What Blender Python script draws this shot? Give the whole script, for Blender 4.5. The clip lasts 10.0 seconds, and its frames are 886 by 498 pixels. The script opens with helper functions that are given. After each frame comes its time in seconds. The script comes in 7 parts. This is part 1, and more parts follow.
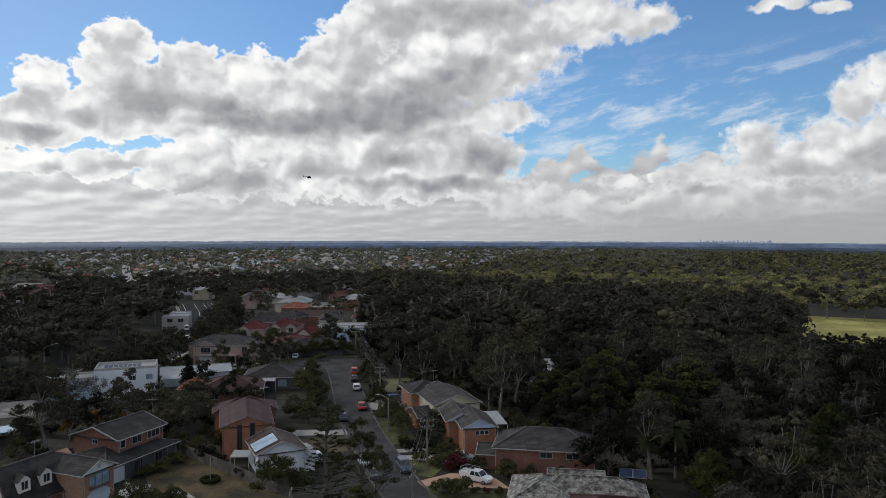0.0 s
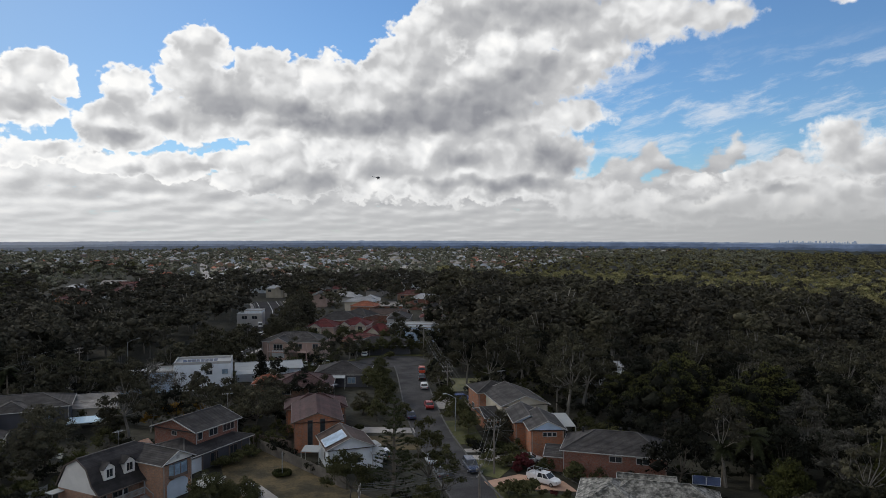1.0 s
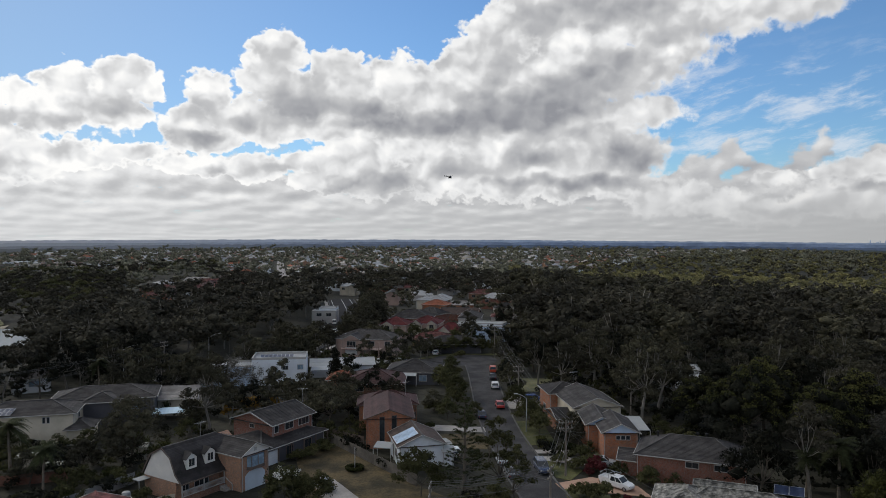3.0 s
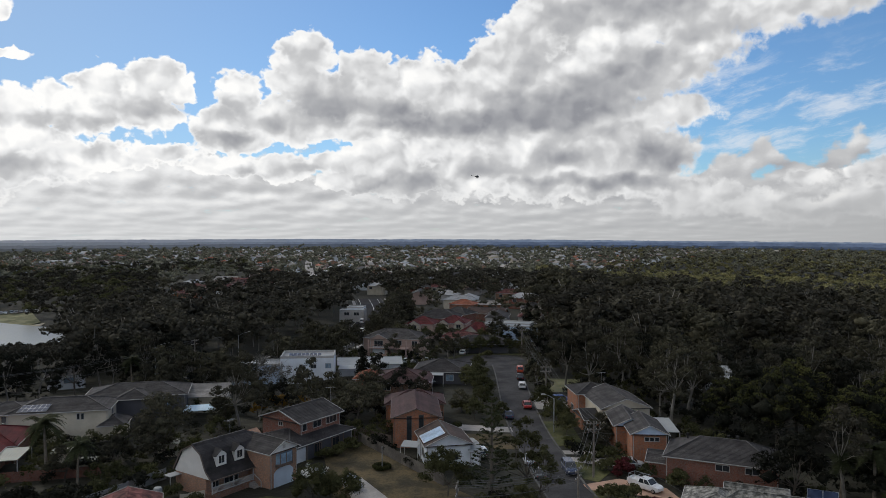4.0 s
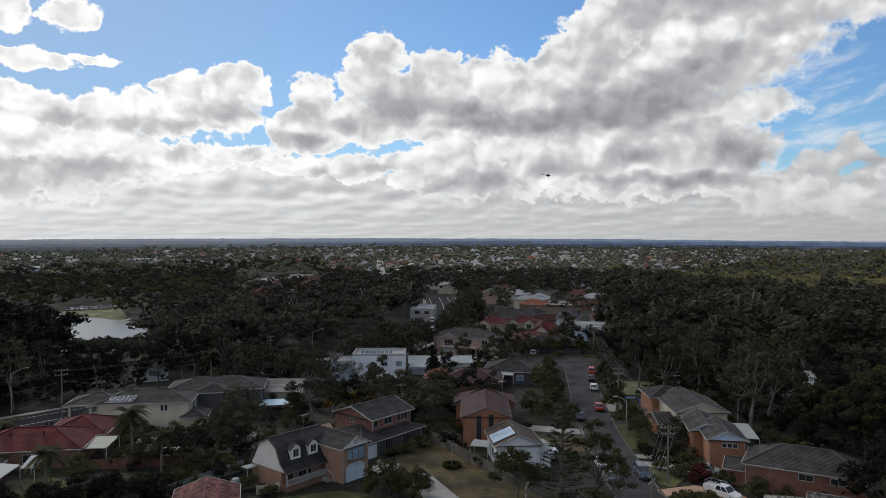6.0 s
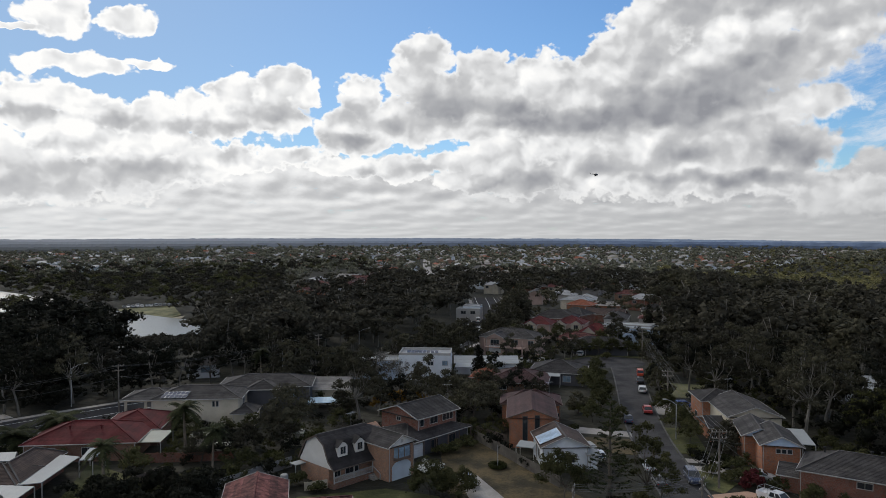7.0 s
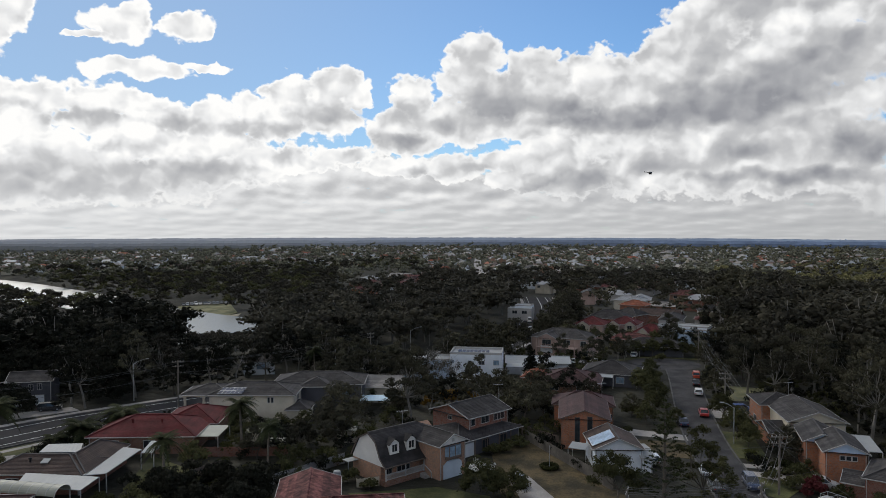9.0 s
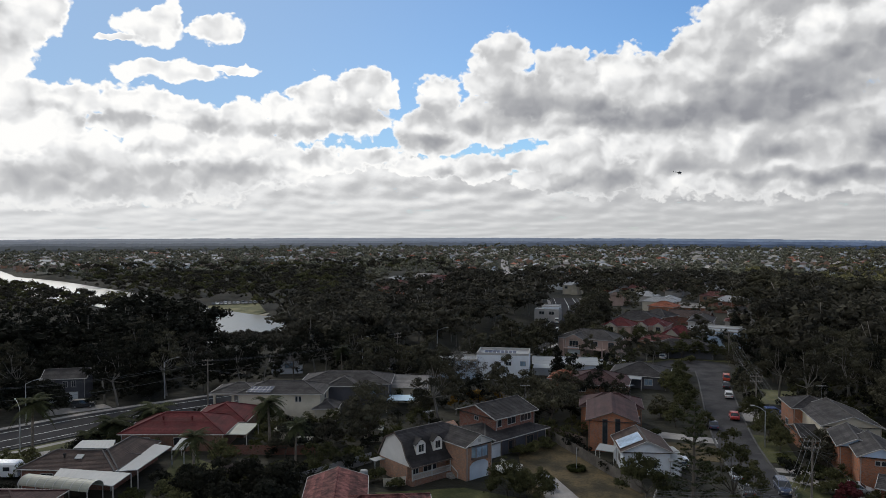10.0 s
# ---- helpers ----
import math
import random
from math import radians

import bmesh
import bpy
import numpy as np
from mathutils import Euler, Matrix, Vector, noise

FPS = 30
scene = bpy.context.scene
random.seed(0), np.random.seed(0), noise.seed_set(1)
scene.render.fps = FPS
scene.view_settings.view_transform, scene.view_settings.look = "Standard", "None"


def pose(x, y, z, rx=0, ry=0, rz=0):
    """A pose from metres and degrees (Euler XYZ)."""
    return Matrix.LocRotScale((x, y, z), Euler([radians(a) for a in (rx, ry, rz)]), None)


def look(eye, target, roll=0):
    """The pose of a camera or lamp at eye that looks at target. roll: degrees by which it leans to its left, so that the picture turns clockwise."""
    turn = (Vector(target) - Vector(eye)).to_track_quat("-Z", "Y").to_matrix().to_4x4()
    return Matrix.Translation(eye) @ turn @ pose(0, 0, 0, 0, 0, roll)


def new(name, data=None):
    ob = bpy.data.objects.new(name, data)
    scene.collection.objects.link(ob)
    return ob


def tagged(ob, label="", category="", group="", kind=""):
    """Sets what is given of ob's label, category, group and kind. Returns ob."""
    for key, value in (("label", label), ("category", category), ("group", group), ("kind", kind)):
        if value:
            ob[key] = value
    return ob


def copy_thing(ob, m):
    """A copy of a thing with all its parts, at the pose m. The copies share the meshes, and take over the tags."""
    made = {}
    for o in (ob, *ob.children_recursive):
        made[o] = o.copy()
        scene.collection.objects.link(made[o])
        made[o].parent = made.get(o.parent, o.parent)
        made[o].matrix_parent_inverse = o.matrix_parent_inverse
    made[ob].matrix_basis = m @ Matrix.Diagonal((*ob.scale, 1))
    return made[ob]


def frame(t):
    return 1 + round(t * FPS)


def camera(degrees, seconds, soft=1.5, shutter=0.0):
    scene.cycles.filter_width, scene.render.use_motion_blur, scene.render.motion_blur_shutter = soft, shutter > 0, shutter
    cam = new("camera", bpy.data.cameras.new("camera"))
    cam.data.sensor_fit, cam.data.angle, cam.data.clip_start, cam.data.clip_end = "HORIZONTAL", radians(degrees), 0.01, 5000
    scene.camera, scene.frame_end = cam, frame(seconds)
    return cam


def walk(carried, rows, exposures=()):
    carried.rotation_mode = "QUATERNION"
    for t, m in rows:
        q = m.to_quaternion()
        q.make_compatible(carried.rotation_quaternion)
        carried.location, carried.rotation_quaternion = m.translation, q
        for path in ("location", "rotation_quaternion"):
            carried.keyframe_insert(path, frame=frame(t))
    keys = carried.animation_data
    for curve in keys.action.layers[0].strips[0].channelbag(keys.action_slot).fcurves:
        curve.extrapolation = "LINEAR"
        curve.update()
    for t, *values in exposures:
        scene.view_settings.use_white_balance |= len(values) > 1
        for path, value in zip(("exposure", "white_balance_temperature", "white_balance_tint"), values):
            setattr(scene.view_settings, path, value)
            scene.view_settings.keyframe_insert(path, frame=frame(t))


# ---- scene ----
# camera: hovers 38 m up and turns to its left
cam = camera(62.78, 10.0, soft=0.5)
PATH = [
    (0.0, pose(0, 0, 38, 88.56, 0.08, -14.73)),
    (0.5, pose(0, 0, 38, 88.55, 0.07, -11.48)),
    (1.0, pose(0, 0, 38, 88.56, 0.02, -9.39)),
    (1.5, pose(0, 0, 38, 88.55, -0.03, -8.00)),
    (2.0, pose(0, 0, 38, 88.51, -0.03, -6.58)),
    (2.5, pose(0, 0, 38, 88.50, -0.05, -5.14)),
    (4.0, pose(0, 0, 38, 88.46, -0.05, -1.62)),
    (4.5, pose(0, 0, 38, 88.43, -0.06, -0.97)),
    (5.0, pose(0, 0, 38, 88.39, -0.03, -0.02)),
    (5.5, pose(0, 0, 38, 88.39, -0.03, 1.84)),
    (7.0, pose(0, 0, 38, 88.39, -0.04, 7.56)),
    (7.5, pose(0, 0, 38, 88.36, -0.01, 8.82)),
    (8.0, pose(0, 0, 38, 88.36, 0.02, 9.68)),
    (8.5, pose(0, 0, 38, 88.35, 0.04, 10.57)),
    (9.0, pose(0, 0, 38, 88.34, 0.04, 11.60)),
    (9.5, pose(0, 0, 38, 88.36, 0.04, 12.64)),
    (10.0, pose(0, 0, 38, 88.37, 0.02, 13.71)),
]
walk(cam, PATH, [(0.0, 0.0), (10.0, 0.0)])

# ---- light ----
SUN_AZ, SUN_EL = -43.0, 32.0      # degrees right of +y, above the horizon
sun = new("sun", bpy.data.lights.new("sun", "SUN"))
sun.data.energy, sun.data.angle, sun.data.color = 1.2, radians(10), (1.0, 0.95, 0.86)
sun.matrix_world = look((0, 0, 0), (-math.sin(radians(SUN_AZ)), -math.cos(radians(SUN_AZ)), -math.tan(radians(SUN_EL))))

# heaps of cumulus, and their shaded undersides: azimuth, elevation and half sizes in degrees (and depth of shade)
HEAP = [(-29.0, 8.4, 1.7, 1.3), (-26.6, 8.9, 1.6, 1.4), (-23.4, 10.1, 2.0, 1.8), (-20.1, 11.0, 2.1, 1.7), (-18.2, 10.4, 1.3, 1.4), (-20.7, 8.7, 3.6, 1.9), (-25.2, 7.9, 4.1, 1.3), (-28.7, 7.3, 2.7, 1.0), (-31.6, 8.0, 1.9, 1.3)]
TOWER = [(-8.9, 13.3, 2.1, 1.8), (-9.5, 11.0, 2.5, 2.3), (-14.0, 10.1, 1.8, 1.8), (-15.6, 7.9, 2.3, 1.6), (-11.4, 8.6, 3.2, 2.0), (-4.7, 12.1, 2.4, 1.7), (-6.7, 10.0, 3.3, 2.3), (-3.2, 10.2, 3.3, 2.6), (0.1, 11.4, 2.9, 2.2), (-14.4, 6.5, 3.1, 0.8), (-8.9, 7.7, 5.8, 1.2), (-4.5, 7.8, 4.8, 1.1)]
BAND = [(5.2, 12.8, 2.6, 2.3), (8.3, 14.4, 3.3, 3.1), (12.6, 16.1, 5.9, 3.6), (18.7, 16.0, 6.8, 3.2), (24.5, 15.8, 6.1, 2.3), (29.2, 15.4, 3.8, 1.4), (10.4, 10.6, 8.1, 3.7), (16.8, 12.4, 6.5, 3.6), (21.1, 13.3, 4.1, 2.0), (3.9, 10.1, 5.7, 2.8), (1.7, 7.5, 5.8, 2.3), (8.7, 7.0, 6.9, 2.8), (14.7, 7.8, 5.4, 3.2), (19.4, 9.0, 3.4, 1.3)]
BELLY = [(14.7, 5.0, 6.3, 2.4), (19.0, 5.9, 2.5, 1.7), (10.5, 4.4, 6.9, 2.3), (16.2, 3.3, 4.1, 1.1), (3.9, 4.7, 5.7, 2.4), (-1.9, 4.2, 4.0, 1.9), (-2.8, 6.1, 4.0, 1.1)]
MIDDLE = [(-14.8, 4.8, 3.5, 0.9), (-10.6, 4.7, 2.8, 1.1), (-6.1, 5.2, 3.2, 1.0), (-5.4, 3.7, 3.5, 1.0), (-19.6, 5.5, 2.3, 0.7), (-25.2, 5.2, 4.6, 1.2), (20.5, 2.3, 2.8, 1.6), (22.8, 2.7, 1.8, 1.2), (28.0, 3.7, 1.7, 0.7), (31.0, 4.2, 1.7, 0.5), (26.6, 1.7, 5.8, 1.4), (31.7, 2.0, 3.6, 1.3)]
EAST = [(44.3, 9.0, 1.7, 2.0), (45.8, 9.7, 1.4, 2.1), (43.2, 5.9, 3.3, 2.1), (38.1, 6.3, 2.3, 1.7), (40.3, 5.0, 5.1, 1.7), (34.2, 4.4, 3.8, 0.9), (28.1, 3.8, 1.9, 0.6), (36.6, 2.3, 9.9, 1.6), (47.1, 5.9, 3.5, 3.3), (39.5, 15.7, 2.2, 0.6), (43.0, 15.1, 1.8, 0.5)]
EDGE = [(-44.4, 13.4, 2.7, 2.3), (-42.2, 14.5, 1.8, 1.7), (-44.8, 10.9, 1.7, 2.4), (-43.6, 8.9, 2.1, 1.6), (-40.6, 8.9, 2.3, 1.3), (-36.9, 9.0, 2.8, 1.3), (-34.2, 9.1, 1.9, 1.1), (-43.0, 7.1, 4.4, 1.3), (-36.6, 7.5, 4.1, 1.0), (-31.9, 7.9, 2.6, 1.1), (-29.2, 8.3, 2.0, 1.1), (-41.0, 5.9, 5.6, 1.3)]
SCRAPS = [(-35.5, 14.2, 2.2, 1.3), (-34.2, 15.1, 1.3, 1.0), (-30.8, 14.5, 1.9, 1.1), (-37.6, 13.4, 1.7, 0.3), (-34.2, 11.4, 3.9, 0.8), (-37.1, 11.1, 1.1, 0.7), (-29.8, 11.9, 1.9, 0.3)]
SHELF = [(-39.9, 3.5, 13.5, 2.1), (-29.5, 4.5, 6.6, 1.4), (-23.6, 5.0, 5.2, 1.0)]
SHADE_WEST = [(-20.6, 8.7, 2.8, 1.0, 0.40), (-23.4, 8.8, 1.3, 0.7, 0.22), (-26.3, 7.3, 3.3, 0.6, 0.32), (-6.7, 9.6, 3.3, 1.4, 0.50), (-2.2, 9.5, 2.1, 0.9, 0.62), (-8.9, 11.0, 1.1, 1.7, 0.22), (-14.4, 9.2, 1.2, 0.9, 0.25), (-11.4, 8.1, 2.5, 0.8, 0.28), (-15.1, 6.8, 2.6, 0.5, 0.34), (-4.5, 8.1, 4.0, 0.4, 0.15)]
SHADE_BAND = [(16.7, 16.3, 6.1, 1.1, 0.46), (10.4, 15.6, 2.2, 1.0, 0.18), (5.2, 8.3, 6.2, 0.9, 0.62), (10.5, 9.3, 6.0, 1.2, 0.60), (14.5, 10.8, 4.4, 1.2, 0.50), (17.6, 12.3, 2.7, 0.9, 0.40), (0.6, 7.9, 3.8, 0.6, 0.40), (7.8, 12.4, 2.6, 1.3, 0.16), (22.3, 14.4, 3.1, 0.8, 0.20), (12.6, 7.4, 3.8, 0.7, 0.30)]
SHADE_LOW = [(18.2, 5.8, 2.6, 1.1, 0.62), (16.1, 3.6, 3.5, 0.7, 0.66), (10.9, 5.8, 1.9, 0.8, 0.46), (10.5, 3.7, 3.5, 0.5, 0.44), (5.2, 4.7, 2.2, 0.6, 0.25), (-1.0, 3.5, 3.1, 1.0, 0.46), (-13.6, 4.4, 2.3, 0.4, 0.30), (-8.9, 4.6, 1.7, 0.4, 0.20), (-5.4, 2.7, 2.6, 0.4, 0.28), (22.6, 0.8, 3.5, 0.3, 0.45), (28.0, 2.9, 1.2, 0.4, 0.35), (20.5, 3.2, 1.2, 0.8, 0.15)]
SHADE_EAST = [(38.1, 5.9, 1.6, 0.8, 0.28), (45.5, 4.7, 2.3, 1.2, 0.34), (41.4, 4.3, 2.1, 0.6, 0.28), (33.8, 3.1, 1.4, 0.4, 0.40), (43.1, 2.6, 3.8, 0.5, 0.25), (28.5, 1.3, 2.5, 0.3, 0.20), (-14.6, 6.8, 1.5, 0.6, 0.30)]
SHADE_EDGE = [(-44.9, 12.8, 1.8, 1.5, 0.34), (-37.7, 7.8, 2.6, 0.5, 0.44), (-41.8, 8.5, 1.4, 0.4, 0.28), (-31.9, 7.7, 1.8, 0.4, 0.36), (-40.3, 5.3, 1.6, 1.0, 0.28), (-35.2, 5.9, 1.7, 0.5, 0.30), (-38.8, 3.3, 12.0, 1.5, 0.36), (-29.1, 4.6, 4.1, 0.5, 0.36), (-23.6, 2.6, 5.2, 0.6, 0.30)]


class Nodes:
    """Short hand for node trees."""

    def __init__(self, tree):
        self.t = tree

    def add(self, kind, **props):
        n = self.t.nodes.new("ShaderNode" + kind)
        for k, v in props.items():
            if k == "op":
                n.operation = v
            elif k == "dims":
                n.noise_dimensions = v
            elif k == "blend":
                n.blend_type = v
            elif k == "data":
                n.data_type = v
        return n

    def put(self, socket, value):
        if isinstance(value, bpy.types.NodeSocket):
            self.t.links.new(value, socket)
        else:
            socket.default_value = value

    def math(self, op, a, b=0.0, c=0.0, clamp=False):
        n = self.add("Math", op=op)
        n.use_clamp = clamp
        for s, v in zip(n.inputs, (a, b, c)):
            self.put(s, v)
        return n.outputs[0]

    def vec(self, op, a, b=(0, 0, 0), c=(0, 0, 0)):
        n = self.add("VectorMath", op=op)
        for s, v in zip(n.inputs, (a, b, c)):
            self.put(s, v)
        return n.outputs["Value"] if op in ("LENGTH", "DOT_PRODUCT") else n.outputs[0]

    def mix(self, fac, a, b, blend="MIX"):
        n = self.add("Mix", data="RGBA", blend=blend)
        self.put(n.inputs[0], fac)
        self.put(n.inputs[6], a)
        self.put(n.inputs[7], b)
        return n.outputs[2]

    def noise(self, vector, scale, detail=4.0, rough=0.55, dims="3D"):
        n = self.add("TexNoise", dims=dims)
        if vector is not None:
            self.put(n.inputs["Vector"], vector)
        self.put(n.inputs["Scale"], scale)
        self.put(n.inputs["Detail"], detail)
        self.put(n.inputs["Roughness"], rough)
        return n.outputs[0]

    def span(self, value, a, b, c=0.0, d=1.0, smooth=True):
        n = self.add("MapRange")
        n.interpolation_type = "SMOOTHSTEP" if smooth else "LINEAR"
        for s, v in zip(n.inputs, (value, a, b, c, d)):
            self.put(s, v)
        return n.outputs[0]

    def xyz(self, x, y, z=0.0):
        n = self.add("CombineXYZ")
        for s, v in zip(n.inputs, (x, y, z)):
            self.put(s, v)
        return n.outputs[0]


GAPS = [(-33.9, 6.2, 5.1, 1.5), (-28.6, 6.1, 3.7, 1.3), (-39.2, 4.6, 7.2, 1.6)]
CUMULUS = GAPS + HEAP + TOWER + BAND + BELLY + MIDDLE + EAST + EDGE + SCRAPS + SHELF
SHADES = SHADE_WEST + SHADE_BAND + SHADE_LOW + SHADE_EAST + SHADE_EDGE

world = bpy.data.worlds.new("sky")
scene.world = world
world.use_nodes = True
world.node_tree.nodes.clear()
N = Nodes(world.node_tree)
way = N.add("TexCoord").outputs["Generated"]
sxyz = N.add("SeparateXYZ")
N.put(sxyz.inputs[0], way)
az = N.math("MULTIPLY", N.math("ARCTAN2", sxyz.outputs[0], sxyz.outputs[1]), 57.2958)
el = N.math("MULTIPLY", N.math("ARCSINE", sxyz.outputs[2]), 57.2958)
place = N.xyz(az, el)


def warp(where, scale, ax, ay, detail=3.0):
    n = N.add("TexNoise", dims="2D")
    N.put(n.inputs["Vector"], where)
    N.put(n.inputs["Scale"], scale)
    N.put(n.inputs["Detail"], detail)
    return N.vec("MULTIPLY_ADD", N.vec("SUBTRACT", n.outputs["Color"], (0.5, 0.5, 0.5)), (ax, ay, 0), where)


bent = warp(place, 0.45, 1.8, 1.3)
soft_bent = warp(place, 0.42, 3.0, 1.7, 3.0)


def reach(where, row):
    x, y, a, b = row[:4]
    return N.vec("LENGTH", N.vec("MULTIPLY_ADD", where, (1 / a, 1 / b, 0), (-x / a, -y / b, 0)))


near = None
for row in CUMULUS:
    d = reach(bent, row)
    if near is None:
        near = d
    else:
        m = N.add("Math", op="SMOOTH_MIN")
        for s, v in zip(m.inputs, (near, d, 0.12)):
            N.put(s, v)
        near = m.outputs[0]
heaps = N.math("MAXIMUM", N.math("SUBTRACT", 1.0, near), -1.0)
# beyond the view: broken cumulus over the rest of the sky
out_of_view = N.math("MAXIMUM", N.span(el, 18.0, 25.0), N.span(N.math("ABSOLUTE", az), 48.0, 55.0))
rest = N.math("MULTIPLY", N.math("SUBTRACT", N.noise(place, 0.06, 3.0, 0.5, "2D"), 0.46), 3.0)
heaps = N.math("MAXIMUM", heaps, N.math("SUBTRACT", rest, N.span(out_of_view, 0, 1, 3.0, 0.0)))


def billows(where, sizes):
    """Rounded heads at several sizes."""
    total = None
    for size, amount in sizes:
        cell = N.add("TexVoronoi")
        cell.voronoi_dimensions, cell.feature = "2D", "SMOOTH_F1"
        N.put(cell.inputs["Vector"], N.vec("MULTIPLY_ADD", where, (0.85, 1.1, 0), (size * 7, size * 3, 0)))
        N.put(cell.inputs["Scale"], size)
        N.put(cell.inputs["Smoothness"], 0.45)
        bump = N.math("MULTIPLY", N.math("SUBTRACT", 0.44, cell.outputs["Distance"]), amount)
        total = bump if total is None else N.math("ADD", total, bump)
    return total


rag = warp(place, 1.3, 0.55, 0.45, 5.0)
heads = billows(rag, ((0.34, 0.34), (0.75, 0.30), (1.6, 0.22), (3.4, 0.13)))
LARGE = ((0.30, 0.45), (0.62, 0.34), (1.3, 0.16))
lit_side = N.math("SUBTRACT", billows(N.vec("ADD", bent, (-0.55, 0.75, 0)), LARGE), billows(bent, LARGE))
wisp = N.math("SUBTRACT", N.noise(place, 0.8, 8.0, 0.62, "2D"), 0.5)
# crisp heads westward, ragged fleece on the eastern side of the great band
fleece = N.span(az, 8.0, 24.0)
depth = N.math("ADD", N.math("ADD", heaps, N.math("MULTIPLY", heads, N.span(fleece, 0, 1, 1.15, 0.7, False))), N.math("MULTIPLY", wisp, N.span(fleece, 0, 1, 0.20, 0.85, False)))
alpha = N.span(depth, -0.04, N.span(fleece, 0, 1, 0.14, 0.42, False))
shadow = None
for row in SHADES:
    s = N.span(reach(soft_bent, row), 1.6, 0.1, 0.0, min(0.8, row[4] * 1.08))
    shadow = s if shadow is None else N.math("SUBTRACT", N.math("ADD", shadow, s), N.math("MULTIPLY", shadow, s))
tangle = N.math("SUBTRACT", N.noise(soft_bent, 0.32, 3.5, 0.5, "2D"), 0.5)
core = N.span(depth, 0.02, 0.45)
dim = N.math("MULTIPLY", shadow, N.span(depth, -0.05, 0.22, 0.25, 1.0))
dim = N.math("ADD", dim, N.math("MULTIPLY", N.math("ADD", N.math("MULTIPLY", lit_side, 0.80), N.math("MULTIPLY", tangle, 0.34)), N.span(core, 0, 1, 0.25, 1.0)))
dim = N.math("ADD", dim, N.math("MULTIPLY", core, 0.16))
dim = N.math("ADD", dim, N.span(az, 8, -40, 0.10, -0.10))


def cloud_colour(amount):
    ramp = N.add("ValToRGB")
    els = ramp.color_ramp.elements
    els[0].position, els[0].color = 0.0, (1.0, 0.995, 0.98, 1)
    els[1].position, els[1].color = 1.0, (0.29, 0.297, 0.325, 1)
    for at, c in ((0.15, (0.84, 0.845, 0.85, 1)), (0.4, (0.57, 0.575, 0.585, 1)), (0.7, (0.41, 0.417, 0.437, 1))):
        els.new(at).color = c
    N.put(ramp.inputs[0], amount)
    return ramp.outputs[0]


sky = N.add("TexSky")
sky.sky_type, sky.sun_disc = "NISHITA", False
sky.sun_elevation, sky.sun_rotation = radians(SUN_EL), radians(SUN_AZ)
sky.dust_density, sky.air_density = 0.15, 1.0
blue = N.vec("MULTIPLY", sky.outputs[0], (0.060, 0.088, 0.118))
under = N.mix(N.span(az, 14, -40, 0.06, 0.70), blue, (0.34, 0.46, 0.63, 1))
# high streaks of ice cloud over the eastern blue, rising to the right
streak = N.noise(N.vec("ADD", N.vec("MULTIPLY", warp(place, 0.25, 1.5, 1.0), (0.16, 0.62, 0)), N.xyz(0.0, N.math("MULTIPLY", az, -0.10))), 1.0, 8.0, 0.66, "2D")
cirrus = N.math("MULTIPLY", N.span(streak, 0.44, 0.74, 0, 0.72), N.math("MULTIPLY", N.span(az, 14, 24), N.span(el, 14.5, 9.5)))
under = N.mix(cirrus, under, (0.74, 0.78, 0.84, 1))
# low decks of cloud in rows, drawn out flat by distance
high = N.math("MULTIPLY", N.math("LOGARITHM", N.math("ADD", N.math("MAXIMUM", el, -1.2), 1.7), 2.718), 5.4)
flat = N.xyz(N.math("MULTIPLY", az, 0.62), high)
row_noise = N.noise(flat, 0.55, 4.0, 0.5, "2D")
row_above = N.noise(N.vec("ADD", flat, (-0.2, 0.5, 0)), 0.55, 4.0, 0.5, "2D")
deck = N.math("ADD", N.math("MULTIPLY", N.math("SUBTRACT", row_noise, 0.5), 2.8), N.span(el, 3.2, 7.8, 0.85, -0.75, False))
puff = ((0.42, 0.5), (0.9, 0.4))
heaped = N.math("SUBTRACT", billows(N.vec("ADD", flat, (-0.25, 0.55, 0)), puff), billows(flat, puff))
deck_dim = N.math("ADD", N.math("ADD", N.math("MULTIPLY", N.math("SUBTRACT", row_above, row_noise), 0.55), N.math("MULTIPLY", heaped, 0.75)), N.span(az, -40, 30, 0.20, 0.48))
low = N.mix(N.span(deck, 0.0, 0.35), under, cloud_colour(deck_dim))
upper = N.mix(alpha, low, cloud_colour(dim))
# milky air low down, brighter below the sun
glare = N.span(az, 40, -45, 0.42, 0.70, False)
milk = N.add("CombineColor")
N.put(milk.inputs[0], N.math("MULTIPLY", glare, 0.97))
N.put(milk.inputs[1], N.math("MULTIPLY", glare, 0.985))
N.put(milk.inputs[2], glare)
veil = N.math("ADD", N.span(el, 4.2, -0.6, 0.0, 0.72), N.math("MULTIPLY", N.span(el, 7.0, 0.5, 0.0, 0.26), N.span(az, 18, 36)))
whole = N.mix(veil, upper, milk.outputs[0])
bg = N.add("Background")
N.put(bg.inputs[0], whole)
N.put(bg.inputs[1], 1.0)
N.put(N.add("OutputWorld").inputs[0], bg.outputs[0])
world.cycles.sampling_method, world.cycles.sample_map_resolution = "MANUAL", 512

# ---- materials ----


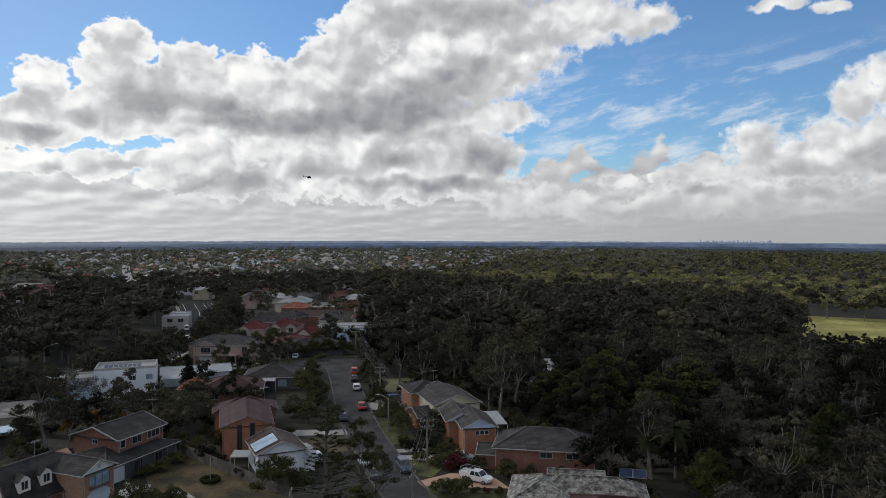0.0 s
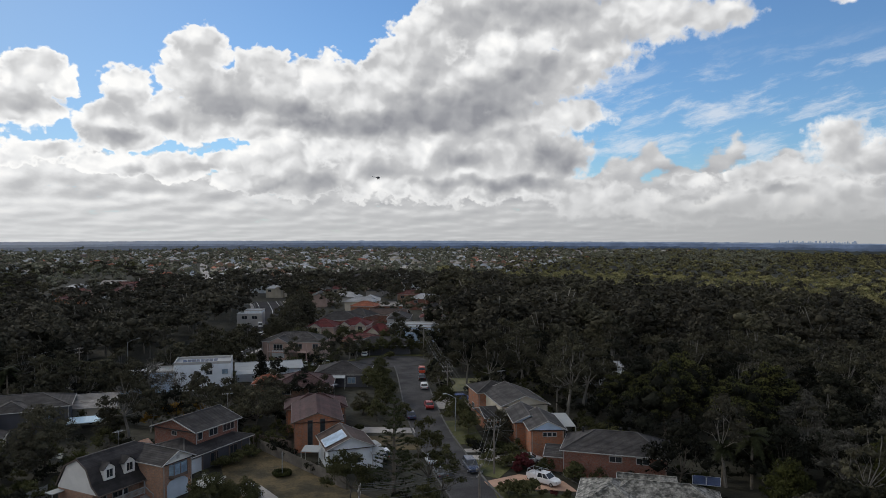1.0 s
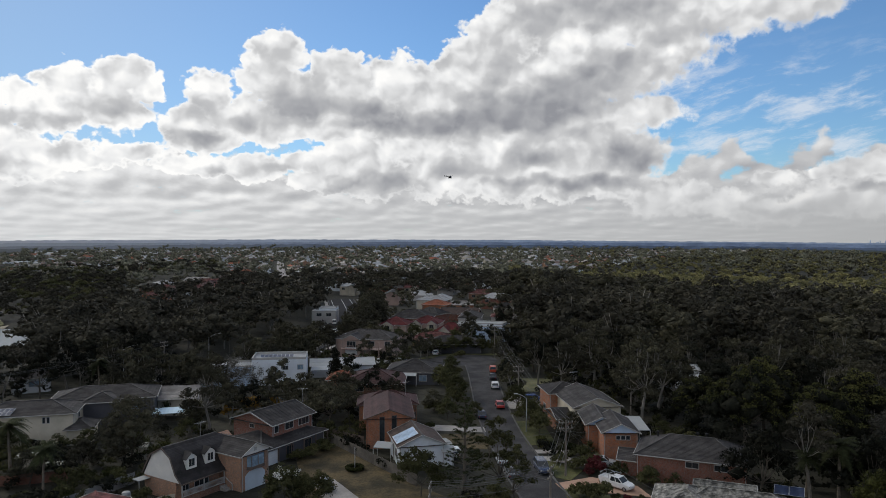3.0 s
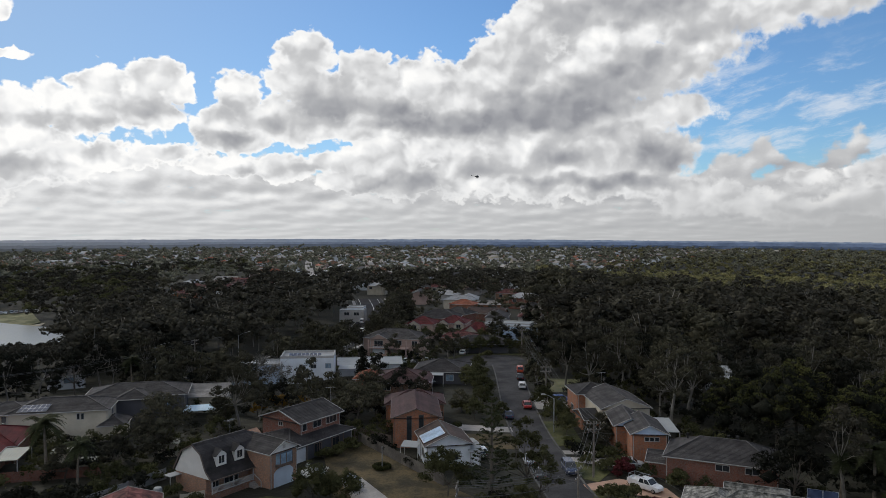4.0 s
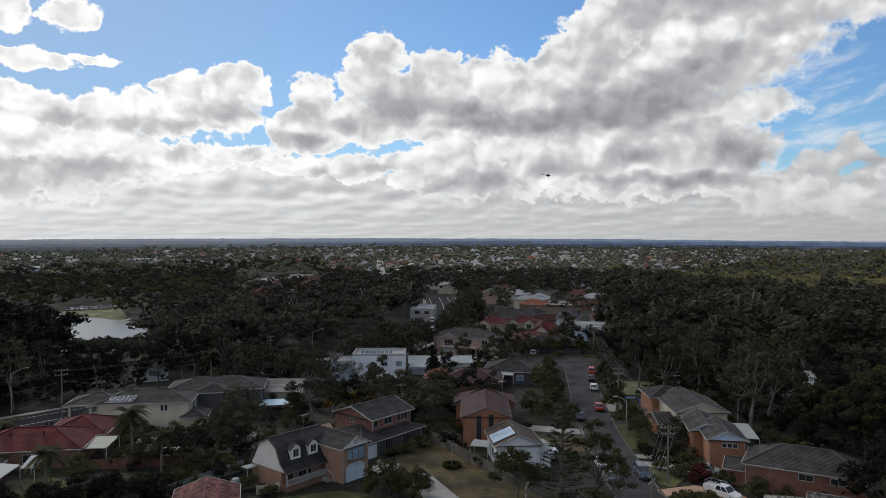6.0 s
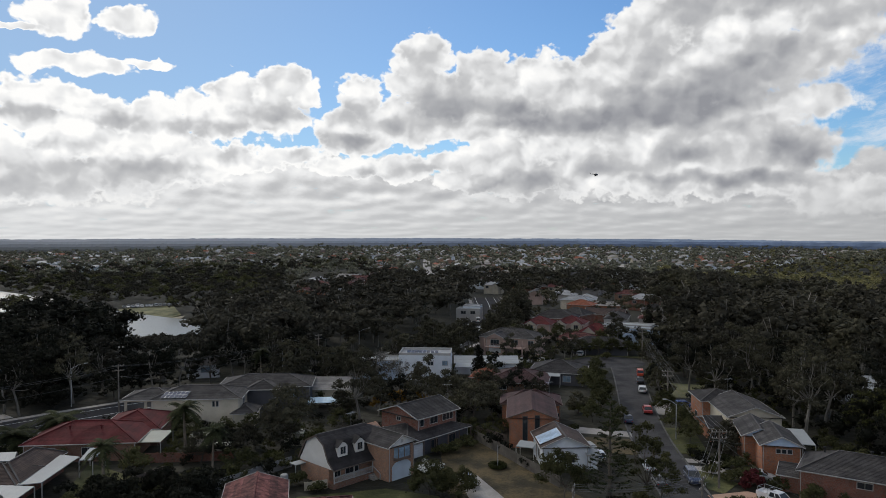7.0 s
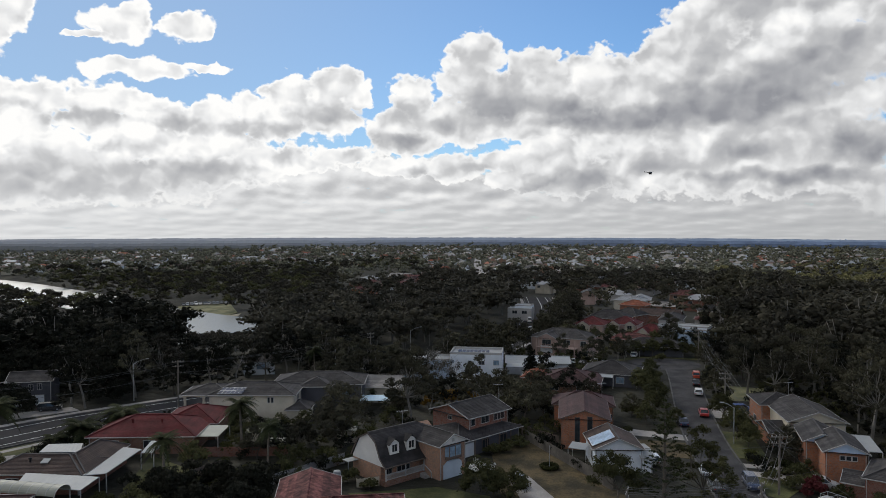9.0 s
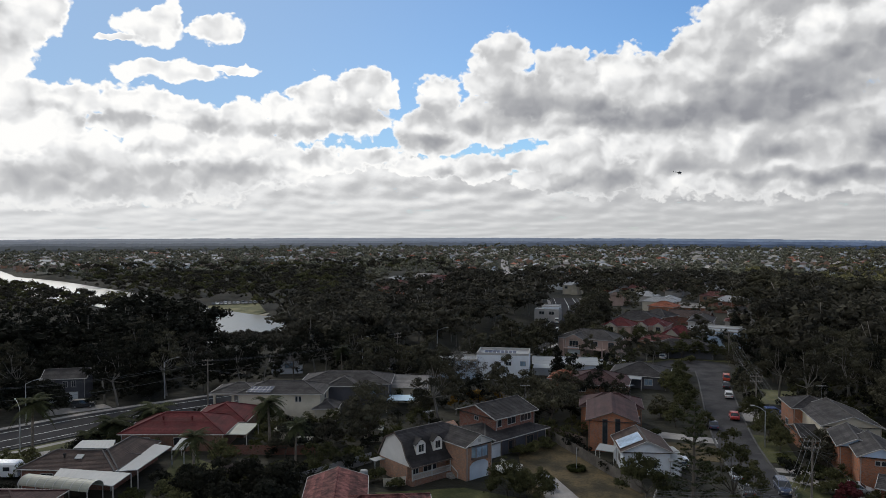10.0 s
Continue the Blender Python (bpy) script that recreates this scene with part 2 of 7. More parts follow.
def material(name, base, rough=0.8, vary=0.25, scale=0.5, fine=8.0, bump=0.3, metal=0.0, island=0.0, each=0.0, spec=0.3, bumpd=0.02, tint=None):
    """A worn surface: broad stains, fine grain and relief over a base colour."""
    m = bpy.data.materials.new(name)
    m.use_nodes = True
    n = Nodes(m.node_tree)
    b = m.node_tree.nodes["Principled BSDF"]
    where = n.add("NewGeometry").outputs["Position"]
    broad = n.noise(where, scale, 3.0, 0.6)
    grain = n.noise(where, fine, 4.0, 0.65)
    dark = tuple(c * (1 - vary) for c in base) + (1,)
    pale = tuple(min(1.0, c * (1 + vary)) for c in (tint or base)) + (1,)
    col = n.mix(n.span(broad, 0.3, 0.7), dark, pale)
    col = n.mix(n.span(grain, 0.35, 0.75, 0.0, 0.6), col, tuple(c * (1 - vary * 1.2) for c in base) + (1,))
    if island:
        r = n.add("NewGeometry").outputs["Random Per Island"]
        f = n.span(r, 0, 1, 1 - island, 1 + island, False)
        col = n.vec("SCALE", col)
        n.put(m.node_tree.nodes[-1].inputs["Scale"], f)
    if each:
        r = n.add("ObjectInfo").outputs["Random"]
        f = n.span(r, 0, 1, 1 - each, 1 + each, False)
        col = n.vec("SCALE", col)
        n.put(m.node_tree.nodes[-1].inputs["Scale"], f)
    n.put(b.inputs["Base Color"], col)
    n.put(b.inputs["Roughness"], n.span(grain, 0.2, 0.8, max(0.0, rough - 0.08), min(1.0, rough + 0.08)))
    b.inputs["Metallic"].default_value = metal
    b.inputs["Specular IOR Level"].default_value = spec
    if bump:
        bn = n.add("Bump")
        n.put(bn.inputs["Strength"], bump)
        n.put(bn.inputs["Distance"], bumpd)
        n.put(bn.inputs["Height"], grain)
        n.put(b.inputs["Normal"], bn.outputs[0])
    return m


def brickwork(name, base, mortar=(0.19, 0.17, 0.15)):
    m = material(name, base, 0.9, 0.2, 0.6, 14.0, 0)
    n = Nodes(m.node_tree)
    b = m.node_tree.nodes["Principled BSDF"]
    col = b.inputs["Base Color"].links[0].from_socket
    s = n.add("SeparateXYZ")
    n.put(s.inputs[0], n.add("TexCoord").outputs["Object"])
    t = n.add("TexBrick")
    n.put(t.inputs["Vector"], n.xyz(n.math("ADD", s.outputs[0], s.outputs[1]), s.outputs[2]))
    n.put(t.inputs["Scale"], 1.0)
    n.put(t.inputs["Brick Width"], 0.24)
    n.put(t.inputs["Row Height"], 0.086)
    n.put(t.inputs["Mortar Size"], 0.010)
    n.put(t.inputs["Color1"], (0.75, 0.75, 0.75, 1))
    n.put(t.inputs["Color2"], (1.2, 1.15, 1.1, 1))
    n.put(t.inputs["Mortar"], (1, 1, 1, 1))
    n.put(b.inputs["Base Color"], n.mix(t.outputs["Fac"], n.mix(1.0, col, t.outputs["Color"], "MULTIPLY"), (*mortar, 1)))
    return m


def leafage(name, base, vary=0.25, tips=None, fine=1.0, thin=0.0):
    """Foliage: leaf by leaf and patch by patch differences."""
    m = bpy.data.materials.new(name)
    m.use_nodes = True
    n = Nodes(m.node_tree)
    b = m.node_tree.nodes["Principled BSDF"]
    geo = n.add("NewGeometry")
    patch = n.noise(geo.outputs["Position"], 0.09, 2.0, 0.5)
    tip = tips or tuple(c * 1.5 for c in base)
    col = n.mix(n.span(patch, 0.35, 0.68), (*base, 1), (*tip, 1))
    # noise paints dark gaps, like shade between the sprays, and paler flecks
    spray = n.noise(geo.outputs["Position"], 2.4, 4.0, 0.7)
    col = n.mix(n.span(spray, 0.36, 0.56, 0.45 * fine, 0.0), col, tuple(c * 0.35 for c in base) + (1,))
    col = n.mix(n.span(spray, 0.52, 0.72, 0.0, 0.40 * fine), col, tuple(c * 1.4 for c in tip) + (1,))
    bn = n.add("Bump")
    n.put(bn.inputs["Strength"], 0.5 * fine)
    n.put(bn.inputs["Distance"], 0.5)
    n.put(bn.inputs["Height"], spray)
    n.put(b.inputs["Normal"], bn.outputs[0])
    f = n.math("MULTIPLY", n.span(geo.outputs["Random Per Island"], 0, 1, 1 - vary, 1 + vary, False),
               n.span(n.add("ObjectInfo").outputs["Random"], 0, 1, 0.75, 1.25, False))
    col = n.vec("SCALE", col)
    n.put(m.node_tree.nodes[-1].inputs["Scale"], f)
    n.put(b.inputs["Base Color"], col)
    if thin:
        back = n.add("BsdfTranslucent")
        n.put(back.inputs["Color"], col)
        both = n.add("MixShader")
        n.put(both.inputs[0], thin)
        n.put(both.inputs[1], b.outputs[0])
        n.put(both.inputs[2], back.outputs[0])
        n.put(m.node_tree.nodes["Material Output"].inputs["Surface"], both.outputs[0])
    b.inputs["Roughness"].default_value = 0.85
    b.inputs["Specular IOR Level"].default_value = 0.06
    return m


def glass(name, base, rough=0.08):
    m = material(name, base, rough, 0.3, 0.8, 3.0, 0, spec=0.5)
    return m


M = {
    "brick_orange": brickwork("brick_orange", (0.34, 0.125, 0.058)),
    "brick_red": brickwork("brick_red", (0.20, 0.070, 0.045)),
    "brick_brown": brickwork("brick_brown", (0.20, 0.095, 0.06)),
    "brick_tan": brickwork("brick_tan", (0.36, 0.20, 0.13)),
    "render_white": material("render_white", (0.62, 0.65, 0.69), 0.8, 0.1, 0.4),
    "render_grey": material("render_grey", (0.40, 0.38, 0.36), 0.85, 0.12, 0.4),
    "render_cream": material("render_cream", (0.50, 0.45, 0.36), 0.85, 0.12, 0.4),
    "render_blue": material("render_blue", (0.42, 0.52, 0.66), 0.8, 0.1, 0.4),
    "render_pink": material("render_pink", (0.40, 0.29, 0.25), 0.85, 0.12, 0.4),
    "render_dark": material("render_dark", (0.07, 0.07, 0.08), 0.85, 0.15, 0.4),
    "board_white": material("board_white", (0.60, 0.58, 0.55), 0.7, 0.08, 0.4),
    "tile_grey": material("tile_grey", (0.050, 0.0455, 0.0445), 0.9, 0.45, 0.5, 4.0, 0.5, island=0.2),
    "tile_dark": material("tile_dark", (0.036, 0.0325, 0.0325), 0.9, 0.45, 0.5, 4.0, 0.5, island=0.2),
    "tile_brown": material("tile_brown", (0.060, 0.040, 0.034), 0.85, 0.35, 0.35, 3.0, 0.5, island=0.2),
    "tile_maroon": material("tile_maroon", (0.052, 0.023, 0.022), 0.8, 0.3, 0.35, 3.0, 0.5, island=0.2),
    "tile_red": material("tile_red", (0.088, 0.0125, 0.0135), 0.9, 0.3, 0.35, 3.0, 0.5, island=0.2),
    "tile_rust": material("tile_rust", (0.105, 0.026, 0.024), 0.92, 0.6, 0.9, 2.6, 0.5, island=0.35, tint=(0.12, 0.045, 0.040)),
    "tile_orange": material("tile_orange", (0.24, 0.075, 0.038), 0.8, 0.25, 0.35, 3.0, 0.5, island=0.2),
    "tile_pale": material("tile_pale", (0.26, 0.24, 0.22), 0.85, 0.3, 0.35, 3.0, 0.5, island=0.25),
    "tile_moss": material("tile_moss", (0.10, 0.098, 0.085), 0.9, 0.55, 1.4, 4.0, 0.6, island=0.3, tint=(0.22, 0.21, 0.19)),
    "tile_cap": material("tile_cap", (0.075, 0.070, 0.068), 0.85, 0.3, 0.5, 4.0, 0.3),
    "kerbstone": material("kerbstone", (0.09, 0.087, 0.084), 0.9, 0.35, 0.4, 4.0, 0.3),
    "metal_white": material("metal_white", (0.28, 0.29, 0.29), 0.6, 0.08, 0.3),
    "metal_cream": material("metal_cream", (0.27, 0.27, 0.22), 0.55, 0.1, 0.3),
    "metal_blue": material("metal_blue", (0.45, 0.58, 0.66), 0.5, 0.08, 0.3),
    "metal_grey": material("metal_grey", (0.28, 0.28, 0.28), 0.55, 0.12, 0.3),
    "trim": material("trim", (0.36, 0.35, 0.335), 0.6, 0.08, 1.0),
    "trim_dark": material("trim_dark", (0.12, 0.09, 0.075), 0.6, 0.15, 1.0),
    "pane": glass("pane", (0.03, 0.035, 0.04)),
    "pane_blue": glass("pane_blue", (0.20, 0.28, 0.36), 0.12),
    "door_white": material("door_white", (0.60, 0.62, 0.64), 0.6, 0.06, 1.0),
    "door_blue": material("door_blue", (0.50, 0.57, 0.64), 0.6, 0.06, 1.0),
    "solar": glass("solar", (0.03, 0.04, 0.075), 0.15),
    "solar_pale": glass("solar_pale", (0.30, 0.39, 0.50), 0.35),
    "solar_frame": material("solar_frame", (0.5, 0.52, 0.55), 0.35, 0.05, 1.0, metal=0.8),
    "asphalt": material("asphalt", (0.044, 0.043, 0.045), 0.92, 0.28, 0.18, 5.0, 0.3, tint=(0.060, 0.057, 0.057), spec=0.12),
    "asphalt_new": material("asphalt_new", (0.034, 0.033, 0.035), 1.0, 0.2, 0.1, 5.0, 0.3, spec=0.08),
    "concrete": material("concrete", (0.30, 0.28, 0.26), 0.9, 0.2, 0.3, 5.0, 0.3),
    "paving": material("paving", (0.38, 0.24, 0.17), 0.9, 0.15, 0.5, 6.0, 0.3),
    "paint": material("paint", (0.62, 0.62, 0.60), 0.7, 0.2, 1.0, 3.0, 0),
    "grass": material("grass", (0.050, 0.062, 0.018), 1.0, 0.45, 0.12, 2.5, 0.6, tint=(0.085, 0.082, 0.03), bumpd=0.1),
    "grass_dry": material("grass_dry", (0.052, 0.044, 0.020), 1.0, 0.5, 0.22, 2.5, 0.8, tint=(0.078, 0.056, 0.026), bumpd=0.1),
    "meadow": material("meadow", (0.26, 0.24, 0.06), 1.0, 0.3, 0.06, 0.8, 0.8, tint=(0.33, 0.30, 0.10), bumpd=0.3),
    "park_grass": material("park_grass", (0.125, 0.128, 0.055), 1.0, 0.35, 0.15, 1.2, 0.6, tint=(0.17, 0.16, 0.085), bumpd=0.2),
    "earth": material("earth", (0.026, 0.025, 0.015), 1.0, 0.5, 0.02, 0.4, 0.8, tint=(0.028, 0.026, 0.017), bumpd=0.4),
    "sand": material("sand", (0.34, 0.30, 0.22), 1.0, 0.2, 0.1, 1.5, 0.3),
    "timber": material("timber", (0.13, 0.115, 0.10), 0.9, 0.3, 0.5, 6.0, 0.5, each=0.15),
    "pole_wood": material("pole_wood", (0.16, 0.14, 0.12), 0.9, 0.25, 0.5, 8.0, 0.4),
    "steel": material("steel", (0.40, 0.41, 0.42), 0.45, 0.1, 0.5, 8.0, 0.1, metal=0.7),
    "wire": material("wire", (0.10, 0.10, 0.10), 0.6, 0.05, 1.0, 8.0, 0),
    "bark": material("bark", (0.10, 0.085, 0.07), 0.95, 0.3, 0.8, 6.0, 0.6),
    "bark_pale": material("bark_pale", (0.18, 0.165, 0.145), 0.85, 0.35, 0.4, 4.0, 0.4),
    "bark_palm": material("bark_palm", (0.18, 0.15, 0.12), 0.95, 0.3, 1.5, 8.0, 0.5),
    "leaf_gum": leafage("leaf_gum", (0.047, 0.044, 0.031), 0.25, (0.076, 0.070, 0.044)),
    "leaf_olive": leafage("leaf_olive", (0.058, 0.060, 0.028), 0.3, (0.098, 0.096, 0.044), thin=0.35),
    # own colour of dark garden plants; in the bush it paints deep shade
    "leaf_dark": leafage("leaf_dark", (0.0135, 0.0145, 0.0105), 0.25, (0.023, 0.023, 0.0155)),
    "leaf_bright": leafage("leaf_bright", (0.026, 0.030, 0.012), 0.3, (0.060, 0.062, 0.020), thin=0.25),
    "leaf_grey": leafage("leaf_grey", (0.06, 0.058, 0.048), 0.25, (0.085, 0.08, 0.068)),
    # far bush lightened to carry sunshine beyond the cloud-shaded foreground
    "leaf_sunlit_far": leafage("leaf_sunlit_far", (0.132, 0.124, 0.062), 0.25, (0.245, 0.22, 0.095), 0.5),
    # sunlight on the evergreens' upper heads, put into the leaf colour
    "leaf_sunlit_tip": leafage("leaf_sunlit_tip", (0.050, 0.054, 0.020), 0.3, (0.092, 0.090, 0.030), 0.7, thin=0.2),
    # suburb trees paled and greyed: distant haze and sun put into the colour
    "leaf_hazed": leafage("leaf_hazed", (0.135, 0.134, 0.098), 0.25, (0.225, 0.218, 0.155), 0.5),
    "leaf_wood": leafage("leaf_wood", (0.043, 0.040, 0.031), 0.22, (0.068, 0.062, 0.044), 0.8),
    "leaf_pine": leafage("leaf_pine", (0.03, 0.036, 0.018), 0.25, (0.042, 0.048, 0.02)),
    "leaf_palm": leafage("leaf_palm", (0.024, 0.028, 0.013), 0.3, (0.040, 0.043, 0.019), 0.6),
    "leaf_gold": leafage("leaf_gold", (0.20, 0.12, 0.025), 0.35, (0.26, 0.15, 0.03)),
    "leaf_red": leafage("leaf_red", (0.0680, 0.0176, 0.0192), 0.35),
    "petal_white": material("petal_white", (0.75, 0.75, 0.72), 0.8, 0.1, 1.0),
    "tyre": material("tyre", (0.02, 0.02, 0.02), 0.9, 0.2, 2.0, 20.0, 0.2),
    "rim": material("rim", (0.45, 0.45, 0.46), 0.35, 0.1, 2.0, 8.0, 0, metal=0.8),
    # haze of the distance is mixed into these two base colours
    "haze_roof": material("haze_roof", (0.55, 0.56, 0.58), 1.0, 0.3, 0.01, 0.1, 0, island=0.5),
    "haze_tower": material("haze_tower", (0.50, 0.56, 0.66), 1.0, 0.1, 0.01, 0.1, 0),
}


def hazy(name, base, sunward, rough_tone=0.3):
    """Distant ground with air haze mixed into its base colour, paler towards the sun."""
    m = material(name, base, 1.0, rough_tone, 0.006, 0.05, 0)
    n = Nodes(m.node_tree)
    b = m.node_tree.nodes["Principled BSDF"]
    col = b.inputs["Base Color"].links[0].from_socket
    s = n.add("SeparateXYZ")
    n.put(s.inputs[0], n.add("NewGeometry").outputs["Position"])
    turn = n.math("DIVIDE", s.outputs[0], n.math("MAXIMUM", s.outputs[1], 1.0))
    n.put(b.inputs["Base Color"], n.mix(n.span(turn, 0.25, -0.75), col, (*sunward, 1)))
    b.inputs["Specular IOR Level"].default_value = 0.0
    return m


# each ridge's haze is painted: bluer and paler the further off
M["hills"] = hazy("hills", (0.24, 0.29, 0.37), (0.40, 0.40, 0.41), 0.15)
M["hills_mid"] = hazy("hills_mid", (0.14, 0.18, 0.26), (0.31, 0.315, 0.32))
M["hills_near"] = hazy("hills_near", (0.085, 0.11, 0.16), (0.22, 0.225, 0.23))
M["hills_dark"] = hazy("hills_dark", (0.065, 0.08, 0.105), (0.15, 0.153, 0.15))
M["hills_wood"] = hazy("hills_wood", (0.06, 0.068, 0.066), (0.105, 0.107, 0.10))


def paintwork(name, base, metal=0.0):
    m = material("paint_" + name, base, 0.3, 0.06, 1.0, 6.0, 0, metal=metal, spec=0.5)
    m.node_tree.nodes["Principled BSDF"].inputs["Coat Weight"].default_value = 0.6
    return m


for _k, _c in {"white": (0.72, 0.72, 0.72), "silver": (0.42, 0.44, 0.46), "red": (0.36, 0.03, 0.025), "blue": (0.05, 0.10, 0.30), "black": (0.02, 0.02, 0.022),
               "navy": (0.03, 0.04, 0.075), "grey": (0.10, 0.105, 0.11), "pale_blue": (0.30, 0.38, 0.48), "tomato": (0.50, 0.07, 0.03)}.items():
    M["car_" + _k] = paintwork(_k, _c)

# water: dark, a little ruffled
_w = bpy.data.materials.new("river_water")
_w.use_nodes = True
_n = Nodes(_w.node_tree)
_b = _w.node_tree.nodes["Principled BSDF"]
_b.inputs["Base Color"].default_value = (0.05, 0.06, 0.055, 1)
_b.inputs["Roughness"].default_value = 0.38
_b.inputs["Specular IOR Level"].default_value = 0.9
_bump = _n.add("Bump")
_n.put(_bump.inputs["Strength"], 0.45)
_n.put(_bump.inputs["Distance"], 0.25)
_n.put(_bump.inputs["Height"], _n.noise(_n.add("NewGeometry").outputs["Position"], 0.7, 4.0, 0.6))
_n.put(_b.inputs["Normal"], _bump.outputs[0])
M["water"] = _w


# ---- mesh building ----
class Geo:
    """A mesh in the making."""

    def __init__(self):
        self.v, self.f = [], []

    def poly(self, *pts):
        i = len(self.v)
        self.v.extend(tuple(p) for p in pts)
        self.f.append(tuple(range(i, i + len(pts))))

    def box(self, x0, x1, y0, y1, z0, z1):
        i = len(self.v)
        self.v.extend([(x0, y0, z0), (x1, y0, z0), (x1, y1, z0), (x0, y1, z0), (x0, y0, z1), (x1, y0, z1), (x1, y1, z1), (x0, y1, z1)])
        self.f.extend(tuple(i + k for k in q) for q in ((0, 3, 2, 1), (4, 5, 6, 7), (0, 1, 5, 4), (1, 2, 6, 5), (2, 3, 7, 6), (3, 0, 4, 7)))

    def beam(self, a, b, w, h=None):
        """A bar of w by h between two points."""
        a, b = Vector(a), Vector(b)
        d = (b - a).normalized()
        s = d.cross(Vector((0, 0, 1)))
        s = (s if s.length > 0.05 else Vector((1, 0, 0))).normalized()
        u = s.cross(d)
        h = h or w
        i = len(self.v)
        for p in (a, b):
            for x, y in ((-1, -1), (1, -1), (1, 1), (-1, 1)):
                self.v.append(tuple(p + s * (x * w / 2) + u * (y * h / 2)))
        self.f.extend(tuple(i + k for k in q) for q in ((3, 2, 1, 0), (4, 5, 6, 7), (0, 1, 5, 4), (1, 2, 6, 5), (2, 3, 7, 6), (3, 0, 4, 7)))

    def tube(self, pts, radii, n=7):
        """A tapered tube along points."""
        i = len(self.v)
        pts = [Vector(p) for p in pts]
        for k, p in enumerate(pts):
            d = (pts[min(k + 1, len(pts) - 1)] - pts[max(k - 1, 0)]).normalized()
            s = d.cross(Vector((0.31, 0.17, 0.93)) if abs(d.z) < 0.95 else Vector((1, 0, 0))).normalized()
            u = s.cross(d)
            for j in range(n):
                a = j * math.tau / n
                self.v.append(tuple(p + (s * math.cos(a) + u * math.sin(a)) * radii[k]))
        for k in range(len(pts) - 1):
            for j in range(n):
                self.f.append((i + k * n + j, i + k * n + (j + 1) % n, i + (k + 1) * n + (j + 1) % n, i + (k + 1) * n + j))
        self.f.append(tuple(i + j for j in range(n))[::-1])
        self.f.append(tuple(i + (len(pts) - 1) * n + j for j in range(n)))

    def loft(self, rings):
        """Skin over rings of equal length, ends closed."""
        i, n = len(self.v), len(rings[0])
        for r in rings:
            self.v.extend(tuple(p) for p in r)
        for k in range(len(rings) - 1):
            for j in range(n):
                self.f.append((i + k * n + j, i + k * n + (j + 1) % n, i + (k + 1) * n + (j + 1) % n, i + (k + 1) * n + j))
        self.f.append(tuple(i + j for j in range(n))[::-1])
        self.f.append(tuple(i + (len(rings) - 1) * n + j for j in range(n)))

    def mesh(self, name, *mats):
        me = bpy.data.meshes.new(name)
        me.from_pydata(self.v, [], self.f)
        for m in mats:
            me.materials.append(m)
        return me


def part(name, geo, mat, parent, label="", m=None):
    """One mesh object under a thing or part."""
    ob = new(name, geo.mesh(name, mat) if isinstance(geo, Geo) else geo)
    if parent is not None:
        ob.parent = parent
    if m is not None:
        ob.matrix_basis = m
    if label:
        ob["label"] = label
    return ob


def thing(name, label, category, m=None, group="", kind=""):
    ob = new(name)
    if m is not None:
        ob.matrix_basis = m
    return tagged(ob, label, category, group, kind)


def np_mesh(name, verts, quads, *mats):
    """A mesh from arrays of points and four-cornered faces."""
    me = bpy.data.meshes.new(name)
    me.vertices.add(len(verts))
    me.vertices.foreach_set("co", np.asarray(verts, np.float32).ravel())
    me.loops.add(len(quads) * 4)
    me.loops.foreach_set("vertex_index", np.asarray(quads, np.int32).ravel())
    me.polygons.add(len(quads))
    me.polygons.foreach_set("loop_start", np.arange(0, len(quads) * 4, 4, dtype=np.int32))
    me.update(calc_edges=True)
    for m in mats:
        me.materials.append(m)
    return me


# ---- lie of the land ----
RIVER = np.array([(-760, 690), (-640, 605), (-570, 557), (-450, 482), (-345, 420), (-290, 388), (-245, 358), (-205, 334), (-176, 316), (-155, 296), (-147, 262)], float)
RIVER_W = np.array([26, 25, 24, 24, 20, 15, 13, 14, 17, 16, 8], float)


def river_edge(x, y):
    """Distance from the water's edge, negative in the water."""
    x, y = np.asarray(x, float), np.asarray(y, float)
    best = np.full(np.shape(x), 1e9)
    for k in range(len(RIVER) - 1):
        (ax, ay), (bx, by) = RIVER[k], RIVER[k + 1]
        dx, dy = bx - ax, by - ay
        t = np.clip(((x - ax) * dx + (y - ay) * dy) / (dx * dx + dy * dy), 0, 1)
        w = RIVER_W[k] + (RIVER_W[k + 1] - RIVER_W[k]) * t
        best = np.minimum(best, np.hypot(x - ax - t * dx, y - ay - t * dy) - w)
    return best


def sstep(a, b, x):
    t = np.clip((np.asarray(x, float) - a) / (b - a), 0, 1)
    return t * t * (3 - 2 * t)


def land(x, y):
    """Height of the ground."""
    x, y = np.asarray(x, float), np.asarray(y, float)
    r = np.hypot(x, y)
    h = -7 * sstep(330, 1100, r)
    a = np.degrees(np.arctan2(x, y))
    h = h + 5 * sstep(560, 1050, r) * sstep(-34, -20, a) * sstep(46, 22, a)
    h = h - 48 * sstep(1300, 2400, r)
    valley = 7.5 * sstep(205, 325, r) * sstep(-14, -27, a) * sstep(1000, 640, r)
    h = np.minimum(h, -valley)
    h = h - 4.0 * sstep(18, -10, river_edge(x, y))
    right = sstep(70, 220, x) * sstep(60, 160, y)
    h = h - 5 * right * sstep(900, 500, r)
    return h


def ground_z(x, y):
    return float(land(x, y))

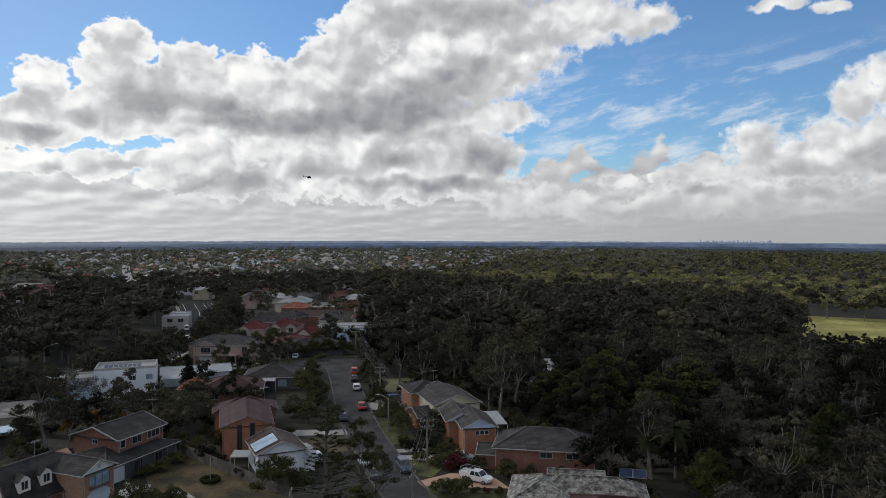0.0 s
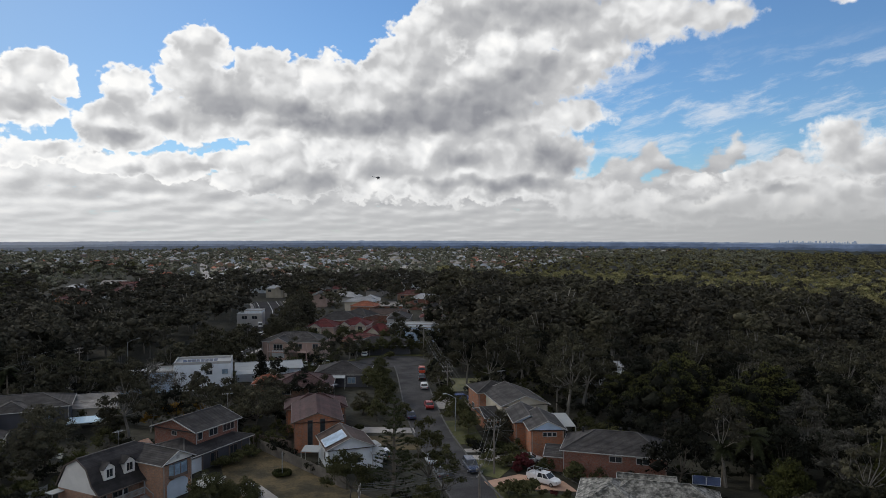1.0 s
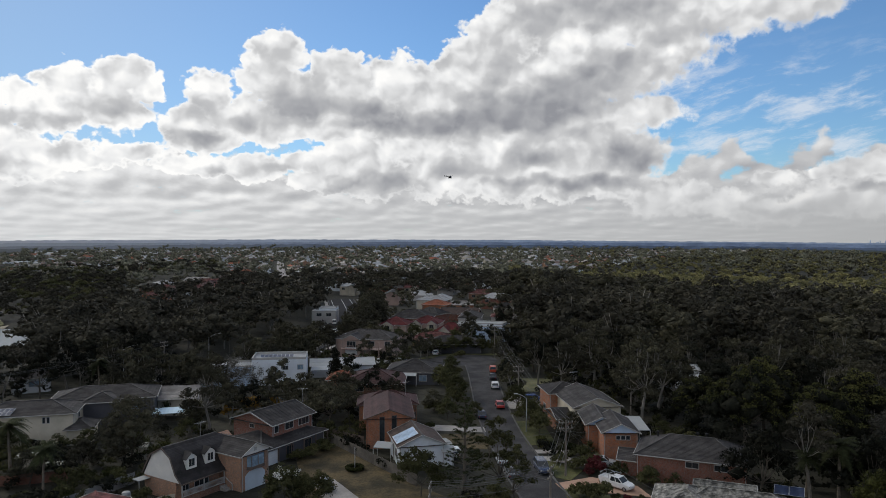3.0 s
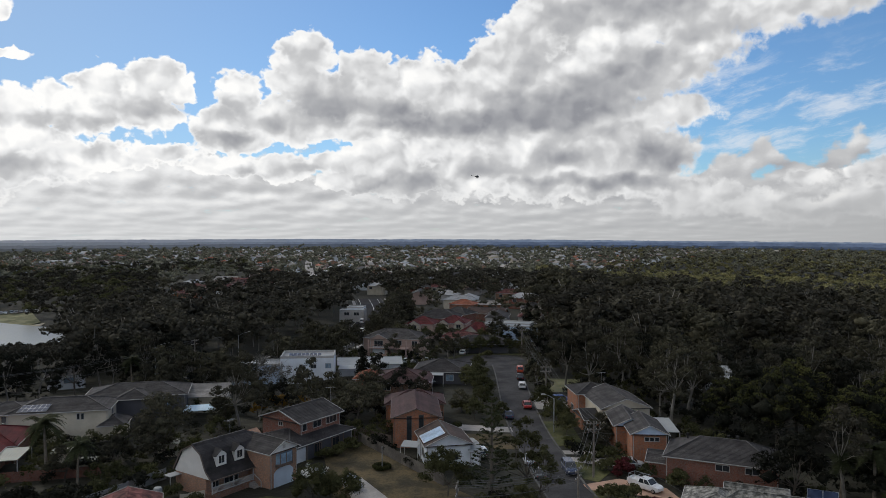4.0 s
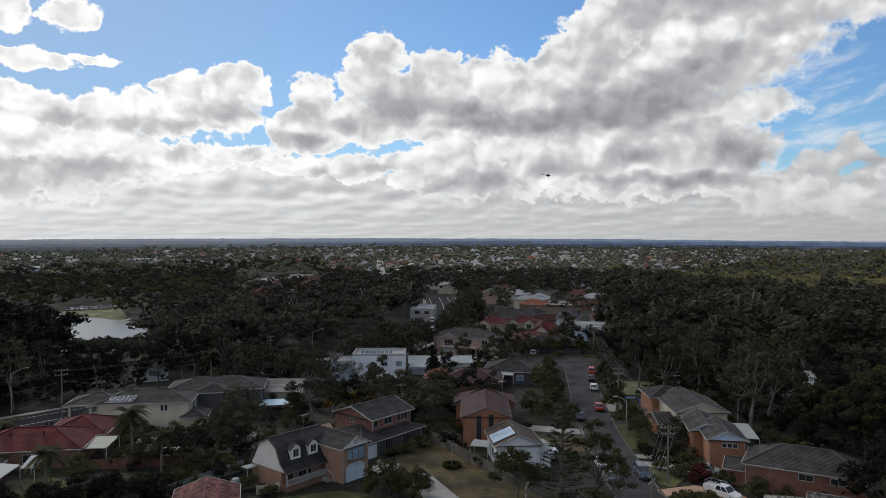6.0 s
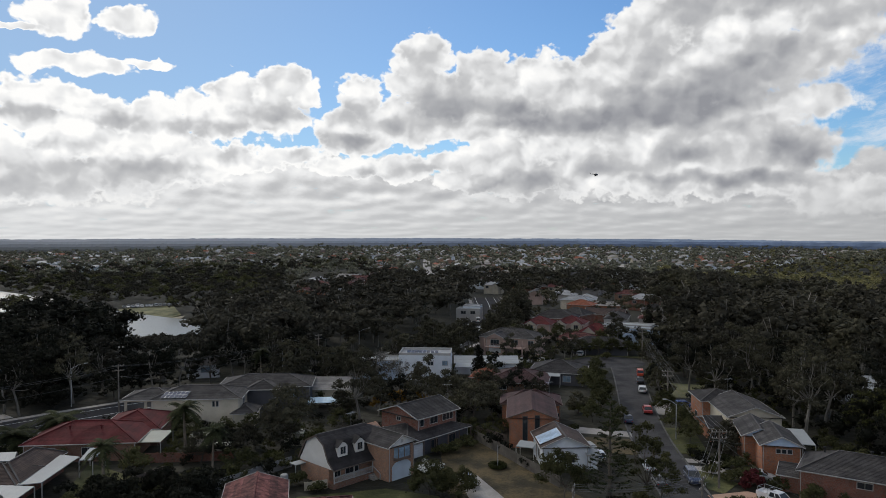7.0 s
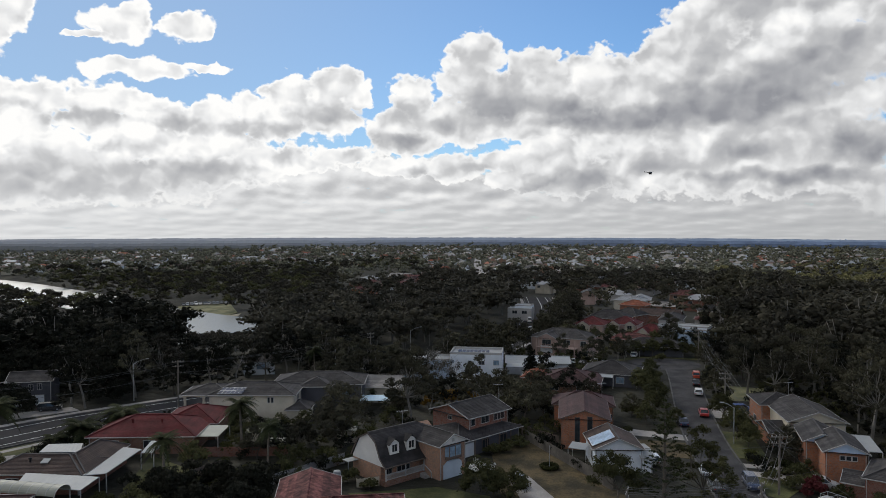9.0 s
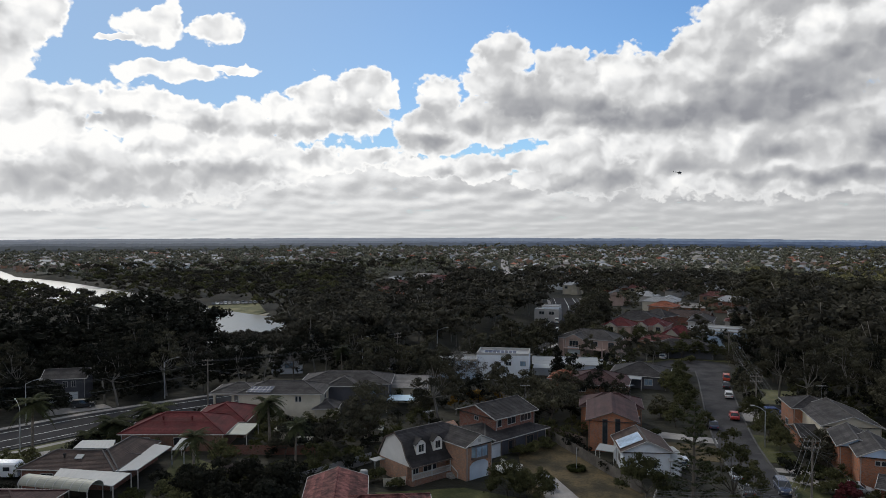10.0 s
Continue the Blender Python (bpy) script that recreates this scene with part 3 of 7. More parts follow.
# ---- ground, roads, water ----


def axis(dense0, dense1, step, end):
    mid = np.arange(dense0, dense1 + step, step)
    out, s, up, down = step * 1.25, step * 1.25, [], []
    p = mid[-1]
    while p < end:
        p += s
        up.append(min(p, end))
        s *= 1.16
    p, s = mid[0], out
    while p > -end:
        p -= s
        down.append(max(p, -end))
        s *= 1.16
    return np.array(down[::-1] + list(mid) + up)


_gx, _gy = axis(-640, 330, 8.0, 4990), axis(30, 650, 8.0, 4990)
_X, _Y = np.meshgrid(_gx, _gy)
_Z = land(_X, _Y)
_i = np.arange(_X.size).reshape(_X.shape)
_q = np.stack([_i[:-1, :-1], _i[:-1, 1:], _i[1:, 1:], _i[1:, :-1]], -1).reshape(-1, 4)
ground = new("ground", np_mesh("ground", np.stack([_X, _Y, _Z], -1).reshape(-1, 3), _q, M["earth"]))
tagged(ground, "dark leaf-littered earth and rough grass under the trees", "ground", kind="structure")
ground.data.polygons.foreach_set("use_smooth", [True] * len(ground.data.polygons))


def spline(pts, n=8):
    """A smooth line through plan points."""
    P = [np.array(p, float) for p in pts]
    P = [2 * P[0] - P[1]] + P + [2 * P[-1] - P[-2]]
    out = []
    for k in range(1, len(P) - 2):
        for i in range(n):
            t = i / n
            a, b, c, d = P[k - 1], P[k], P[k + 1], P[k + 2]
            out.append(0.5 * (2 * b + (c - a) * t + (2 * a - 5 * b + 4 * c - d) * t * t + (3 * b - a - 3 * c + d) * t ** 3))
    out.append(P[-2])
    return np.array(out)


def offset(line, o):
    d = np.gradient(line, axis=0)
    d /= np.linalg.norm(d, axis=1)[:, None]
    return line + np.stack([d[:, 1], -d[:, 0]], 1) * o


def strip(geo, line, o0, o1, z0, z1=None, skirt=0.0):
    """A ribbon between two offsets (positive: right of the line's way)."""
    a, b = offset(line, o0), offset(line, o1)
    z1 = z0 if z1 is None else z1
    for k in range(len(line) - 1):
        g = [ground_z(*p) for p in (a[k], a[k + 1], b[k + 1], b[k])]
        geo.poly((*a[k], g[0] + z0), (*b[k], g[3] + z1), (*b[k + 1], g[2] + z1), (*a[k + 1], g[1] + z0))
        if skirt:
            for q, z, gg in ((a, z0, (g[0], g[1])), (b, z1, (g[3], g[2]))):
                geo.poly((*q[k], gg[0] + z), (*q[k + 1], gg[1] + z), (*q[k + 1], gg[1] + z - skirt), (*q[k], gg[0] + z - skirt))


def kerb(geo, line, o, w=0.3, z=0.19):
    strip(geo, line, o, o + w, z, z, skirt=0.25)


STREET = spline([(29.5, 64), (26.0, 78), (22.6, 91), (20.8, 105), (20.3, 120), (20.0, 136), (20.6, 155), (21.6, 172), (22.6, 190), (23.0, 202)])
MAIN = spline([(-136, 60), (-118, 88), (-106.5, 108), (-99, 122), (-88, 136.5), (-72, 156), (-55, 180), (-42, 204), (-33, 226), (-27, 250), (-23, 280), (-22, 310), (-24, 350), (-30, 400)])
FAR_ROAD = spline([(-70, 500), (-88, 590), (-112, 720), (-140, 900), (-165, 1090), (-180, 1200)])
SIDE = spline([(-9, 214), (4, 210), (18, 207), (27, 207)])

g = Geo()
strip(g, STREET, -3.3, 3.4, 0.05)
street = tagged(part("road", g, M["asphalt"], None), "grey asphalt suburban street with worn patches", "road", kind="structure")
g = Geo()
n_turn = 28
cx, cy, rx, ry = 19.8, 210.0, 10.0, 9.0
rim = [(cx + rx * math.cos(a), cy + ry * math.sin(a), 0.055) for a in (k * math.tau / n_turn for k in range(n_turn))]
g.poly(*rim)
strip(g, SIDE, -2.6, 2.6, 0.058)
tagged(part("road", g, M["asphalt"], None), "asphalt turning circle at the end of the street", "road", kind="structure")
g = Geo()
strip(g, MAIN, -6.8, 6.8, 0.05)
tagged(part("road", g, M["asphalt_new"], None), "wide asphalt main road with white lane lines", "road", kind="structure")
g = Geo()
strip(g, FAR_ROAD, -3.8, 3.8, 1.3, skirt=2.0)
# pale concrete colour stands in for the sun glint off this road
tagged(part("road", g, M["concrete"], None), "pale straight road climbing through the far suburb", "road", kind="structure")
g = Geo()
for o in (-5.2, 0.4, 4.9):
    strip(g, MAIN, o - 0.09, o + 0.09, 0.06)
tagged(part("lane_lines", g, M["paint"], None), "white painted lane lines on the main road", "road marking", kind="structure")
g = Geo()
for line, o in ((STREET, 3.4), (STREET, -3.6), (MAIN, 6.8), (MAIN, -7.1)):
    kerb(g, line, o)
tagged(part("kerb", g, M["kerbstone"], None), "concrete kerb and gutter along the roads", "kerb", kind="structure")
g = Geo()
strip(g, MAIN, 8.6, 10.0, 0.09)
strip(g, MAIN, -9.2, -7.6, 0.10)
tagged(part("pavement", g, M["concrete"], None), "concrete footpath beside the main road", "pavement", kind="structure")


PLOTS = []


def patch(name, pts, mat, label, z=0.04, category="lawn"):
    """A flat plot of lawn, drive or paving a little proud of the ground."""
    PLOTS.append(pts)
    g = Geo()
    lift = [(x, y, ground_z(x, y) + z) for x, y in pts]
    g.poly(*lift)
    for a, b in zip(lift, lift[1:] + lift[:1]):
        g.poly(a, b, (b[0], b[1], b[2] - 0.3), (a[0], a[1], a[2] - 0.3))
    return tagged(part(name, g, M[mat], None), label, category, kind="structure")


patch("lawn", [(24.0, 119), (27, 119), (29.5, 112), (26.5, 107.5), (24.6, 109)], "grass", "mown green verge beside the street", 0.06)
patch("lawn", [(23.4, 126), (28.5, 126), (29, 142), (23.5, 142)], "grass", "mown green verge with young trees", 0.06)
patch("lawn", [(24.2, 98), (36, 93), (35, 98.5), (24.6, 104.5)], "grass", "front lawn with shrubs beside the paved drive", 0.055)
patch("driveway", [(23.9, 106.4), (30, 108.8), (35.8, 104.5), (36.4, 100), (30, 102.2), (24.3, 104.2)], "paving", "salmon-coloured paved driveway", 0.09, "driveway")
patch("driveway", [(23.8, 119.5), (32, 118.6), (36, 116.5), (35.5, 113.2), (28.6, 115.2), (23.9, 117.6)], "concrete", "concrete driveway beside the brick house", 0.08, "driveway")
patch("driveway", [(23.6, 123.2), (31, 122.4), (31, 120.6), (23.7, 121.2)], "concrete", "concrete driveway to the gabled house", 0.08, "driveway")
patch("driveway", [(23.9, 152), (31.5, 151), (33, 161), (27, 164), (24.4, 160)], "concrete", "concrete parking bay off the street", 0.08, "driveway")
patch("lawn", [(28, 168), (38, 168), (40, 182), (29.5, 184)], "park_grass", "bright green lawn behind garden shrubs", 0.05)
patch("lawn", [(5.5, 212), (12, 219.5), (31, 221), (31, 217.5), (22, 219.5), (12, 214.5)], "grass", "strip of grass round the turning circle", 0.05)
patch("lawn", [(-16.5, 121), (-12.2, 130.5), (0.5, 110.8), (9.5, 99), (-2, 92), (-12, 99)], "grass_dry", "dry brown back lawn inside a timber fence", 0.05)
patch("driveway", [(-13, 110.5), (-9.3, 110.3), (-4.5, 101), (2, 92), (-3, 90), (-9, 99)], "concrete", "pale concrete driveway across the dry lawn", 0.09, "driveway")
patch("driveway", [(4, 141), (17, 138), (17, 134.5), (4, 136.8)], "concrete", "concrete driveway of the orange brick house", 0.08, "driveway")
patch("lawn", [(4.5, 134), (16.8, 133), (16.6, 124), (5, 126)], "grass_dry", "patchy dry front lawn", 0.05)
patch("lawn", [(-34, 98), (-22, 103), (-14, 101), (-10, 92), (-22, 88)], "grass", "shaded back lawn beside the porch", 0.05)
patch("lawn", [(-93, 99), (-86, 110), (-84, 118), (-91.5, 118), (-101, 102), (-106, 90), (-98, 88)], "grass", "grass verge beside the main road", 0.06)
patch("driveway", [(-97, 100.5), (-90, 97), (-88, 99), (-94.5, 103.6)], "concrete", "concrete driveway crossing the verge", 0.09, "driveway")
patch("lawn", [(-72, 108), (-62, 103), (-58, 96), (-67, 94)], "grass", "small back garden lawn", 0.05)
patch("yard", [(-113, 122), (-104.5, 132), (-108, 134), (-116, 127)], "concrete", "concrete forecourt beside the main road", 0.09, "forecourt")
patch("meadow", [(208, 240), (228, 279), (251, 322), (293, 283), (353, 204), (275, 159)], "meadow", "sunlit yellow-green marsh meadow", 0.3, "meadow")
patch("park", [(-214, 352), (-236, 382), (-212, 399), (-186, 358), (-190, 348)], "park_grass", "mown yellow-green riverside park grass", 0.4, "park")
patch("beach", [(-217, 353), (-213, 349.5), (-190, 345.5), (-181, 348), (-182, 354), (-191, 350), (-212, 354)], "sand", "narrow sandy river bank", 0.5, "beach")

_line = spline([tuple(p) for p in RIVER], 6)
_wid = np.interp(np.arange(len(_line)) / 6, np.arange(len(RIVER_W)), RIVER_W) + 9
_d = np.gradient(_line, axis=0)
_d /= np.linalg.norm(_d, axis=1)[:, None]
_na = np.stack([_d[:, 1], -_d[:, 0]], 1)
g = Geo()
for k in range(len(_line) - 1):
    a0, a1 = _line[k] - _na[k] * _wid[k], _line[k + 1] - _na[k + 1] * _wid[k + 1]
    b0, b1 = _line[k] + _na[k] * _wid[k], _line[k + 1] + _na[k + 1] * _wid[k + 1]
    g.poly((*a0, -8.0), (*b0, -8.0), (*b1, -8.0), (*a1, -8.0))
tagged(part("water", g, M["water"], None), "calm grey-brown river glinting under the sun", "river", kind="structure")


# far hills beyond the plain, their blue haze put into the colour
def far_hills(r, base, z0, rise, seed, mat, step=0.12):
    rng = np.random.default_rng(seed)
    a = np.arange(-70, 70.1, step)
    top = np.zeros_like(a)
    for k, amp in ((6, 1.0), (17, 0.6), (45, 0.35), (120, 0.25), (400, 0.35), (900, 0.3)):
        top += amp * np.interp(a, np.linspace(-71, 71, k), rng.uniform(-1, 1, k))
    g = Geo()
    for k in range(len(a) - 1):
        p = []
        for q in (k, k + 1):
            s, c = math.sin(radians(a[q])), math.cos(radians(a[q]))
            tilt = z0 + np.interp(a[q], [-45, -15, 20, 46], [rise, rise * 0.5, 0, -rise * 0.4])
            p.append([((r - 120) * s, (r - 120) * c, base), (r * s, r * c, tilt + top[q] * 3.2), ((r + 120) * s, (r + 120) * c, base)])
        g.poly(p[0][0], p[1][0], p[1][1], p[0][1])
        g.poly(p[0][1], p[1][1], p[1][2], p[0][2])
    return tagged(part("backdrop", g, M[mat], None), "low wooded hills on the far horizon, painted with blue haze", "hills", kind="structure")


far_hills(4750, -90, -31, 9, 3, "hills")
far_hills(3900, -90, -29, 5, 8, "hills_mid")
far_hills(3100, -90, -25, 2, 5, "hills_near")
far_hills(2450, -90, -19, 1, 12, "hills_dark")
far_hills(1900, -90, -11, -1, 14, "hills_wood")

# sheds, blocks and roofs strewn over the far plain, their colour paled as haze
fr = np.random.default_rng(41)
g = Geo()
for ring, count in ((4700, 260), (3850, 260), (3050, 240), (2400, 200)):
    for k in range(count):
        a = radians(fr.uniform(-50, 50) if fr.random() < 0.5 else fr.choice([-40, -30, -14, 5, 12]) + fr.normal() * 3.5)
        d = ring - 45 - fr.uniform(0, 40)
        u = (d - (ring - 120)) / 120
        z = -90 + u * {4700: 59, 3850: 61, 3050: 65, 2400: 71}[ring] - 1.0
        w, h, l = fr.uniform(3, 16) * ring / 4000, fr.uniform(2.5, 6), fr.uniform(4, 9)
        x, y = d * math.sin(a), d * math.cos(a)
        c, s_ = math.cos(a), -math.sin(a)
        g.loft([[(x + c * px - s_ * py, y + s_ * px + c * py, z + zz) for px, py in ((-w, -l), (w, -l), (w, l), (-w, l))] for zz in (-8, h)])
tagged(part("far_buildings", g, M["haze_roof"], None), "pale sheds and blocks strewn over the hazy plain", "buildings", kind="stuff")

# ---- houses ----


def roof_plane(geo, a, b, c, d, lift=0.030, course=0.36):
    """Courses of tiles between an eave a-b and a top edge d-c."""
    a, b, c, d = (Vector(p) for p in (a, b, c, d))
    nrm = (b - a).cross(d - a).normalized()
    n = max(2, int(((d - a).length + (c - b).length) / 2 / course))
    for k in range(n):
        t0, t1 = k / n, (k + 1) / n
        p, q = a.lerp(d, t0) + nrm * lift, b.lerp(c, t0) + nrm * lift
        r, s = b.lerp(c, t1), a.lerp(d, t1)
        geo.poly(p, q, r, s)
        geo.poly(a.lerp(d, t0), b.lerp(c, t0), q, p)


def sheet_plane(geo, a, b, c, d):
    roof_plane(geo, a, b, c, d, 0.02, 50)


def roof_of(kind, x0, x1, y0, y1, e, r, over, plane):
    """Roof planes and ridge lines of a wing; returns mesh, ridges, eaves."""
    g = Geo()
    X0, X1, Y0, Y1 = x0 - over, x1 + over, y0 - over, y1 + over
    drop = 0.0
    if kind[1] == "y":
        sw = lambda p: (p[1], p[0], p[2])
        X0, X1, Y0, Y1 = Y0, Y1, X0, X1
    else:
        sw = lambda p: p
    my, w = (Y0 + Y1) / 2, (Y1 - Y0) / 2
    h0 = w if kind[0] == "h" else 0.0
    if kind[0] == "h":
        h0 = min(w, (X1 - X0) / 2 - 0.05)
    R0, R1 = (X0 + h0, my, r), (X1 - h0, my, r)
    A, B, C, D = (X0, Y0, e - drop), (X1, Y0, e - drop), (X1, Y1, e - drop), (X0, Y1, e - drop)
    planes = [(A, B, R1, R0), (C, D, R0, R1)]
    if kind[0] == "h":
        planes += [(B, C, R1, R1), (D, A, R0, R0)]
    for p in planes:
        q = [sw(v) for v in p]
        if kind[1] == "y":
            q = [q[1], q[0], q[3], q[2]]
        plane(g, *q)
    # underside
    low = [sw((v[0], v[1], v[2] - 0.06)) for v in (A, B, C, D)]
    g.poly(*low)
    ridges = [(sw(R0), sw(R1))]
    if kind[0] == "h":
        ridges += [(sw(A), sw(R0)), (sw(D), sw(R0)), (sw(B), sw(R1)), (sw(C), sw(R1))]
        eaves = [(sw(A), sw(B)), (sw(B), sw(C)), (sw(C), sw(D)), (sw(D), sw(A))]
        barge = []
    else:
        eaves = [(sw(A), sw(B)), (sw(C), sw(D))]
        barge = [(sw(A), sw(R0)), (sw(D), sw(R0)), (sw(B), sw(R1)), (sw(C), sw(R1))]
    return g, ridges, eaves, barge


def window(parent, at, turn, w, h, frame_mat="trim", pane_mat="pane", bars=1):
    """A framed window on a wall; at: its middle on the wall face, turn: degrees of its outward -y."""
    m = pose(*at, 0, 0, turn)
    t = 0.09
    f = Geo()
    ring = []
    for y, k in ((0.02, t), (-0.07, t), (-0.07, 0.0), (0.02, 0.0)):
        ring.append([(-w / 2 - k, y, -h / 2 - k), (w / 2 + k, y, -h / 2 - k), (w / 2 + k, y, h / 2 + k), (-w / 2 - k, y, h / 2 + k)])
    for k in range(4):
        f.v.extend(ring[k])
    for k in range(4):
        for j in range(4):
            f.f.append((k * 4 + j, k * 4 + (j + 1) % 4, (k + 1) % 4 * 4 + (j + 1) % 4, (k + 1) % 4 * 4 + j))
    win = part("window", f, M[frame_mat], parent, m=m)
    for k in range(bars):
        x = -w / 2 + w * (k + 1) / (bars + 1)
        f = Geo()
        f.box(x - 0.03, x + 0.03, -0.05, 0.02, -h / 2, h / 2)
        part("mullion", f, M[frame_mat], win)
    p = Geo()
    p.box(-w / 2, w / 2, -0.025, 0.01, -h / 2, h / 2)
    part("pane", p, M[pane_mat], win)
    return win


def door(parent, at, turn, w, h, mat="door_white", name="door", ribs=0):
    m = pose(*at, 0, 0, turn)
    g = Geo()
    g.box(-w / 2, w / 2, -0.04, 0.02, 0, h)
    if ribs:
        g = Geo()
        face = []
        for k in range(ribs):
            for u, y in ((0.04, -0.03), (0.08, -0.07), (0.92, -0.07), (0.96, -0.03)):
                face.append((y, h * (k + u) / ribs))
        face += [(0.02, h), (0.02, 0.0)]
        g.loft([[(x, y, z) for y, z in face] for x in (-w / 2, w / 2)])
    f = Geo()
    for x in (-w / 2 - 0.1, w / 2):
        f.box(x, x + 0.1, -0.08, 0.02, 0, h + 0.1)
    f.box(-w / 2, w / 2, -0.08, 0.02, h, h + 0.1)
    d = part(name, g, M[mat], parent, m=m)
    part("frame", f, M["trim"], d)
    return d


FOOT = []


def footprint(x, y, rot, boxes):
    """Remember the ground a building covers: middle, axes, half sizes."""
    c, s = math.cos(radians(rot)), math.sin(radians(rot))
    for x0, x1, y0, y1 in boxes:
        mx, my = (x0 + x1) / 2, (y0 + y1) / 2
        FOOT.append((x + c * mx - s * my, y + s * mx + c * my, c, s, (x1 - x0) / 2, (y1 - y0) / 2))


def on_building(x, y, gap):
    for cx, cy, c, s, a, b in FOOT:
        dx, dy = x - cx, y - cy
        if abs(dx) < 25 and abs(dy) < 25 and abs(dx * c + dy * s) < a + gap and abs(-dx * s + dy * c) < b + gap:
            return True
    return False


TURN = {"S": 0, "E": 90, "N": 180, "W": 270}


def spot(wing, side, along, z):
    x0, x1, y0, y1 = wing[:4]
    if side == "S":
        return (x0 + along, y0, z)
    if side == "N":
        return (x0 + along, y1, z)
    if side == "E":
        return (x1, y0 + along, z)
    return (x0, y0 + along, z)


def wing_parts(root, wing, wall, roof, trim="trim", over=0.45, metal=False):
    """Walls, roof, gutters and ridge caps of one wing: (x0, x1, y0, y1, eave, ridge, kind[, floor])."""
    x0, x1, y0, y1, e, r, kind = wing[:7]
    z0 = wing[7] if len(wing) > 7 else -0.4
    g = Geo()
    if kind == "flat":
        g.box(x0, x1, y0, y1, z0, e)
        w = part("wall", g, M[wall], root)
        g = Geo()
        g.box(x0 + 0.25, x1 - 0.25, y0 + 0.25, y1 - 0.25, e, e + 0.05)
        part("roof", g, M[roof], root)
        g = Geo()
        for a, b, c, d in ((x0, x1, y0, y0 + 0.25), (x0, x1, y1 - 0.25, y1), (x0, x0 + 0.25, y0 + 0.25, y1 - 0.25), (x1 - 0.25, x1, y0 + 0.25, y1 - 0.25)):
            g.box(a, b, c, d, e, r)
        part("parapet", g, M[trim], root)
        return w
    my, mx = (y0 + y1) / 2, (x0 + x1) / 2
    g.box(x0, x1, y0, y1, z0, e)
    if kind[0] == "g":
        k = r - (r - e) * over / ((y1 - y0) / 2 + over if kind[1] == "x" else (x1 - x0) / 2 + over) * 0 - 0.12
        lift = e + (r - e) * over / (((y1 - y0) if kind[1] == "x" else (x1 - x0)) / 2 + over) - 0.1
        if kind[1] == "x":
            ends = [[(x, y0, e), (x, y1, e), (x, y1, lift), (x, my, k), (x, y0, lift)] for x in (x0, x1)]
        else:
            ends = [[(x0, y, e), (x1, y, e), (x1, y, lift), (mx, y, k), (x0, y, lift)] for y in (y0, y1)]
        g.loft(ends)
    w = part("wall", g, M[wall], root)
    for x, y in ((x0 + 0.15, y0 - 0.05), (x1 - 0.15, y0 - 0.05), (x0 + 0.15, y1 + 0.05)):
        d = Geo()
        d.beam((x, y, z0 + 0.2), (x, y, e - 0.05), 0.09, 0.07)
        part("downpipe", d, M[trim], root)
    rg, ridges, eaves, barge = roof_of(kind, x0, x1, y0, y1, e, r, over, sheet_plane if metal else roof_plane)
    roof_ob = part("roof", rg, M[roof], root)
    for a, b in ridges:
        if (Vector(a) - Vector(b)).length > 0.3:
            g = Geo()
            g.beam((a[0], a[1], a[2] + 0.05), (b[0], b[1], b[2] + 0.05), 0.24, 0.12)
            part("ridge_cap", g, M["tile_cap" if roof in ("tile_grey", "tile_dark", "tile_brown") else roof], roof_ob)
    for a, b in eaves:
        g = Geo()
        g.beam((a[0], a[1], a[2] - 0.03), (b[0], b[1], b[2] - 0.03), 0.12, 0.13)
        part("gutter", g, M[trim], roof_ob)
    for a, b in barge:
        g = Geo()
        g.beam((a[0], a[1], a[2] - 0.03), (b[0], b[1], b[2] - 0.03), 0.08, 0.17)
        part("bargeboard", g, M[trim], roof_ob)
    return w


def house(label, x, y, rot, wings, wall, roof, openings=(), trim="trim", metal=False, over=0.45, name="house"):
    """A house of several wings. openings: (wing, side, along, z, width, height[, bars[, pane]])."""
    root = thing(name, label, "house", pose(x, y, ground_z(x, y), 0, 0, rot))
    footprint(x, y, rot, [w[:4] for w in wings])
    for wing in wings:
        wl, rf = wall, roof
        if len(wing) > 8:
            wl, rf = wing[8], wing[9]
        wing_parts(root, wing, wl, rf, trim, over, metal)
    for o in openings:
        w = wings[o[0]]
        if len(o) > 7 and o[7] == "door":
            door(root, spot(w, o[1], o[2], o[3]), TURN[o[1]], o[4], o[5], "door_white", "door")
        elif len(o) > 7 and o[7] == "garage":
            door(root, spot(w, o[1], o[2], o[3]), TURN[o[1]], o[4], o[5], "door_white", "garage_door", 5)
        else:
            window(root, spot(w, o[1], o[2], o[3]), TURN[o[1]], o[4], o[5], bars=o[6] if len(o) > 6 else 1, pane_mat=o[7] if len(o) > 7 else "pane", frame_mat=o[8] if len(o) > 8 else "trim")
    return root


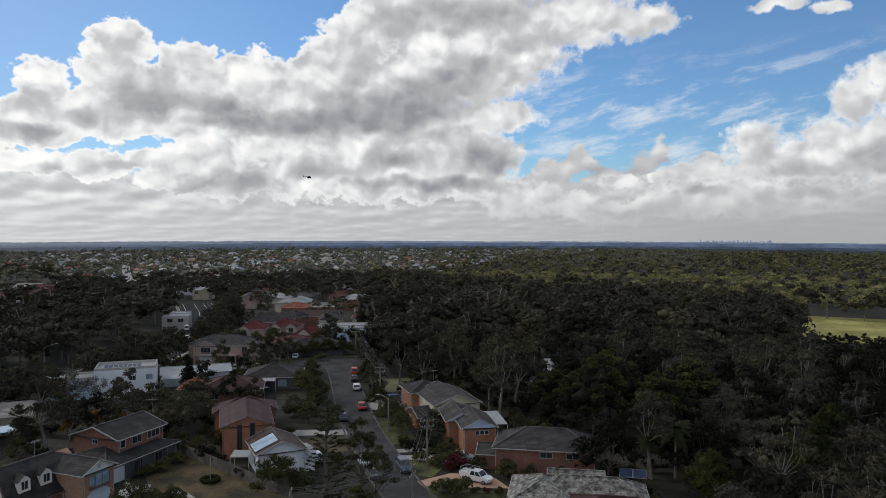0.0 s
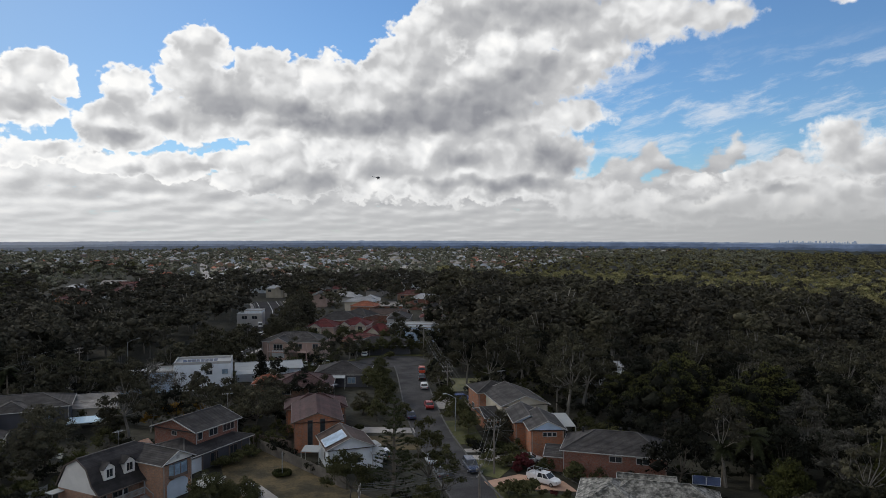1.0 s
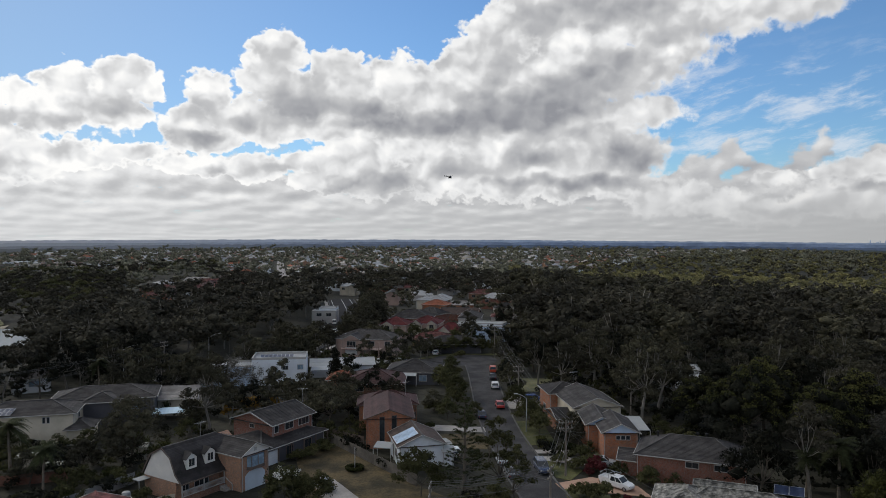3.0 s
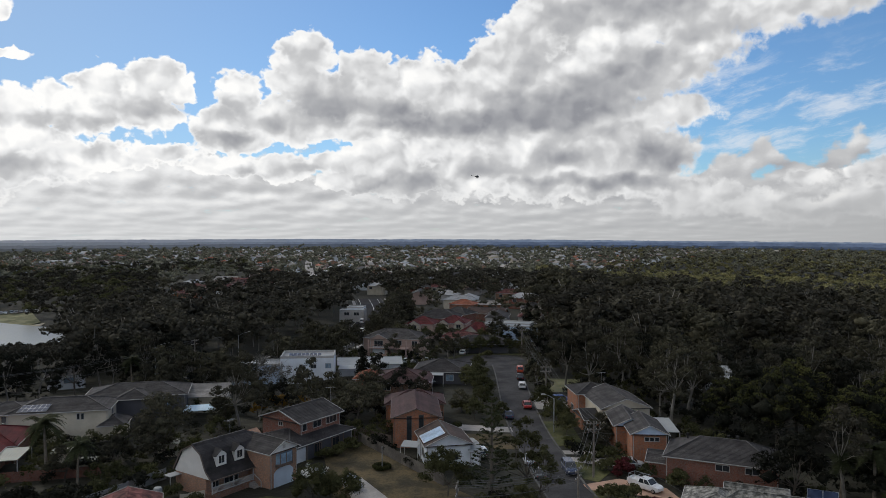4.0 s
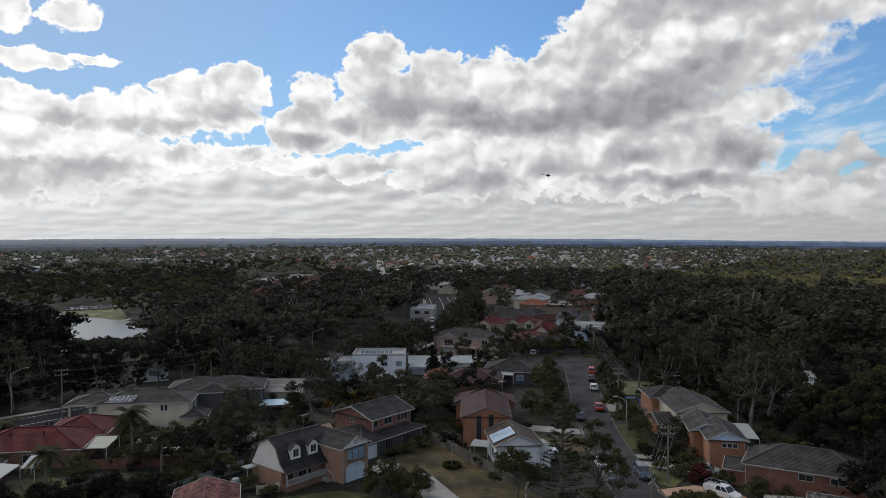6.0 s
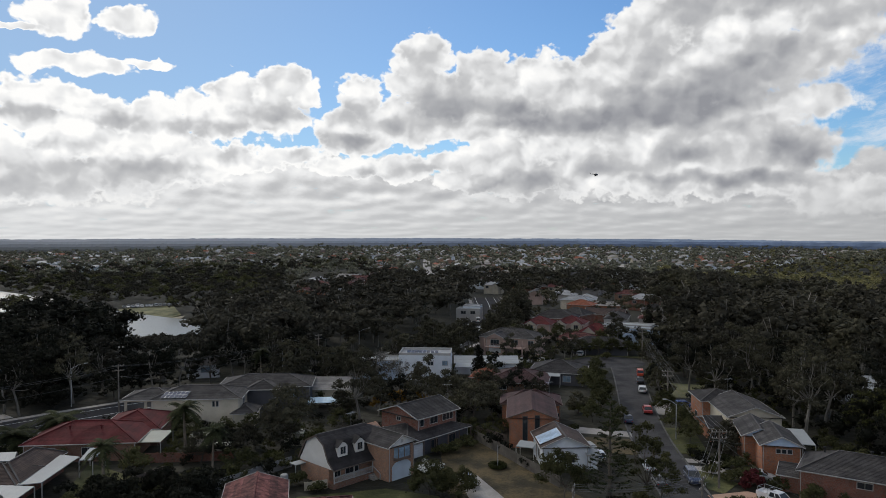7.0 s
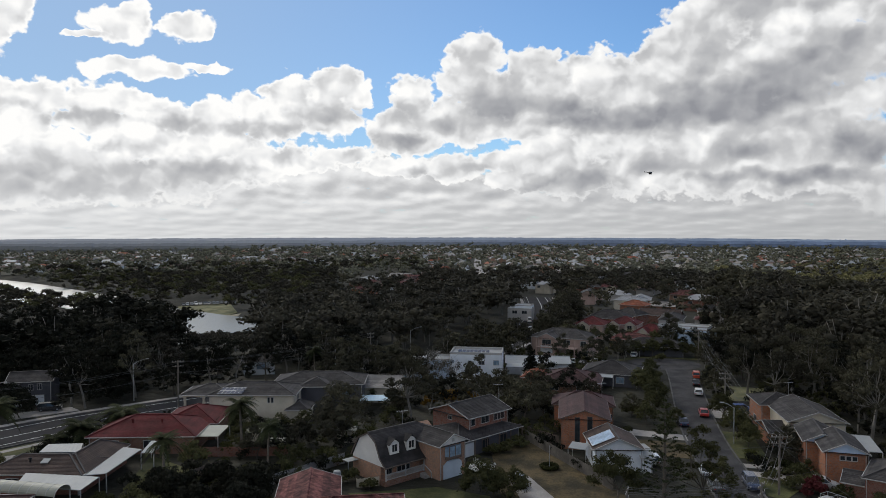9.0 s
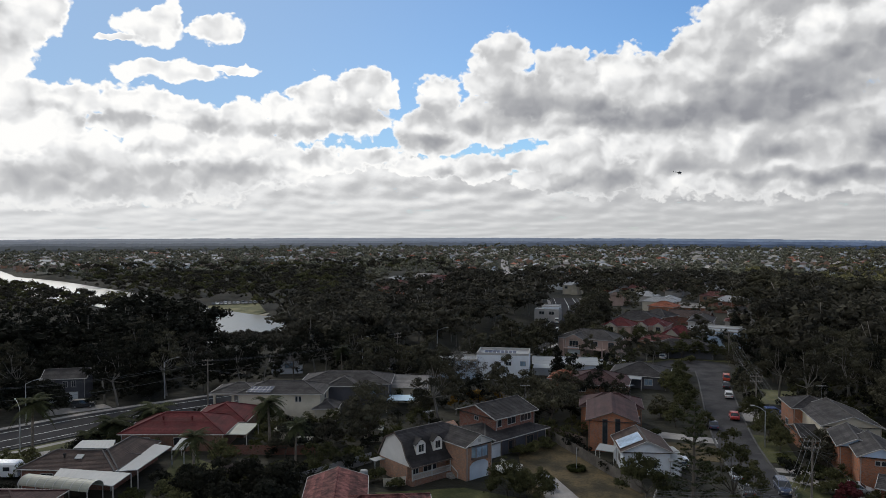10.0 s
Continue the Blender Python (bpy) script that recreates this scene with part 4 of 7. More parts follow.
def solar_panel(root, a, b, c, d, nx, ny, mat="solar"):
    """A field of panels on a roof plane, corner to corner."""
    a, b, c, d = (Vector(p) for p in (a, b, c, d))
    nrm = (b - a).cross(d - a).normalized() * 0.12
    for i in range(nx):
        for j in range(ny):
            q = []
            for u, v in ((i, j), (i + 1, j), (i + 1, j + 1), (i, j + 1)):
                u, v = u / nx, v / ny
                q.append(a.lerp(b, u).lerp(d.lerp(c, u), v))
            m = sum(q, Vector()) / 4
            g = Geo()
            top = [m + (p - m) * 0.98 + nrm for p in q]
            g.loft([[m + (p - m) * 0.98 + nrm * 0.6 for p in q], top])
            pan = part("solar_panel", g, M["solar_frame"], root)
            g = Geo()
            g.loft([[m + (p - m) * 0.92 + nrm * 0.9 for p in q], [m + (p - m) * 0.92 + nrm * 1.06 for p in q]])
            part("glazing", g, M[mat], pan)


def vent(root, x, y, z, mat="tyre"):
    g = Geo()
    g.tube([(x, y, z - 0.2), (x, y, z + 0.35)], [0.14, 0.14], 8)
    g.tube([(x, y, z + 0.35), (x, y, z + 0.42), (x, y, z + 0.62), (x, y, z + 0.7)], [0.14, 0.24, 0.24, 0.06], 8)
    part("roof_vent", g, M[mat], root)


def pergola(label, pts, mat="metal_white", h=2.6, slope=0.25):
    """An open patio roof on posts; pts: four plan corners."""
    x, y = pts[0]
    px, py = [p[0] for p in pts], [p[1] for p in pts]
    footprint(0, 0, 0, [(min(px), max(px), min(py), max(py))])
    root = thing("patio_cover", label, "patio roof", pose(x, y, ground_z(x, y)))
    P = [Vector((p[0] - x, p[1] - y, h + (slope if k in (2, 3) else 0))) for k, p in enumerate(pts)]
    g = Geo()
    n, rings = 30, [[], []]
    for e, (p, q) in enumerate(((P[0], P[1]), (P[3], P[2]))):
        for k in range(n + 1):
            rings[e].append(p.lerp(q, k / n) + Vector((0, 0, 0.10 + (0.025 if k % 3 == 0 else 0.0))))
        for k in range(n, -1, -1):
            rings[e].append(p.lerp(q, k / n))
    g.loft(rings)
    part("roof_sheet", g, M[mat], root)
    for p in P:
        g = Geo()
        g.box(p.x - 0.06, p.x + 0.06, p.y - 0.06, p.y + 0.06, -0.2, p.z)
        part("post", g, M["trim"], root)
    return root


# attic cottage with dormers, a porch and a garage wing
def dormer_house():
    root = thing("house", "cottage with dark tiled mansard roof, white dormers, porch and garage", "house", pose(-32.8, 104.2, 0, 0, 0, 53.5))
    footprint(-32.8, 104.2, 53.5, [(0, 12.2, -4.4, 5.2), (6.7, 12.4, -8, 0)])
    L = 12.2
    prof = [(4.4, 3.0), (2.5, 6.0), (0, 7.2), (-1.9, 6.1), (-3.0, 3.9), (-4.4, 2.75)]
    g = Geo()
    g.loft([[(x, y, z) for y, z in [(4.2, -0.3), (4.2, 2.9), (2.4, 5.85), (0, 7.05), (-1.8, 5.95), (-2.85, 3.8), (-2.85, -0.3)]] for x in (0.0, L - 0.6)])
    part("wall", g, M["brick_tan"], root)
    g = Geo()
    g.loft([[(x, y, z) for y, z in [(4.2, 2.7), (4.2, 2.95), (2.4, 5.88), (0, 7.08), (-1.8, 5.98), (-2.9, 3.8), (-4.2, 2.72)]] for x in (-0.06, 0.0)])
    part("gable_board", g, M["board_white"], root, "white boarded gable end")
    g = Geo()
    for k in range(5):
        (ya, za), (yb, zb) = prof[k], prof[k + 1]
        if za < zb:
            roof_plane(g, (L, ya, za), (-0.3, ya, za), (-0.3, yb, zb), (L - (3 if k == 1 else 0), yb, zb))
        else:
            roof_plane(g, (-0.3, yb, zb), (L, yb, zb), (L - (3 if k == 2 else 0), ya, za), (-0.3, ya, za))
    roof_plane(g, (L, -1.9, 6.1), (L, 2.5, 6.0), (L - 3, 0, 7.2), (L - 3, 0, 7.2))
    roof = part("roof", g, M["tile_dark"], root)
    g = Geo()
    g.beam((-0.3, 0, 7.25), (L - 3, 0, 7.25), 0.24, 0.12)
    part("ridge_cap", g, M["tile_cap"], roof)
    g = Geo()
    for (ya, za), (yb, zb) in zip(prof[:-1], prof[1:]):
        g.beam((-0.3, ya, za - 0.05), (-0.3, yb, zb - 0.05), 0.07, 0.2)
    part("bargeboard", g, M["trim_dark"], roof)
    g = Geo()
    g.beam((-0.3, -4.42, 2.72), (7.6, -4.42, 2.72), 0.13, 0.16)
    part("gutter", g, M["trim_dark"], roof)
    for x in (2.5, 5.75):
        d = Geo()
        d.loft([[(x - 0.85, y, 4.1), (x + 0.85, y, 4.1), (x + 0.85, y, 5.6), (x + 0.4, y, 6.05), (x, y, 6.2), (x - 0.4, y, 6.05), (x - 0.85, y, 5.6)] for y in (-3.05, -1.2)])
        dm = part("dormer", d, M["board_white"], root, "white arched dormer")
        g = Geo()
        roof_plane(g, (x - 1.1, -3.2, 5.52), (x, -3.2, 6.42), (x, -0.8, 6.42), (x - 1.1, -1.0, 5.52))
        roof_plane(g, (x, -3.2, 6.42), (x + 1.1, -3.2, 5.52), (x + 1.1, -1.0, 5.52), (x, -0.8, 6.42))
        part("dormer_roof", g, M["tile_dark"], dm)
        p = Geo()
        p.box(x - 0.45, x - 0.05, -3.09, -3.05, 4.45, 5.5)
        p.box(x + 0.05, x + 0.45, -3.09, -3.05, 4.45, 5.5)
        part("pane", p, M["pane"], dm)
    # garage wing
    W = (7.5, 12.8, -7.6, -0.5, 5.2, 6.7, "gy")
    wing_parts(root, W, "brick_tan", "tile_dark", "trim", 0.45)
    g = Geo()
    g.loft([[(7.5, y, 5.15), (12.8, y, 5.15), (12.8, y, 5.3), (10.15, y, 6.5), (7.5, y, 5.3)] for y in (-7.68, -7.61)])
    part("gable_board", g, M["board_white"], root)
    g = Geo()
    g.box(9.9, 10.4, -7.74, -7.68, 5.5, 6.0)
    part("gable_vent", g, M["trim"], root)
    g = Geo()
    g.loft([[(8.6, -7.6, z), (9.0, -8.15, z), (11.4, -8.15, z), (11.8, -7.6, z)] for z in (3.4, 4.9)])
    bay = part("bay_window", g, M["pane_blue"], root, "blue-tinted bay window with dark frame")
    g = Geo()
    g.loft([[(8.5, -7.6, z), (8.95, -8.25, z), (11.45, -8.25, z), (11.9, -7.6, z)] for z in (3.0, 3.4)])
    for x in (9.0, 10.2, 11.4):
        g.beam((x, -8.17, 3.4), (x, -8.17, 4.9), 0.1)
    part("frame", g, M["trim_dark"], bay)
    pts = [(8.2, 0), (12.0, 0), (12.0, 2.1), (11.4, 2.6), (10.1, 2.85), (8.8, 2.6), (8.2, 2.1)]
    g = Geo()
    g.loft([[(x, y, z) for x, z in pts] for y in (-7.66, -7.58)])
    part("garage_door", g, M["door_blue"], root, "pale blue arched garage door")
    window(root, (1.5, -2.87, 1.85), 0, 1.1, 1.5)
    window(root, (4.3, -2.87, 1.85), 0, 2.4, 1.5, bars=2)
    g = Geo()
    g.box(-0.2, 7.5, -4.3, -2.85, -0.3, 0.8)
    porch = part("porch", g, M["brick_brown"], root)
    for x in (-0.1, 3.6, 7.2):
        g = Geo()
        g.box(x, x + 0.15, -4.28, -4.13, 0.8, 2.7)
        part("post", g, M["trim"], porch)
    g = Geo()
    for z in (0.9, 1.7):
        g.box(-0.1, 7.3, -4.28, -4.18, z, z + 0.10)
    for k in range(38):
        g.box(0.05 + k * 0.19, 0.12 + k * 0.19, -4.26, -4.20, 0.9, 1.7)
    part("railing", g, M["trim"], porch, "white timber balustrade")
    g = Geo()
    for k in range(4):
        g.box(6.4, 7.4, -4.6 - 0.3 * k, -4.3 - 0.3 * k, -0.3, 0.64 - 0.17 * k)
    part("step", g, M["concrete"], porch)
    g = Geo()
    g.beam((7.3, -4.3, 1.75), (7.4, -5.8, 0.9), 0.11)
    g.beam((7.4, -5.8, 0.9), (7.4, -5.8, -0.2), 0.12)
    part("handrail", g, M["trim"], porch)
    g = Geo()
    g.box(-1.9, 0, 2.8, 4.4, 2.35, 2.45)
    g.box(-1.9, -1.8, 2.8, 2.9, -0.3, 2.35)
    part("awning", g, M["metal_white"], root)


dormer_house()

# brick house with a tiled skirt roof; lower walls coloured dark as veranda shade
r = house("two-storey red brick house with dark tiled gable roof and tiled skirt", -24.5, 123.6, 55, [
    (0.3, 10.2, -4.8, 4.2, 5.6, 7.3, "gx"), (-4.4, 10.8, -7.0, 3.0, 2.75, 4.4, "hx", -0.4, "render_dark", "tile_dark")], "brick_red", "tile_dark",
    [(0, "S", 1.0, 4.7, 0.9, 1.1, 0), (0, "S", 4.0, 4.7, 1.9, 1.1), (0, "S", 7.6, 4.7, 2.6, 1.1, 2), (0, "W", 4.6, 4.9, 0.9, 0.6, 1),
     (1, "S", 2.2, 0.0, 2.8, 2.2, 0, "garage"), (1, "S", 6.5, 1.4, 1.6, 1.5, 1, "pane", "trim_dark"), (1, "S", 11, 1.4, 1.6, 1.5, 1, "pane", "trim_dark")], over=0.55)
for x in (-1, 2, 5, 8, 11):
    g = Geo()
    g.box(x, x + 0.14, -7.55, -7.41, -0.2, 2.75)
    part("veranda_post", g, M["trim_dark"], r)
# orange brick house
r = house("orange brick house with maroon tiled gable roof and slit windows", -1.05, 125.6, 2, [
    (-4.0, 4.0, 0, 14, 5.3, 6.9, "gy"), (-5.4, 5.6, 13.5, 21.5, 4.4, 6.2, "hx")], "brick_orange", "tile_maroon",
    [(0, "S", 2.75, 3.3, 0.75, 4.4, 0, "pane", "trim_dark"), (0, "S", 4.85, 3.4, 0.75, 4.6, 0, "pane", "trim_dark"), (1, "S", 10.2, 2.2, 1.2, 1.2)], trim="trim_dark")
# white cottage with solar panel
r = house("white weatherboard cottage with brown tiled roof and solar collector", 3.9, 115.2, 10, [
    (-3.3, 4.0, 0, 8.5, 3.5, 5.3, "gy"), (4.0, 5.4, -0.6, 6, 2.5, 2.9, "gx", -0.4, "render_white", "metal_white")], "render_white", "tile_brown",
    [(0, "W", 3, 1.8, 1.2, 1.2), (0, "S", 4.6, 1.6, 1.0, 1.0)])
solar_panel(r, (-3.6, 5.2, 3.65), (-3.6, 0.8, 3.65), (0.0, 0.8, 5.15), (0.0, 5.2, 5.15), 1, 1, "solar_pale")
pergola("small white flat patio roof beside the fence", [(-3.6, 117.5), (-0.8, 116.8), (-0.3, 119.3), (-3.0, 120.2)])
# red roofed bungalow in front
house("single-storey house with weathered red tiled roof", -37.2, 91.5, -71, [
    (-3.4, 11, -3.8, 3.8, 3.0, 4.4, "gx"), (4.4, 11, 0, 12.0, 3.0, 4.4, "hy")], "brick_brown", "tile_rust", [(0, "N", 4, 1.7, 1.6, 1.2)])
# houses by the main road
r = house("low brick house with glossy red hipped tile roof", -82.5, 106.3, 13.7, [
    (0, 17.5, 0, 11.5, 3.0, 5.3, "hx"), (9, 19, 8, 19, 3.0, 5.1, "hy")], "brick_brown", "tile_red", [(0, "S", 4, 1.7, 1.8, 1.2), (0, "S", 10, 1.7, 1.8, 1.2)])
vent(r, 6, 3.5, 4.5, "tile_red"), vent(r, 11, 3.5, 4.5, "tile_red")
r = house("low house with dark brown hipped tile roof", -85, 87.6, 9.8, [
    (0, 14, 0, 7, 2.9, 4.7, "hx"), (8.2, 14, 1, 14, 2.9, 4.7, "hy")], "brick_red", "tile_brown", [(0, "S", 4, 1.6, 1.8, 1.2)])
vent(r, 5.5, 2.0, 4.0)
g = Geo()
g.loft([[(7.2, 1.6, 3.95), (8.3, 1.6, 3.95), (8.3, 2.5, 4.3), (7.2, 2.5, 4.3)], [(7.2, 1.6, 4.05), (8.3, 1.6, 4.05), (8.3, 2.5, 4.4), (7.2, 2.5, 4.4)]])
part("skylight", g, M["metal_white"], r)
house("low house with dark red tiled roof behind a white patio", -86, 69.5, 9.8, [(-4, 16, 0, 9, 3.0, 4.6, "hx")], "brick_brown", "tile_maroon")
pergola("white gabled patio roof on steel posts", [(-71.4, 89.7), (-68.2, 91.5), (-69.7, 102), (-73.6, 102.5)], h=2.7)
pergola("white flat patio roof at the back of a house", [(-69.3, 101.3), (-67.4, 101.8), (-68.6, 107), (-71, 106.6)], h=2.6)
pergola("cream ribbed patio roof over a barbecue area", [(-77.0, 84.4), (-67.0, 84.6), (-67.6, 89.2), (-79.0, 88.6)], "metal_white", 2.8, 0.2)


def vault(label, a, b, w, h=2.6, rise=0.9, mat="metal_cream"):
    """A barrel-vaulted patio roof between two plan points, on posts, with ribs and end hoops."""
    a, b = Vector((*a, 0)), Vector((*b, 0))
    L = (b - a).length
    root = thing("patio_cover", label, "patio roof", pose(a.x, a.y, ground_z(a.x, a.y), 0, 0, math.degrees(math.atan2(b.y - a.y, b.x - a.x))))
    footprint(a.x, a.y, math.degrees(math.atan2(b.y - a.y, b.x - a.x)), [(0, L, -w / 2, w / 2)])

    def arch(x, k):
        ang = [math.pi * j / 12 for j in range(13)]
        return [(x, -w / 2 * math.cos(t) * k, h + rise * math.sin(t) * k) for t in ang] + [(x, -w / 2 * math.cos(t) * (k - 0.03), h + rise * math.sin(t) * (k - 0.03)) for t in ang[::-1]]
    g = Geo()
    g.loft([arch(0.0, 1.0), arch(L, 1.0)])
    part("roof_sheet", g, M[mat], root)
    for k in range(9):
        g = Geo()
        g.loft([arch(L * k / 8 - 0.05, 1.03), arch(L * k / 8 + 0.05, 1.03)])
        part("rib", g, M["trim"], root)
    for x in (0.1, L / 2, L - 0.1):
        for y in (-w / 2, w / 2):
            g = Geo()
            g.box(x - 0.05, x + 0.05, y - 0.05, y + 0.05, -0.2, h)
            part("post", g, M["trim"], root)
    return root


vault("cream barrel-vaulted patio roof with white ribs", (-79.8, 83.2), (-68.6, 83.2), 3.0, 2.9, 1.0)
pergola("white carport roof behind the brown house", [(-85.3, 98.5), (-79, 99.8), (-81.6, 103.8), (-86.8, 102.3)], h=2.6, slope=0.05)
pergola("cream awning over a side yard", [(-66.5, 111), (-62, 112), (-63, 118), (-68, 117)], "metal_cream", 2.6)
r = house("two-storey rendered house with grey tiled hip roof and solar panels", -77.0, 128.0, 12, [
    (4, 20.5, 0, 9, 5.4, 7.1, "hx"), (-1.5, 8, 0.5, 8.5, 5.3, 6.7, "hx", 4.9), (19.5, 23.5, -1.5, 4.5, 2.8, 4.0, "hy")], "render_cream", "tile_grey",
    [(0, "S", 7.5, 4.8, 1.4, 0.5, 1), (0, "S", 11.6, 4.4, 0.4, 1.0, 0), (0, "S", 12.3, 4.4, 0.4, 1.0, 0), (0, "E", 4, 4.2, 1.2, 1.0)])
solar_panel(r, (5.6, -0.1, 5.6), (10.4, -0.1, 5.6), (10.8, 2.0, 6.35), (6.2, 2.0, 6.35), 6, 2)
for x in (-1.2, 2.5):
    g = Geo()
    g.box(x, x + 0.4, 0.6, 1.0, -0.3, 5.0)
    part("pillar", g, M["render_cream"], r)
house("two-storey dark house with grey hipped tile roof", -65, 140.5, 13, [
    (0, 18.5, 0, 10, 5.4, 7.1, "hx"), (6, 12, -2.5, 4, 5.4, 6.8, "hy")], "render_dark", "tile_grey", [(1, "E", 1.5, 4.0, 1.4, 1.6, 1, "pane_blue"), (0, "S", 14.5, 4.0, 2.4, 1.6, 1, "pane_blue")])
house("small cream cottage with pale tiled roof", -48.8, 150.3, 6, [(0, 8, 0, 7.5, 3.4, 5.3, "gx")], "render_cream", "tile_pale", [(0, "S", 6.8, 2.0, 1.6, 1.6, 1, "pane_blue")])
pergola("pale blue metal lean-to roof", [(-46.5, 141.5), (-39.4, 143.2), (-40.2, 147), (-47.2, 145.5)], "metal_blue", 2.5)
r = house("long pale grey two-storey flat-roofed building", -43, 177.6, 4, [
    (8.2, 21.2, 0, 8.5, 6.3, 6.9, "flat"), (-4, 8.0, 0.4, 7.5, 4.6, 5.0, "flat", -0.4, "render_blue", "metal_white")], "render_white", "metal_grey",
    [(0, "S", 5.0, 4.3, 0.7, 0.9, 0), (0, "S", 8.0, 4.3, 1.3, 0.9), (0, "S", 11.6, 4.4, 1.3, 1.1, 1, "pane_blue"), (1, "S", 3, 2.8, 1.4, 1.1), (1, "S", 8, 2.8, 1.4, 1.1)])
solar_panel(r, (10, 2, 6.4), (18, 2, 6.4), (18, 3.6, 6.9), (10, 3.6, 6.9), 8, 1)
pergola("white carport beside the flat-roofed building", [(-21, 180.5), (-16.5, 181), (-16.7, 186), (-21.2, 185.8)], h=3.1, slope=0.05)
house("large shed with white metal roof", -18.5, 187.5, 6, [(-3, 13, 0, 9.5, 3.0, 4.1, "gx")], "render_white", "metal_white", metal=True)
house("bungalow with maroon hipped tile roof", -12.3, 167, -4, [(0, 14, 0, 12.5, 2.6, 5.0, "hx"), (-4, 2, 4, 12, 2.7, 4.2, "hx", -0.4, "brick_orange", "tile_orange")], "brick_brown", "tile_maroon",
      [(0, "S", 4, 1.6, 1.8, 1.2), (0, "S", 10, 1.6, 1.8, 1.2)])
r = house("bungalow with dark grey hipped tile roof and skylight", -2.2, 178.5, -8, [(0, 13, 0, 12, 3.0, 5.3, "hx")], "render_dark", "tile_dark", [(0, "S", 9, 1.6, 1.8, 1.4, 1, "pane_blue"), (0, "E", 5, 1.6, 1.6, 1.3)])
pergola("white awning on the grey-roofed bungalow", [(-1.5, 175.8), (5, 174.8), (5.2, 177.5), (-1.5, 178.3)], h=2.6)
r = house("two-storey brick house with balcony, arched gables and grey tiled roof", -17.8, 218, -15, [
    (0, 17.5, 0, 11, 5.6, 7.8, "hx"), (3, 8.5, -2.5, 3, 5.6, 7.2, "gy")], "render_pink", "tile_grey",
    [(0, "S", 11, 4.3, 2.0, 1.3), (0, "S", 16, 4.3, 1.6, 1.3), (0, "S", 12, 1.5, 2.2, 1.6), (0, "S", 16.5, 1.5, 1.6, 1.4), (1, "S", 2.7, 1.3, 3.6, 2.1, 0, "garage"), (1, "S", 2.7, 4.2, 2.6, 1.9, 2)])
g = Geo()
g.box(2.6, 14.5, -3.6, -0.05, 2.9, 3.1)
for k in range(24):
    g.box(2.7 + k * 0.5, 2.75 + k * 0.5, -3.58, -3.53, 3.1, 4.0)
g.box(2.6, 14.5, -3.6, -3.52, 4.0, 4.08)
for x in (2.6, 8.4, 14.2):
    g.box(x, x + 0.3, -3.6, -3.3, -0.3, 5.4)
part("balcony", g, M["render_pink"], r)
house("two-storey house with bright red roof and cream gables", -5.5, 254, -14, [(0, 9.5, 0, 10, 4.9, 7.2, "hx"), (1, 5, -1.5, 3, 4.7, 6.2, "gy", -0.4, "render_cream", "tile_red")], "render_pink", "tile_red", [(1, "S", 2, 4.0, 1.6, 1.3)])
house("two-storey house with bright red roof and round gable windows", 5.5, 257, -14, [(0, 10, 0, 10, 4.9, 7.2, "hx"), (0.5, 4, -1.5, 3, 4.7, 6.2, "gy", -0.4, "render_cream", "tile_red"), (6, 9.5, -1.5, 3, 4.7, 6.2, "gy", -0.4, "render_cream", "tile_red")],
      "render_pink", "tile_red", [(1, "S", 1.7, 4.0, 1.4, 1.3), (2, "S", 1.7, 4.0, 1.4, 1.3)])
house("house with charcoal hipped roof behind the red roofs", -2, 268, -12, [(0, 15, 0, 11, 5.4, 8.2, "hx")], "brick_brown", "tile_dark")
house("low house with red gabled roof and cream infill", 13.5, 248.5, -25, [(0, 9.5, 0, 8, 3.2, 6.0, "hx"), (2, 6, -1.5, 4, 3.2, 5.2, "gy", -0.4, "render_cream", "tile_red")], "render_cream", "tile_red")
r = house("white flat-roofed modern house with pale blue walls", 20.3, 250, -20, [
    (0, 18, 0, 10, 4.8, 5.2, "flat"), (6, 17, 1, 8, 5.6, 6.0, "flat", 4.8, "render_white", "metal_white"), (9, 15, -3, 0.2, 3.8, 4.2, "flat", -0.4, "render_blue", "metal_white")], "render_blue", "metal_white",
    [(0, "S", 3, 3.6, 2.2, 1.0, 1), (0, "S", 7, 3.6, 1.6, 1.2, 1), (0, "S", 16, 3.6, 1.4, 1.2), (0, "S", 4, 1.5, 1.8, 1.6)])
house("low house with faded pink tiled roof", 5.5, 236, -20, [(0, 12, 0, 8, 2.9, 4.6, "hx")], "brick_tan", "tile_rust")
house("low house with dark roof and white awning", 9.5, 223, -6, [(0, 17, 0, 9, 2.8, 4.9, "hx")], "render_dark", "tile_dark", [(0, "S", 3, 1.5, 1.4, 1.3)])
pergola("small white awning over a carport", [(10.2, 219.6), (13.8, 219.2), (14, 222.6), (10.4, 223)], h=2.5)
house("house with orange tiled hipped roof", 12.0, 326, -20, [(0, 11, 0, 9, 4.4, 6.4, "hx")], "brick_orange", "tile_orange")
house("house with pale grey roof behind the orange one", 10, 347, -15, [(0, 14, 0, 9, 4.4, 6.4, "hx")], "render_cream", "metal_grey")
house("house with dark slate-coloured hipped roof", 7.5, 290, -35, [(0, 11, 0, 9, 4.6, 7.0, "hx")], "brick_red", "tile_dark", [(0, "S", 5, 3.6, 1.6, 1.2)])
house("flat-roofed grey house among trees", -34, 298, -5, [(0, 10, 0, 7, 4.6, 5.0, "flat"), (2, 9, 5, 12, 5.4, 5.8, "flat", -0.4, "render_white", "metal_grey")], "render_grey", "metal_white", [(0, "S", 3, 3.4, 2.0, 1.2), (0, "S", 7, 3.4, 2.0, 1.2)])
